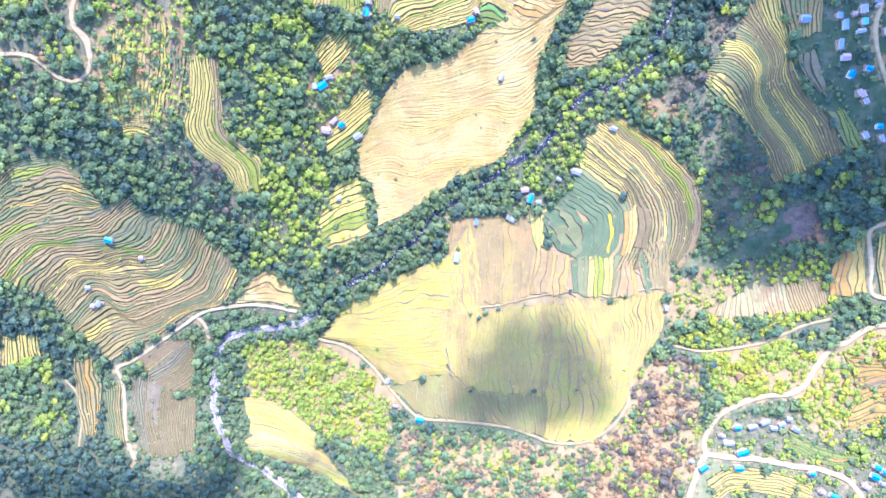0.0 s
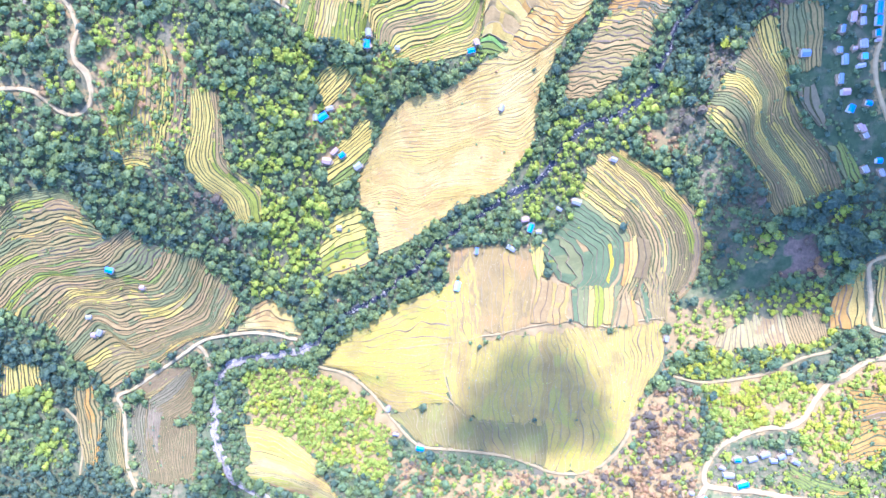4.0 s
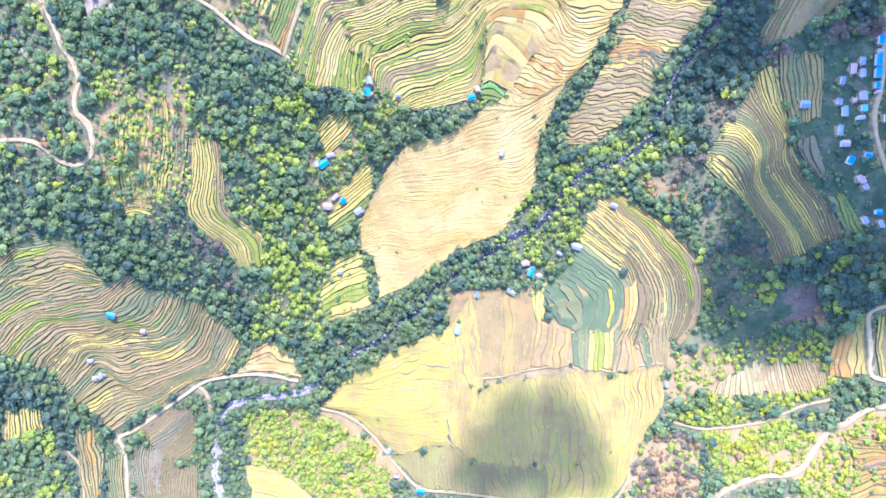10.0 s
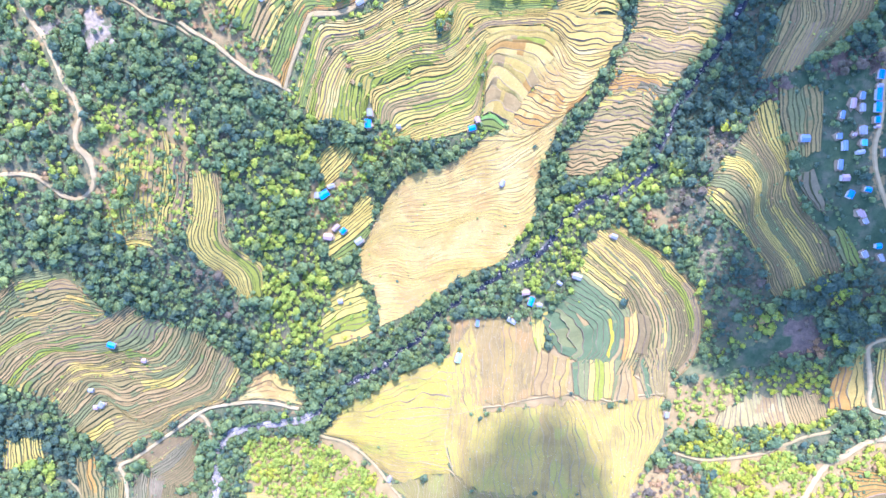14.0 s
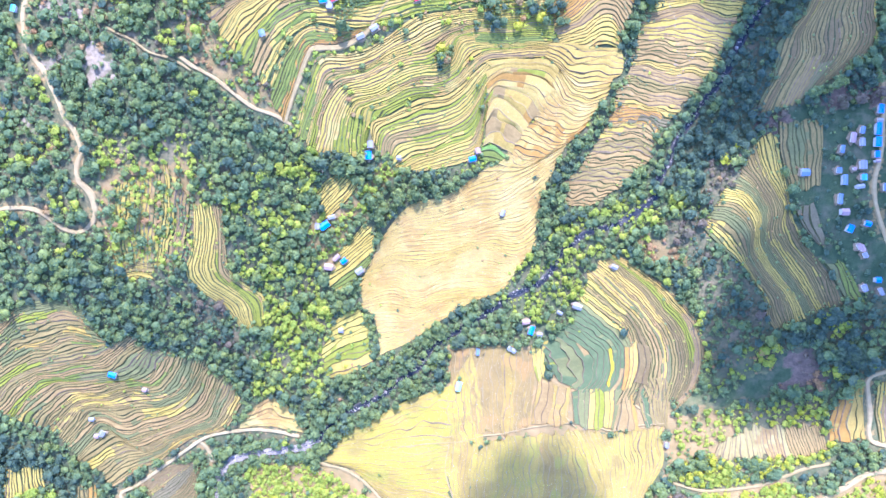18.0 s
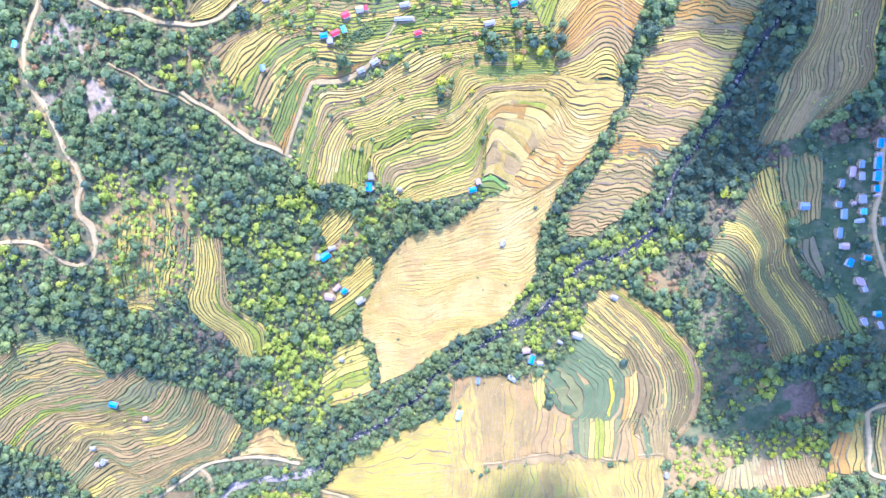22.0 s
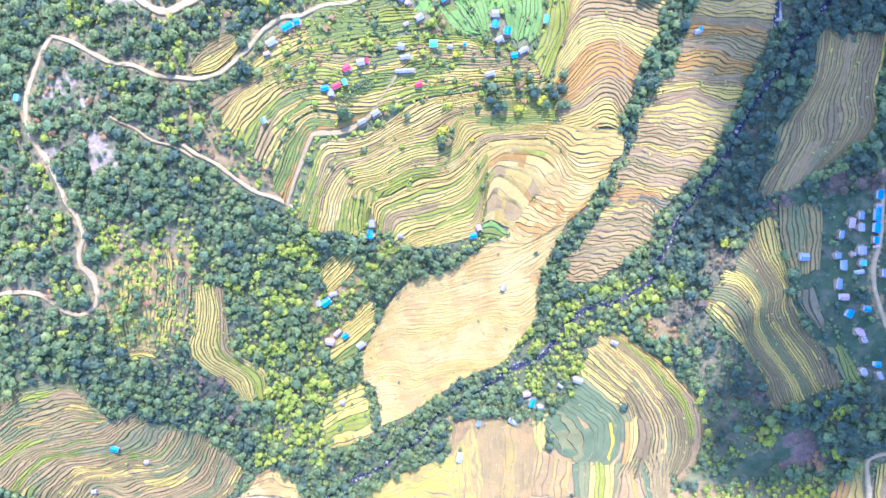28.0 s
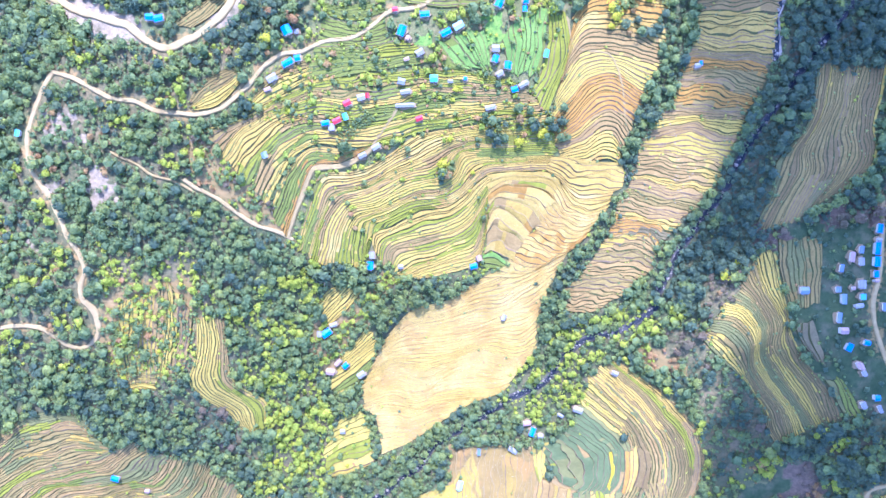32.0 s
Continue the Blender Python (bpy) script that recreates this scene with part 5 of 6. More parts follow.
# the dark leaves in the next two zones stand in for cloud shade
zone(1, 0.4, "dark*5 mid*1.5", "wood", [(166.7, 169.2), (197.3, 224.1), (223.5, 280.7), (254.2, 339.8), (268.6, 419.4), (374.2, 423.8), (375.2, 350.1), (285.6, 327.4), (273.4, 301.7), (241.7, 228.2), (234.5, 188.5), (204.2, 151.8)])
zone(0.85, 0.6, "dark*3 mid*1 brown*2", "scrub", [(237.8, 223.8), (274, 225.8), (316.1, 253.8), (351.1, 266.9), (348.8, 227.7), (306.6, 223.5), (285.8, 204), (242.1, 201.8)])
zone(0.9, 0.5, "mid*4 bright*2 dry*1.5 dark*1.5", "wood", [(204.5, 109.3), (229.7, 111.7), (253.9, 54.3), (275.4, 31.7), (249.9, 0.5), (217.5, -4.2), (210.8, 46.7)])
zone(0.05, 0.15, "bright*1", "lush", [(27.1, 379.8), (39.7, 380.2), (42.3, 360.7), (30.4, 359.2)])
zone(0.03, 0.1, "mid*1", "lush", [(-37.4, 359.4), (-10.5, 368.4), (-12.6, 356.7), (-29.4, 346.2)])
zone(0.03, 0.1, "mid*1", "lush", [(89.8, 353.8), (99, 344), (84.5, 331.9), (75.4, 339.8)])
zone(0, 0.05, "", "stony", [(-286.4, 388.1), (-260, 386.8), (-213.7, 364.1), (-217.4, 352.3), (-238.9, 359.1), (-268.6, 371.3)])
zone(0, 0.05, "", "stony", [(-176.3, 363), (-162.5, 386.5), (-144.6, 386.7), (-156.2, 366.2)])
zone(0.25, 0.6, "mid*2 dry*1", "stony", [(-296.8, 308.4), (-272.9, 307.7), (-273.7, 284.2), (-292.7, 282.9)])
zone(0.05, 0.2, "mid*2 dry*1", "stony", [(-272.4, 290.1), (-261.7, 288.8), (-263.2, 279.4), (-270.6, 281.1)])
zone(0.03, 0.15, "mid*2 dry*1", "stony", [(-265.2, 265.3), (-255.4, 265.3), (-244.1, 250.5), (-247.0, 241.8), (-258.4, 249.6)])
zone(0.03, 0.15, "mid*2 dry*1", "stony", [(-263.3, 248.7), (-255.2, 248.8), (-255.8, 229.7), (-262.5, 230.8)])
zone(0.03, 0.2, "mid*2 dry*1", "stony", [(-300.1, 255.9), (-287.6, 255.1), (-287.5, 245.5), (-299.0, 247.1)])
zone(0.05, 0.2, "mid*2 dry*1", "stony", [(-311.7, 214.4), (-306.8, 213.2), (-300.6, 200.2), (-305.6, 200.2)])
zone(0, 0.1, "", "bare", [(-126.2, 226), (-114.9, 226.1), (-114.5, 206.2), (-125.9, 206.2)])
zone(0, 0.1, "", "bare", [(308.3, 153.3), (317.5, 153.4), (317.7, 142.6), (308.6, 142.5)])
zone(0, 0.1, "", "bare", [(187.3, 19.4), (200.1, 16.9), (196.6, -4.3), (190.3, -13.8)])
zone(0.1, 0.5, "mid*1", "rough", [(-272.7, -185.1), (-241.5, -181.7), (-233.4, -205.1), (-262.6, -206.4)])
zone(0, 0.1, "", "grass", [(-82.6, 298.4), (-59.4, 309.9), (-53.4, 302.2), (-76.9, 289.5)])
zone(0, 0.1, "", "grass", [(192.4, -9), (233.7, 0.5), (256.8, 18.6), (275.6, 29.5), (276.9, 13.9), (253.9, 0.5), (217.8, -22.9)])
zone(0, 0.1, "", "bare", [(-127.5, -83.1), (-82.3, -88.5), (-53.4, -122.7), (-32.5, -144.3), (-42.8, -147.2), (-69.1, -113), (-95.6, -98.2), (-125, -88.4)])
zone(0, 0.1, "", "grass", [(204.7, -165.6), (224.6, -168.2), (214.5, -193.7), (197.8, -203.5), (196.9, -187.1)])
zone(0.05, 0.1, "mid*1", "grass", [(-31.2, 363.6), (-12.6, 366.4), (-18.9, 354.4), (-29.3, 350.1)])
zone(0.85, 0.6, "mid*3 bright*4 yellow*1", "rough", [(-150.9, 77.7), (-110.3, 96.8), (-98.4, 55.4), (-111.9, -14.7), (-147.4, -9.0), (-153.0, 35.6)])
zone(0.6, 0.8, "mid*5 bright*3 yellow*.5", "bare", [(-115.7, 139.6), (-88.0, 153.8), (-31.2, 204.6), (-12.7, 200.7), (-46.1, 168.4), (-70.6, 135.4), (-100.3, 96.8), (-115.5, 111.4)])
zone(1, 0.4, "mid*4 bright*3", "wood", [(-392.7, -101.6), (-345.9, -92.7), (-338.6, -124.0), (-325.5, -169.9), (-358.0, -171.1), (-393.3, -157.3)])
zone(0.05, 0.22, "mid*2 dark*2", "meadow", [(263.1, 224.5), (338.4, 222.7), (341.5, 73.2), (310.0, 73.9), (300.5, 90.5), (283.3, 112.1), (268.2, 140.3), (265.3, 172.6)])
zone(0.28, 0.75, "mid*4 dark*2 brown*1.5 dry*.7", "rough", [(203.0, 131.2), (215.0, 108.6), (233.9, 106.1), (251.8, 77.1), (258.8, 43.1), (220.9, 11.2), (211.5, 62.8), (200.9, 99.6), (185.5, 120.4)])
zone(1, 0.4, "mid*3 dark*2 bright*2", "wood", [(273.1, 57.1), (310.0, 73.9), (341.0, 77.6), (347.4, 20.4), (328.2, 13.2), (305.5, 1.1), (294.5, 37.2), (285.8, 46.0), (259.4, 36.2)])
zone(0, 0.06, "mid*1", "meadow", [(222.2, -3.0), (253.2, 12.7), (275.1, 36.7), (286.1, 43.8), (290.9, 34.8), (277.1, 11.4), (254.0, -3.6), (223.8, -17.1)])
zone(0.03, 0.3, "brown*1", "scrub", [(275.3, 34.4), (292.3, 39.4), (297.4, 14.5), (289.6, 2.7), (273.7, 2.0)])
zone(0.2, 0.5, "bright*2 mid*1", "bare", [(187.9, -28.8), (217.5, -15.1), (238.3, -25.5), (242.3, -36.8), (221.2, -54.3), (191.7, -54.4)])
zone(0.12, 0.7, "dry*2 brown*3 mid*2", "rough", [(204.8, 179.8), (230.0, 189.3), (234.1, 180.4), (215.9, 148.5), (195.8, 117.9), (179.4, 120.5), (176.8, 132.0), (204.1, 149.0)])
zone(0, 0.08, "mid*1", "bare", [(5.1, 28.1), (83.6, 27.2), (86.3, 1.9), (192.4, 9.5), (192.8, -40.0), (6.2, -59.9)])
zone(0.16, 0.8, "bright*4 mid*2 yellow*1", "grass", [(-124.7, 215.0), (-98.7, 273.8), (-71.9, 281.0), (-37.8, 292.5), (88.6, 308.6), (96.3, 260.5), (116.7, 221.5), (77.5, 186.3), (34.8, 184.2), (-22.5, 180.4), (-63.6, 193.8), (-103.0, 196.9), (-119.4, 204.0)])
zone(0.17, 0.75, "bright*4 mid*4 yellow*1 dry*.6", "bare", [(-259.3, 176.1), (-235.6, 180.6), (-199.5, 181.3), (-194.0, 153.5), (-202.7, 110.7), (-223.0, 101.6), (-249.8, 92.6), (-270.7, 111.2), (-265.2, 146.4)])
GARDENS = [
    ([(-105.0, 68.6), (-63.8, 67.6), (-65.3, -0.9), (-108.6, -0.9)], 0.5),
    ([(269.6, -140.7), (328.4, -151.6), (326.7, -172.4), (266.7, -169.8)], 0.9),
    ([(210.6, -167.2), (285.2, -169.1), (282.9, -197.9), (209.8, -202.4)], 0.6),
    ([(315.7, -79.5), (362.7, -78.6), (359.1, -138.7), (310.5, -141.5)], 0.7),
    ([(-257.6, 169.8), (-212.5, 178.7), (-197.8, 150.3), (-220.7, 94.8), (-261.1, 91.0), (-264.6, 137.2)], 0.9),
    ([(-141.3, 359.4), (-93.5, 368.5), (-37.6, 347.8), (73.4, 335.8), (86.9, 295.2), (4.5, 287.9), (-38.6, 306.8), (-97.4, 290.8), (-133.1, 299.7), (-144.1, 313.1)], 1.5),
    ([(-93.2, 388.1), (88.1, 395.2), (84.1, 339.9), (-94.5, 341.5)], 0.6),
    ([(-177.5, 296.9), (-39.1, 288.7), (31.7, 269.5), (-68.8, 206.2), (-119.3, 223.9)], 0.16),
]
ORCHARD = [(-81.7, 292.9), (-59.4, 308), (-76.2, 288.3)]
GROVES = [
    ([(28.3, 312.9), (92, 317.9), (98.3, 291), (35.8, 285.6)], 0.4),
    ([(-4.4, 275.2), (5.9, 275.4), (6, 254), (-4.4, 253.8)], 0.8),
    ([(-148.8, 374.8), (-93.1, 392), (-93.7, 360.8), (-126.4, 340.5)], 0.4),
    ([(115.9, 389.6), (160, 400), (159.7, 366), (123.3, 367.9)], 0.45),
    ([(-64.2, 293.9), (-42.9, 302.6), (-39.2, 284.6), (-61, 273.7)], 0.3),
    ([(202.7, 188.2), (237.8, 223.8), (238.4, 188.5), (211.7, 161.2)], 0.25),
]
LONE_BUSHES = [(32.3, -61.1, 6.1), (49.3, -52.3, 5.2), (142.9, -44.2, 8), (110.6, -36, 4.7), (155.6, -40.1, 4.7), (24.6, -125.1, 5.2), (79.3, -122.6, 5.6), (150.7, -40.7, 3.3), (-60.2, -90.6, 3.3), (-59.1, -158.6, 4.2), (238.3, -36.5, 4.2), (30.9, 231.9, 5.6), (76.4, 176.4, 4.2), (25.9, 247.6, 3.8), (13.1, 0.5, 5.2), (114.2, -120.5, 3.3)]
STONY = [(20, 185, -150, -20, 520), (177, 195, 247, 295, 150), (136, 152, 232, 280, 70), (-3, 58, -124, -2, 120), (165, 179, 296, 311, 60)]

# ---- ground ----
gx = np.unique(np.concatenate([np.arange(X0, X1 + 1, 3.2), -X0 + np.array([1, 8, 25, 60, 130, 300, 700, 1600, 3000.0]), X0 - np.array([1, 8, 25, 60, 130, 300, 700, 1600, 3000.0])]))
gy = np.unique(np.concatenate([np.arange(Y0, Y1 + 1, 3.2), Y1 + np.array([1, 8, 25, 60, 130, 300, 700, 1600, 3000.0]), Y0 - np.array([1, 8, 25, 60, 130, 300, 700, 1600, 3000.0])]))
mx, my = np.meshgrid(gx, gy)
mz = height(mx, my) + 0.25 * wobble(mx, my, 5.0, 1.0) - 0.25
ground = mesh_object("ground", np.stack([mx, my, mz], 2).reshape(-1, 3), grid_faces(len(gy), len(gx)), [HILLSIDE], smooth=True)
tagged(ground, "steep valley ground of dry grass, scrub and bare earth", "ground", "", "structure")
for cover in ("grass", "lush", "meadow", "rough", "scrub", "bare", "stony"):
    mask = np.zeros(mx.shape)
    rx, ry = ragged(mx, my)
    for density, palette, kind, outline, shrubs in zones:
        if kind:
            mask[inside(rx, ry, outline)] = float(kind == cover)
    if cover == "bare":
        near_road = verge[(my - Y0).astype(int).clip(0, Y1 - Y0 - 1), (mx - X0).astype(int).clip(0, X1 - X0 - 1)]
        mask = np.maximum(mask, near_road * (0.45 + 0.3 * wobble(mx, my, 7.0, 2.0)))
    add_values(ground.data, cover, mask.ravel())


# ---- houses ----
def box(bm, x0, x1, y0, y1, z0, z1):
    vs = [bm.verts.new((x, y, z)) for z in (z0, z1) for x, y in ((x0, y0), (x1, y0), (x1, y1), (x0, y1))]
    for f in ((3, 2, 1, 0), (4, 5, 6, 7), (0, 1, 5, 4), (1, 2, 6, 5), (2, 3, 7, 6), (3, 0, 4, 7)):
        bm.faces.new([vs[i] for i in f])


def roof_side(bm, half, run, eave, ridge, sign):
    """One slope of a ribbed sheet roof."""
    ribs = max(6, int(half * 2 / 0.45))
    xs = np.linspace(-half, half, ribs * 2 + 1)
    rows = []
    for lift in (0.0, -0.05):
        for y, z in ((0.0, ridge), (sign * run, eave)):
            rows.append([bm.verts.new((x, y, z + lift + (0.06 if i % 2 else 0.0))) for i, x in enumerate(xs)])
    for a, b in ((0, 1), (2, 3), (0, 2), (1, 3)):
        for i in range(len(xs) - 1):
            bm.faces.new((rows[a][i], rows[a][i + 1], rows[b][i + 1], rows[b][i]))
    bmesh.ops.recalc_face_normals(bm, faces=bm.faces)


ROOF_WORDS = {"blue": "bright blue", "lightblue": "pale blue", "teal": "teal", "bluegrey": "grey-blue", "white": "pale galvanised", "red": "red", "pink": "rusty pinkish", "slate": "dark slate-grey"}


def house(x, y, long, wide, turn, colour):
    if wide > long:
        long, wide, turn = wide, long, turn + 90
    z = float(height(x, y)) + 0.8
    thing = tagged(new("house"), f"small plastered house with a {ROOF_WORDS[colour]} sheet roof", "house", "village houses")
    thing.matrix_world = pose(x, y, z, 0, 0, turn)
    hl, hw = long / 2, wide / 2
    wall_h = 2.2 if wide < 4 else 2.5
    bm = bmesh.new()
    box(bm, -hl + 0.5, hl - 0.5, -hw + 0.45, hw - 0.45, -2.2, wall_h)
    part("wall", bm, PLASTER, thing)
    if rng.uniform() < 0.75:
        bm = bmesh.new()
        count = 14
        reach = [1.0 + 0.18 * math.sin(2 * k + x) + rng.uniform(-0.1, 0.1) for k in range(count)]
        rim = [(math.cos(6.283 * k / count) * (hl + 1.0) * reach[k], math.sin(6.283 * k / count) * (hw + 1.3) * reach[k]) for k in range(count)]
        top = [bm.verts.new((a, b, 0.05)) for a, b in rim]
        low = [bm.verts.new((a * 1.08, b * 1.08, -2.5)) for a, b in rim]
        bm.faces.new(top)
        for k in range(count):
            bm.faces.new((low[k], low[(k + 1) % count], top[(k + 1) % count], top[k]))
        part("yard", bm, LANES["yard"], thing, "levelled yard of trodden earth")
    rise = wide * rng.uniform(0.16, 0.24)
    bm = bmesh.new()
    box(bm, -hl + 0.52, hl - 0.52, -0.12, 0.12, wall_h, wall_h + rise - 0.02)
    roof = part("roof", bm, BARK, thing)
    for sign in (1, -1):
        bm = bmesh.new()
        roof_side(bm, hl, hw, wall_h - 0.05, wall_h + rise, sign)
        part("roof_panel", bm, ROOFS[colour], roof, f"{ROOF_WORDS[colour]} ribbed sheet")
    bm = bmesh.new()
    box(bm, -hl, hl, -0.16, 0.16, wall_h + rise + 0.055, wall_h + rise + 0.11)
    part("ridge_cap", bm, ROOFS[colour], roof)
    c, s = math.cos(radians(turn)), math.sin(radians(turn))
    take([(x + a * c - b * s, y + a * s + b * c) for a, b in ((-hl - 1.5, -hw - 1.5), (hl + 1.5, -hw - 1.5), (hl + 1.5, hw + 1.5), (-hl - 1.5, hw + 1.5))], True)
    return thing


house(-100.2, 135.5, 8.5, 6.1, 35, "blue")
house(-94.4, 142.3, 5.6, 3.3, 20, "white")
house(-106, 134.7, 3.8, 5.2, -0, "white")
house(-86.3, 105.6, 5.3, 4.3, 40, "blue")
house(-99.1, 100.5, 7.2, 5.3, -10, "pink")
house(-92.2, 108.5, 6.7, 3.4, 45, "pink")
house(-73.5, 96.9, 6.8, 4.9, 35, "white")
house(50, 146.5, 3.4, 5.3, -25, "white")
house(142.8, 100.6, 5.2, 3.8, -25, "white")
house(114.4, 66.2, 7.8, 4.9, -20, "white")
house(76.4, 44.2, 4.5, 7.9, -20, "blue")
house(71.5, 51.6, 6.9, 4, 10, "pink")
house(83.3, 40.6, 4.5, 4, -0, "white")
house(29.6, 24.1, 3, 6, -5, "bluegrey")
house(12.6, -7.1, 4.5, 8.6, -15, "lightblue")
house(59.5, 26.5, 8, 4, -30, "white")
house(100.1, 60.3, 4.9, 2.9, -30, "white")
house(-91.4, 44.2, 4, 4, -0, "white")
house(-285.2, 7.7, 6.8, 4.8, -15, "blue")
house(-309.8, -33.7, 4.5, 3.5, -0, "white")
house(-304.3, -48.1, 4.5, 5.5, -30, "white")
house(-308.9, -50.1, 4, 4, -0, "pink")
house(-263.6, -7.9, 4, 3.5, -0, "pink")
house(-20.7, -152.1, 7.1, 4.5, -10, "blue")
house(-49.8, -119, 3.1, 5.1, -20, "white")
house(187, -49.4, 3.3, 4.7, -0, "white")
house(-42.8, -141.3, 4.6, 2.5, -10, "white")
house(232.3, -141, 5.4, 3.6, -0, "blue")
house(243.3, -139.9, 7.1, 3.6, 15, "slate")
house(252.6, -136.1, 7.1, 3.6, 20, "slate")
house(258.3, -140, 5.3, 3.5, -0, "slate")
house(264.3, -136.8, 5.8, 3.5, 15, "slate")
house(270, -132.8, 4.4, 3.5, -0, "slate")
house(274.1, -140.1, 5.3, 3.5, -25, "slate")
house(220.8, -147.7, 4.5, 2.7, -20, "white")
house(224.8, -152.8, 8, 4, -0, "white")
house(234.2, -159.2, 8.9, 4.4, 15, "blue")
house(230.3, -170.7, 6.6, 4.4, -0, "blue")
house(205.3, -172.6, 6.3, 4.9, 35, "blue")
house(197.2, -168.4, 3.6, 2.7, -20, "white")
house(282.9, -172.1, 4.8, 3, -0, "blue")
house(297.3, -188.1, 6.9, 4.3, -20, "blue")
house(288.8, -185, 4.3, 3, -20, "pink")
house(331.4, -166.6, 5.6, 3.9, -25, "blue")
house(328.7, -173.2, 6, 4.8, -25, "blue")
house(336.6, -170.2, 4.3, 3.5, -25, "blue")
house(321.8, -180.7, 5.2, 3.5, -25, "pink")
house(334.7, -178.6, 5.2, 3, -20, "white")
house(319.6, 86.2, 3.9, 5.6, 25, "white")
house(328, 92.3, 4.3, 4.3, -0, "blue")
house(331.3, 83.5, 3, 6, 25, "white")
house(313.4, 117.5, 3.4, 5.1, 25, "pink")
house(317.8, 111.2, 3.4, 4.3, 25, "white")
house(328.5, 221.3, 4.3, 6.9, -8, "blue")
house(326.2, 206.2, 4.3, 9.5, -5, "blue")
house(325.4, 196.3, 4.7, 7.7, -5, "blue")
house(324.6, 186.9, 3.9, 5.1, -0, "blue")
house(327.7, 212.6, 3.4, 3.4, -0, "white")
house(314.6, 205.3, 3.4, 5.6, -10, "bluegrey")
house(307.9, 199.7, 3.9, 7.8, -8, "pink")
house(314.3, 196.3, 3.9, 6, -0, "white")
house(300, 191.1, 3, 6, -10, "bluegrey")
house(324.5, 181.8, 3.4, 2.6, -0, "pink")
house(314.3, 179.1, 5.2, 6.4, -0, "white")
house(297.5, 175.1, 3.9, 4.3, -0, "bluegrey")
house(301.5, 167.9, 3.9, 7.8, -0, "bluegrey")
house(314.6, 169.7, 4.3, 4.7, -0, "teal")
house(308.2, 176.1, 2.6, 2.6, -0, "pink")
house(312.2, 162.8, 6, 3.4, 10, "white")
house(298.5, 153.6, 3.5, 7.8, -5, "bluegrey")
house(301.9, 143.7, 6, 5.2, -0, "pink")
house(273.9, 174, 6.5, 5.7, -0, "bluegrey")
house(330.3, 162.1, 3.4, 6, -0, "bluegrey")
house(306, 131.1, 4.7, 6, -25, "blue")
house(318, 134.8, 4.7, 3.9, -15, "blue")
house(315.5, 116.4, 3.5, 5.2, 25, "pink")
house(-210.2, 369.9, 5.6, 4.8, -0, "blue")
house(-203.7, 369, 6.8, 4.8, 12, "blue")
house(-113.9, 361.6, 6.5, 6.9, 25, "blue")
house(-114.1, 339.7, 8.2, 4.5, 30, "blue")
house(-107.2, 343, 4.5, 4.5, 10, "blue")
house(-125.8, 329, 7.4, 4.9, 30, "white")
house(-129.5, 321.2, 4.9, 2.5, 20, "pink")
house(-107.2, 361.1, 3.2, 3.2, -0, "white")
house(-37.5, 379.2, 4.1, 3.3, 10, "red")
house(-32.8, 364.7, 5.4, 7.9, -20, "blue")
house(-15.9, 376.8, 7, 4.1, 5, "blue")
house(-28.4, 360.2, 2.9, 3.3, -30, "pink")
house(-0.5, 365, 7.9, 4.6, 30, "blue")
house(8.7, 370, 7.5, 5, 30, "lightblue")
house(-19.8, 350.5, 5.9, 4.6, 30, "white")
house(-29.4, 345.5, 4.2, 2.5, 20, "pink")
house(-33.4, 330.1, 5.5, 4.6, -10, "slate")
house(-30.6, 323.2, 7.6, 3.4, 10, "white")
house(-9.4, 333.1, 5.9, 5.5, -0, "teal")
house(2.9, 331.6, 3.8, 2.6, -0, "white")
house(14.1, 334, 2.6, 2.6, -0, "blue")
house(-31.2, 313.8, 14.1, 3, 3, "white")
house(-20.7, 305, 5.6, 3.9, 20, "red")
house(-73.6, 313.7, 5.9, 4.6, 25, "red")
house(-63.1, 318, 5.9, 4.6, 15, "white")
house(-58.6, 319.3, 2.9, 3.8, -0, "red")
house(-81.6, 301.2, 6.3, 4.2, 25, "red")
house(-75.3, 304.2, 3.8, 5.1, 20, "teal")
house(-89.9, 299.4, 5.9, 3.8, 10, "blue")
house(-85.6, 296.4, 4.7, 5.1, -0, "white")
house(-53.7, 283.8, 6.5, 3.9, 30, "white")
house(-64.2, 277.3, 6.1, 3.9, 25, "white")
house(38.8, 386.9, 5.4, 6.7, -25, "blue")
house(58.6, 389, 4.2, 4.2, -0, "blue")
house(57.9, 383.5, 3.4, 4.2, -0, "blue")
house(36.8, 355.5, 5.5, 5.1, -0, "white")
house(36.6, 348.4, 4.7, 5.5, -20, "blue")
house(46.2, 344, 5.1, 5.6, -10, "blue")
house(40.3, 338.3, 5.6, 3.9, 30, "white")
house(52, 327.5, 5.2, 4.3, 15, "blue")
house(58.8, 331.2, 7.8, 3.5, 30, "white")
house(33.6, 314.3, 7.8, 3.5, 15, "white")
house(75.2, 352.8, 3.8, 6, -15, "teal")
house(-60.6, 200.7, 4.2, 5.6, -0, "white")
house(-62.3, 192.2, 5.1, 7, -0, "blue")
house(23.3, 191.4, 6.2, 4.3, 15, "blue")
house(27.5, 198.1, 3.8, 4.8, 20, "pink")
house(-38, 191.1, 3.8, 3.3, -0, "white")
house(-135.2, 275.4, 4.2, 4.6, 20, "bluegrey")
house(-313.2, 290.3, 3.7, 5, -10, "teal")
house(190, 344.6, 4.3, 3.4, 10, "white")
house(192.4, 346.2, 2.6, 3.4, -0, "blue")

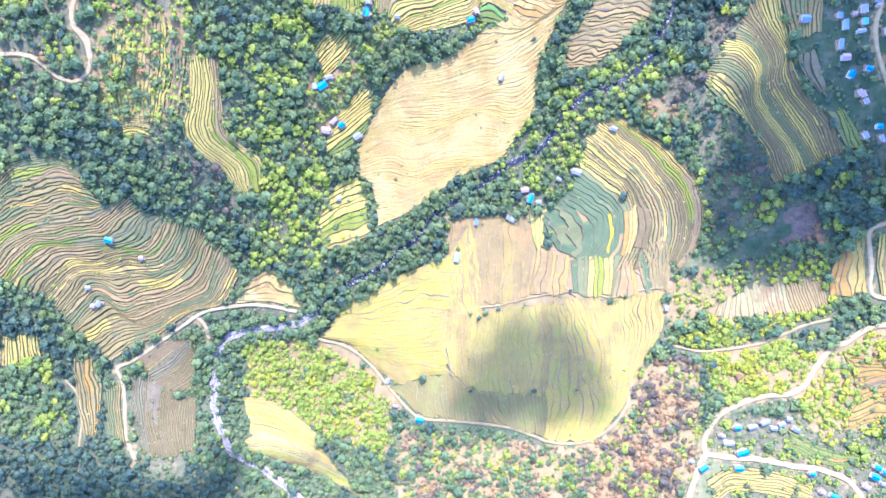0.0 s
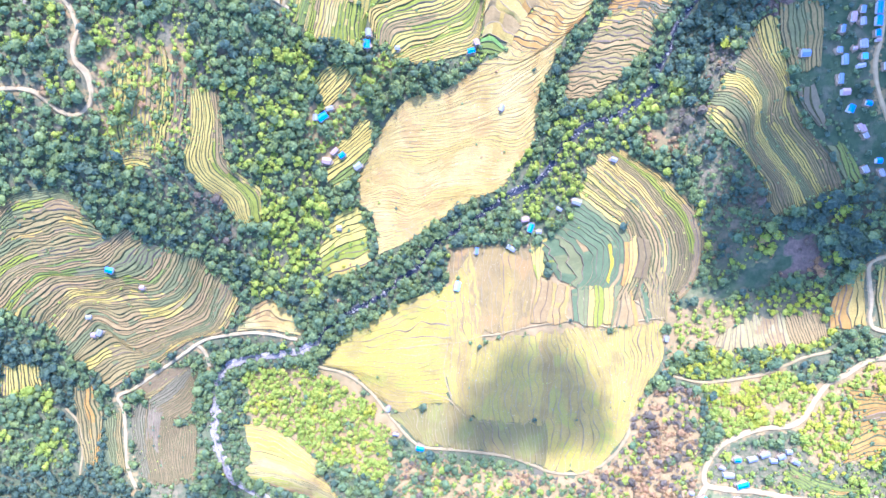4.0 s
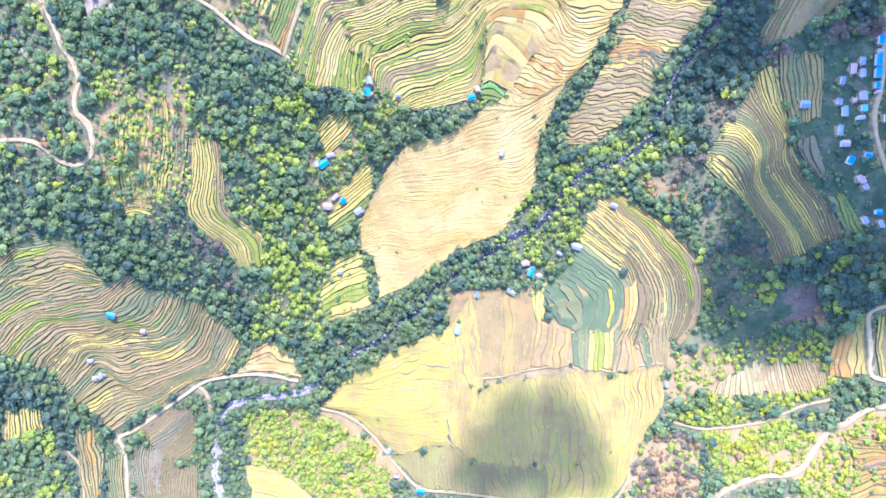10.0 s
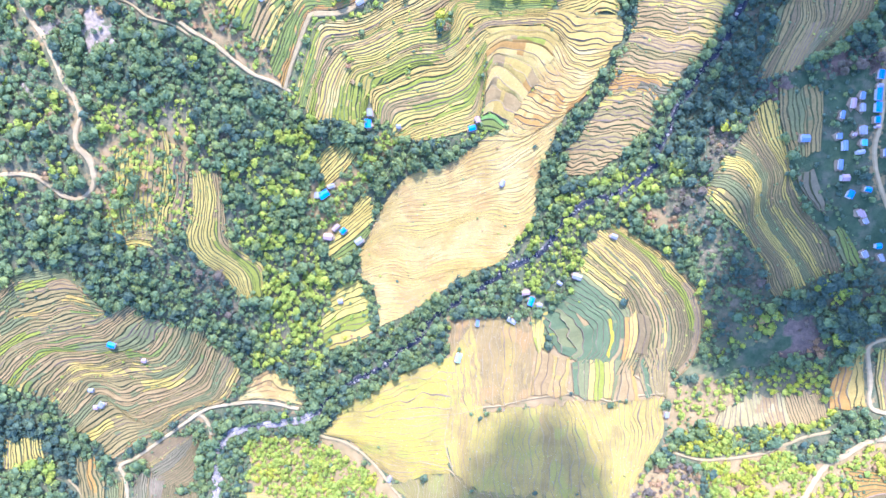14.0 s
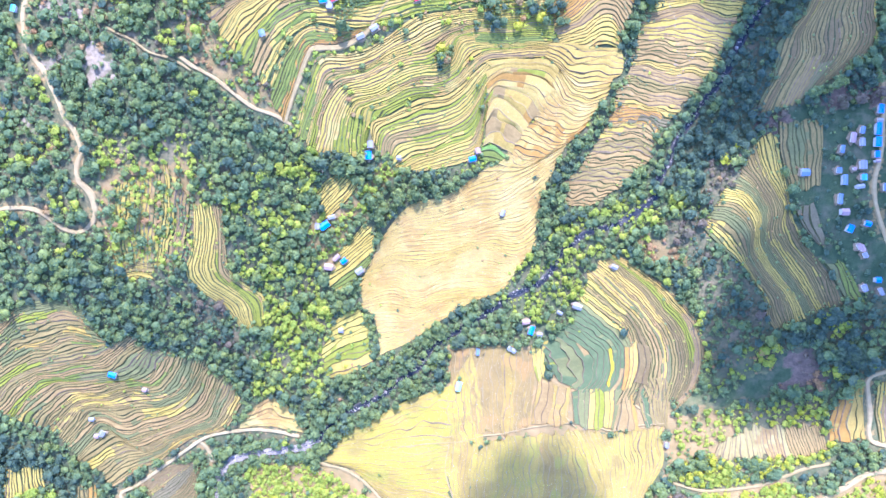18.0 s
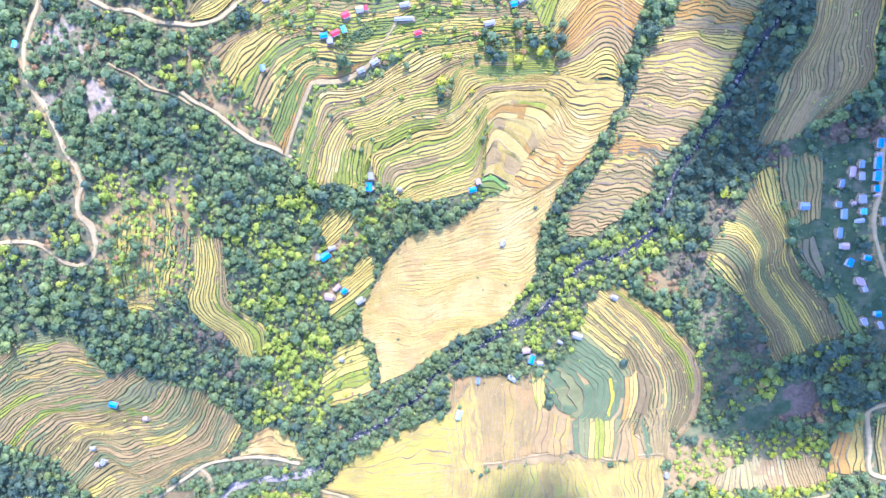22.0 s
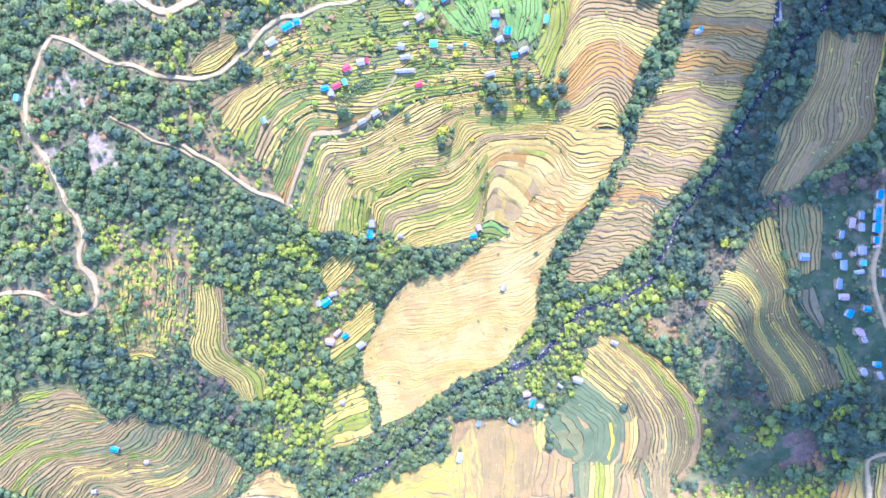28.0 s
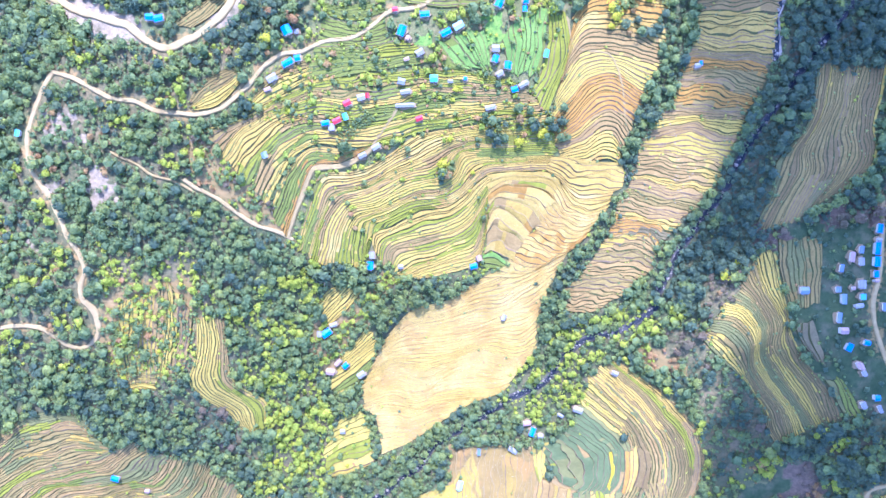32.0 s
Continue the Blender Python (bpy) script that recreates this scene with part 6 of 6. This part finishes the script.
# ---- trees ----
def tree_shape(seed, radius=3.6, tall=8.0, leaves_n=150, big=1.0, limbs=True):
    """A crown of leaf clumps round several limbs, and its trunk. Returns clump quads, and trunk triangles, as arrays."""
    r = np.random.default_rng(seed)
    lobes = [(r.normal(0, radius * 0.44), r.normal(0, radius * 0.44), tall * r.uniform(0.55, 0.86), radius * r.uniform(0.3, 0.56)) for _ in range(r.integers(6, 10) if tall > 5 else 3)]
    quads = []
    # a dented inner dome of foliage keeps the crown closed
    seg = 6 if tall > 5 else 4
    rings = [[np.array([radius * reach * d * math.cos(a), radius * reach * d * math.sin(a), tall * level])
              for a, d in zip(np.arange(seg) * 6.283 / seg, r.uniform(0.7, 1.2, seg))] for level, reach in ((0.42, 0.78), (0.68, 0.7), (0.86, 0.25))]
    for a, c in zip(rings, rings[1:]):
        for k in range(seg):
            quads.append([a[k], a[(k + 1) % seg], c[(k + 1) % seg], c[k]])
    quads.append([rings[2][0], rings[2][1], rings[2][seg // 2], rings[2][seg - 1]])
    for i in range(leaves_n):
        lx, ly, lz, lr = lobes[i % len(lobes)]
        v = r.normal(0, 1, 3)
        v /= np.linalg.norm(v)
        v[2] = abs(v[2]) * 1.1 - 0.25
        centre = np.array([lx, ly, lz]) + v * lr * r.uniform(0.85, 1.12)
        nrm = v + r.normal(0, 0.24, 3)
        nrm /= np.linalg.norm(nrm)
        a = np.cross(nrm, r.normal(0, 1, 3))
        a /= np.linalg.norm(a)
        b = np.cross(nrm, a)
        s = r.uniform(0.42, 0.85) * radius / 3.4 * big
        t = s * r.uniform(0.6, 1.0)
        bend = nrm * s * 0.35
        quads.append([centre - a * s - bend, centre - b * t, centre + a * s - bend, centre + b * t])
    trunk = []
    rings = [(0, 0, -1.5, 0.28), (0.1, 0, tall * 0.35, 0.2), (r.normal(0, 0.3), r.normal(0, 0.3), tall * 0.62, 0.12)]
    stems = [rings] + [[(0.1, 0, tall * 0.35, 0.15), (lx * 0.6, ly * 0.6, lz * 0.85, 0.09), (lx, ly, lz, 0.04)] for lx, ly, lz, lr in lobes[:4]]
    if not limbs:  # a plain tapered trunk where the crown hides it
        foot, top = [[np.array([w * math.cos(k * 2.094), w * math.sin(k * 2.094), z]) for k in range(3)] for z, w in ((-1.5, 0.28), (tall * 0.7, 0.1))]
        return np.array(quads), np.array([[foot[k], foot[(k + 1) % 3], top[(k + 1) % 3], top[k]] for k in range(3)])
    for stem in stems:
        ring_pts = [[np.array([x + w * math.cos(k * 1.571), y + w * math.sin(k * 1.571), z]) for k in range(4)] for x, y, z, w in stem]
        for a, b in zip(ring_pts, ring_pts[1:]):
            for k in range(4):
                trunk.append([a[k], a[(k + 1) % 4], b[(k + 1) % 4], b[k]])
    return np.array(quads), np.array(trunk)


FULL = [tree_shape(s, 3.4, 8.0, 80) for s in range(4)]
SHAPES = [tree_shape(s, 3.4, 6.2, 38, 1.02, False) for s in range(14)]
BUSHES = [tree_shape(40 + s, 3.4, 3.6, 13, 1.3, False) for s in range(7)]
FULL_BUSHES = [tree_shape(40 + s, 3.4, 3.6, 40) for s in range(5)]


def zone_at(x, y):
    """Density, palette for each point; the last zone that holds it wins."""
    dens, low = np.ones(len(x)), np.full(len(x), 0.35)
    pal = np.full(len(x), -1)
    x, y = ragged(x, y)
    for k, (d, p, cover, outline, shrubs) in enumerate(zones):
        hit = inside(x, y, outline)
        dens[hit], pal[hit], low[hit] = d, k, shrubs
    return dens, pal, low


def scatter(spacing, jitter, seed):
    r = np.random.default_rng(seed)
    nx, ny = int((X1 - X0) / spacing), int((Y1 - Y0) / spacing)
    ix, iy = np.meshgrid(np.arange(nx), np.arange(ny))
    x = X0 + (ix + 0.5 * (iy % 2)) * spacing + r.uniform(-jitter, jitter, ix.shape) * spacing
    y = Y0 + iy * spacing + r.uniform(-jitter, jitter, ix.shape) * spacing
    return x.ravel(), y.ravel(), r


def free(x, y, margin=0, cells=None):
    cells = taken if cells is None else cells
    i, j = (x - X0).astype(int).clip(0, X1 - X0 - 1), (y - Y0).astype(int).clip(0, Y1 - Y0 - 1)
    ok = ~cells[j, i]
    for dx, dy in ((margin, 0), (-margin, 0), (0, margin), (0, -margin)) if margin else ():
        ok &= ~cells[(j + dy).clip(0, Y1 - Y0 - 1), (i + dx).clip(0, X1 - X0 - 1)]
    return ok


def palettes(x, y, pal, r):
    words = []
    for xi, yi, k in zip(x, y, pal):
        text = zones[k][1] if k >= 0 and zones[k][1] else "mid*6 dark*2 bright*1 dry*0.15"
        ws = [w.split("*") for w in text.split()]
        p = np.array([float(b) for a, b in ws])
        drift = 0.5 + 0.3 * float(wobble(xi, yi, 15.0, 1.5)) + 0.18 * float(wobble(xi, yi, 6.0, 4.5)) + float(r.normal(0, 0.09))  # like trees stand in patches
        words.append(ws[min(len(ws) - 1, int(np.searchsorted(np.cumsum(p / p.sum()), drift % 1.0)))][0])
    return np.array(words)


def plant(name, label, shapes, x, y, scale, kinds, r, level=None):
    """Many plants joined in one mesh of kind stuff, one mesh for each tone of leaf."""
    for kind in sorted(set(kinds)):
        sel = np.where(kinds == kind)[0]
        vs, tints = [], []
        ground_z = height(x[sel], y[sel]) if level is None else level[sel]
        turn = r.uniform(0, 6.28, len(sel))
        which = r.integers(0, len(shapes), len(sel))
        tall = r.uniform(0.6, 1.0, len(sel))
        tint = 0.7 * r.uniform(0, 1, len(sel)) ** 1.5
        wood = []
        for w, (quads, trunk) in enumerate(shapes):
            s = np.where(which == w)[0]
            if not len(s):
                continue
            c, sn = np.cos(turn[s])[:, None, None], np.sin(turn[s])[:, None, None]
            k = scale[sel][s][:, None, None]
            for src, store in ((quads, vs), (trunk, wood)):
                px = (src[None, ..., 0] * c - src[None, ..., 1] * sn) * k + x[sel][s][:, None, None]
                py = (src[None, ..., 0] * sn + src[None, ..., 1] * c) * k + y[sel][s][:, None, None]
                pz = src[None, ..., 2] * k * tall[s][:, None, None] + ground_z[s][:, None, None]
                store.append(np.stack([px, py, pz], -1).reshape(-1, 3))
            own = tint[s][:, None] + r.normal(0, 0.16, (len(s), quads.shape[0]))
            tints.append(np.repeat(own.clip(0, 1).ravel(), 4))
        v = np.vstack(vs + wood)
        nleaf = sum(len(a) for a in vs)
        f = np.arange(len(v)).reshape(-1, 4)
        slots = (f[:, 0] >= nleaf).astype(int)
        ob = mesh_object(name, v, f, [LEAVES[kind], BARK], slots=slots)
        add_values(ob.data, "tint", np.concatenate([np.concatenate(tints), np.zeros(len(v) - nleaf)]))
        tagged(ob, label % {"dark": "dark green", "mid": "green", "bright": "bright green", "yellow": "yellow-green", "dry": "dry orange-brown", "brown": "bare brown"}[kind], name, "", "stuff")


tx, ty, r = scatter(4.2, 0.45, 21)
seen = (np.abs(tx) < 396) & (ty > -245) & (ty < 445)
tx, ty = tx[seen], ty[seen]
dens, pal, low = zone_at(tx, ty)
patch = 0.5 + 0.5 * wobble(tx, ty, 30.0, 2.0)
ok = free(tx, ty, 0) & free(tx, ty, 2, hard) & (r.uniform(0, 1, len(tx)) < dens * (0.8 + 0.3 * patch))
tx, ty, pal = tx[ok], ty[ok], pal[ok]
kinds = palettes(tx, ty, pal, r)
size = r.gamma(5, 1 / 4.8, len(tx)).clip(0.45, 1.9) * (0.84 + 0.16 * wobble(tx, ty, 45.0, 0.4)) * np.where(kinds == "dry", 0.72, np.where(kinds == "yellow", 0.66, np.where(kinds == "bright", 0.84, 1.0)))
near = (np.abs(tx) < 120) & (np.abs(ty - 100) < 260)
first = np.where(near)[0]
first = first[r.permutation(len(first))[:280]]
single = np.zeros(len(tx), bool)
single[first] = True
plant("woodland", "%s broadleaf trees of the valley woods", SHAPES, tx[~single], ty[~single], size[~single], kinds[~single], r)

models = {}
for i in first:
    key = (kinds[i], int(r.integers(0, 4)))
    z = float(height(tx[i], ty[i]))
    words = {"dark": "dark green", "mid": "green", "bright": "bright green", "yellow": "yellow-green", "dry": "dry orange-brown", "brown": "bare brown"}[key[0]]
    m = pose(tx[i], ty[i], z, 0, 0, float(r.uniform(0, 360)))
    if key not in models:
        quads, trunk = FULL[key[1]]
        thing = tagged(new("tree"), f"{words} broadleaf tree with a rounded uneven crown", "tree", "valley trees")
        thing.matrix_world = m
        crown = mesh_object("crown", quads.reshape(-1, 3), np.arange(quads.shape[0] * 4).reshape(-1, 4), [LEAVES[key[0]]], thing)
        add_values(crown.data, "tint", np.repeat(np.random.default_rng(key[1]).uniform(0, 0.6, quads.shape[0]), 4))
        mesh_object("trunk", trunk.reshape(-1, 3), np.arange(trunk.shape[0] * 4).reshape(-1, 4), [BARK], thing)
        models[key] = thing
    else:
        thing = copy_thing(models[key], m)
    thing.scale = (float(size[i]),) * 3

# single bushes that stand on field edges
for k, (x, y, wide) in enumerate(LONE_BUSHES):
    quads, trunk = FULL_BUSHES[k % 5]
    thing = tagged(new("bush"), "dark green round bush on a field edge", "bush", "field bushes")
    thing.matrix_world = pose(x, y, float(height(x, y)) + 0.9, 0, 0, 70 * k)
    crown = mesh_object("crown", quads.reshape(-1, 3), np.arange(quads.shape[0] * 4).reshape(-1, 4), [LEAVES["mid" if k % 3 else "dark"]], thing)
    add_values(crown.data, "tint", np.repeat(np.linspace(0, 0.5, quads.shape[0]), 4))
    mesh_object("stem", trunk.reshape(-1, 3), np.arange(trunk.shape[0] * 4).reshape(-1, 4), [BARK], thing)
    thing.scale = (wide / 6.8,) * 3

# pale field stones lying on the valley plots
sx = np.concatenate([r.uniform(x0, x1, n) for x0, x1, y0, y1, n in STONY])
sy = np.concatenate([r.uniform(y0, y1, n) for x0, x1, y0, y1, n in STONY])
count = len(sx)
sx, sy = sx + 7 * wobble(sx, sy, 12.0), sy + 7 * wobble(sx, sy, 10.0, 2.0)
base = np.array([(1, 0, 0), (0, 1, 0), (-1, 0, 0), (0, -1, 0), (0, 0, 0.8)], float)
v = base[None] * (r.gamma(2, 0.14, count).clip(0.12, 0.7)[:, None, None] * r.uniform(0.7, 1.3, (count, 5, 3)))
v = v + np.stack([sx, sy, height(sx, sy) + 0.75], 1)[:, None]
f = (np.array([(0, 1, 4), (1, 2, 4), (2, 3, 4), (3, 0, 4)])[None] + (np.arange(count) * 5)[:, None, None]).reshape(-1, 3)
tagged(mesh_object("field_stones", v.reshape(-1, 3), f, [BOULDER]), "small pale stones scattered over the valley plots", "stones", "", "stuff")

# bushes on open slopes and between the trees
bx, by, r = scatter(3.1, 0.42, 33)
seen = (np.abs(bx) < 396) & (by > -245) & (by < 445)
bx, by = bx[seen], by[seen]
dens, pal, low = zone_at(bx, by)
ok = free(bx, by, 0) & (r.uniform(0, 1, len(bx)) < low * (0.75 + 0.35 * wobble(bx, by, 14.0, 4.0)))
bx, by, pal = bx[ok], by[ok], pal[ok]
twice = low[ok] >= 0.8  # thick scrub takes a second growth
bx, by = np.concatenate([bx, bx[twice] + r.uniform(-1.7, 1.7, twice.sum())]), np.concatenate([by, by[twice] + r.uniform(-1.7, 1.7, twice.sum())])
pal = np.concatenate([pal, pal[twice]])
thick = np.concatenate([low[ok], low[ok][twice]]) >= 0.93  # the dry hill is grown over closely
bx, by = np.concatenate([bx, bx[thick] + r.uniform(-1.7, 1.7, thick.sum())]), np.concatenate([by, by[thick] + r.uniform(-1.7, 1.7, thick.sum())])
pal = np.concatenate([pal, pal[thick]])
keep = free(bx, by, 0)
bx, by, pal = bx[keep], by[keep], pal[keep]
plant("bushes", "%s bushes scattered over the slopes", BUSHES, bx, by, r.gamma(5, 0.115, len(bx)).clip(0.2, 1.0), palettes(bx, by, pal, r), r)

# garden trees and bushes that stand on the terraces among the houses
for outline, share in GARDENS:
    bx, by, r = scatter(3.6, 0.45, 51)
    px, py = ragged(bx, by)
    ok = inside(px, py, outline) & free(bx, by, 1, hard) & (r.uniform(0, 1, len(bx)) < share * (0.6 + 0.7 * wobble(bx, by, 9.0, 1.0)))
    bx, by = bx[ok], by[ok]
    plant("garden_bushes", "%s garden trees and bushes among the houses", BUSHES, bx, by, r.gamma(2.2, 0.17, len(bx)).clip(0.14, 1.15),
          r.choice(["mid", "bright", "dark", "dry", "yellow"], len(bx), p=[0.42, 0.34, 0.04, 0.1, 0.1]), r, height(bx, by) + 0.6)

# bushes and small trees that grow raggedly along the edges of the fields
ex, ey = [], []
for outline in field_edges:
    ring_pts = np.vstack([outline, outline[:1]])
    along = np.concatenate([[0], np.cumsum(np.hypot(*np.diff(ring_pts, axis=0).T))])
    s = np.arange(0, along[-1], 1.9)
    ex.append(np.interp(s, along, ring_pts[:, 0]))
    ey.append(np.interp(s, along, ring_pts[:, 1]))
ex, ey = np.concatenate(ex), np.concatenate(ey)
ex, ey = ex + r.normal(0, 1.7, len(ex)), ey + r.normal(0, 1.7, len(ey))
# fields that touch one another have no hedge between them
shared = sum((~free(ex + dx, ey + dy)).astype(int) for dx, dy in ((7, 0), (-7, 0), (0, 7), (0, -7)))
dens, pal, low = zone_at(ex, ey)
ok = free(ex, ey, 1, hard) & (shared < 4) & (r.uniform(0, 1, len(ex)) < np.clip(0.25 + 0.35 * dens + 0.4 * wobble(ex, ey, 12.0, 3.0), 0.05, 0.8))
ex, ey, pal = ex[ok], ey[ok], pal[ok]
plant("edge_bushes", "%s bushes along the edges of the fields", BUSHES, ex, ey, r.gamma(3, 0.13, len(ex)).clip(0.12, 0.85), palettes(ex, ey, pal, r), r, height(ex, ey) + 0.3)

# groves of larger trees that stand on the terraces
for outline, share in GROVES:
    bx, by, r = scatter(5.2, 0.42, 77)
    ok = inside(bx, by, outline) & free(bx, by, 1, hard) & (r.uniform(0, 1, len(bx)) < share)
    bx, by = bx[ok], by[ok]
    if len(bx):
        plant("grove", "%s broadleaf trees in a grove on the terraces", SHAPES, bx, by, r.uniform(0.7, 1.5, len(bx)),
              r.choice(["mid", "dark", "dry", "yellow"], len(bx), p=[0.45, 0.25, 0.15, 0.15]), r, height(bx, by) + 0.5)

# rows of young fruit trees
along, over = np.array(ORCHARD[1]) - np.array(ORCHARD[0]), np.array(ORCHARD[2]) - np.array(ORCHARD[0])
u, v = np.meshgrid(np.linspace(0, 1, 15), np.linspace(0, 1, 5))
ox = ORCHARD[0][0] + along[0] * u + over[0] * v + r.normal(0, 0.3, u.shape)
oy = ORCHARD[0][1] + along[1] * u + over[1] * v + r.normal(0, 0.3, u.shape)
plant("orchard_bushes", "%s round bushes planted in straight rows", BUSHES, ox.ravel(), oy.ravel(), r.uniform(0.28, 0.42, ox.size), np.full(ox.size, "mid"), r, height(ox.ravel(), oy.ravel()) + 0.8)

# small bushes and weeds along the terrace banks
wx, wy, wz = [], [], []
for line, level, pale in bank_lines:
    k = np.where(r.uniform(0, 1, len(line)) < (0.015 if pale else 0.1) * (1 + wobble(line[:, 0], line[:, 1], 25.0, 3.0)))[0]
    wx.append(line[k, 0]), wy.append(line[k, 1]), wz.append(level[k])
wx, wy, wz = np.concatenate(wx), np.concatenate(wy), np.concatenate(wz)
plant("bank_bushes", "%s weeds and bushes along the terrace banks", BUSHES, wx, wy, r.gamma(3, 0.06, len(wx)).clip(0.1, 0.5), r.choice(["mid", "bright", "dark", "dry"], len(wx), p=[0.45, 0.2, 0.2, 0.15]), r, wz)
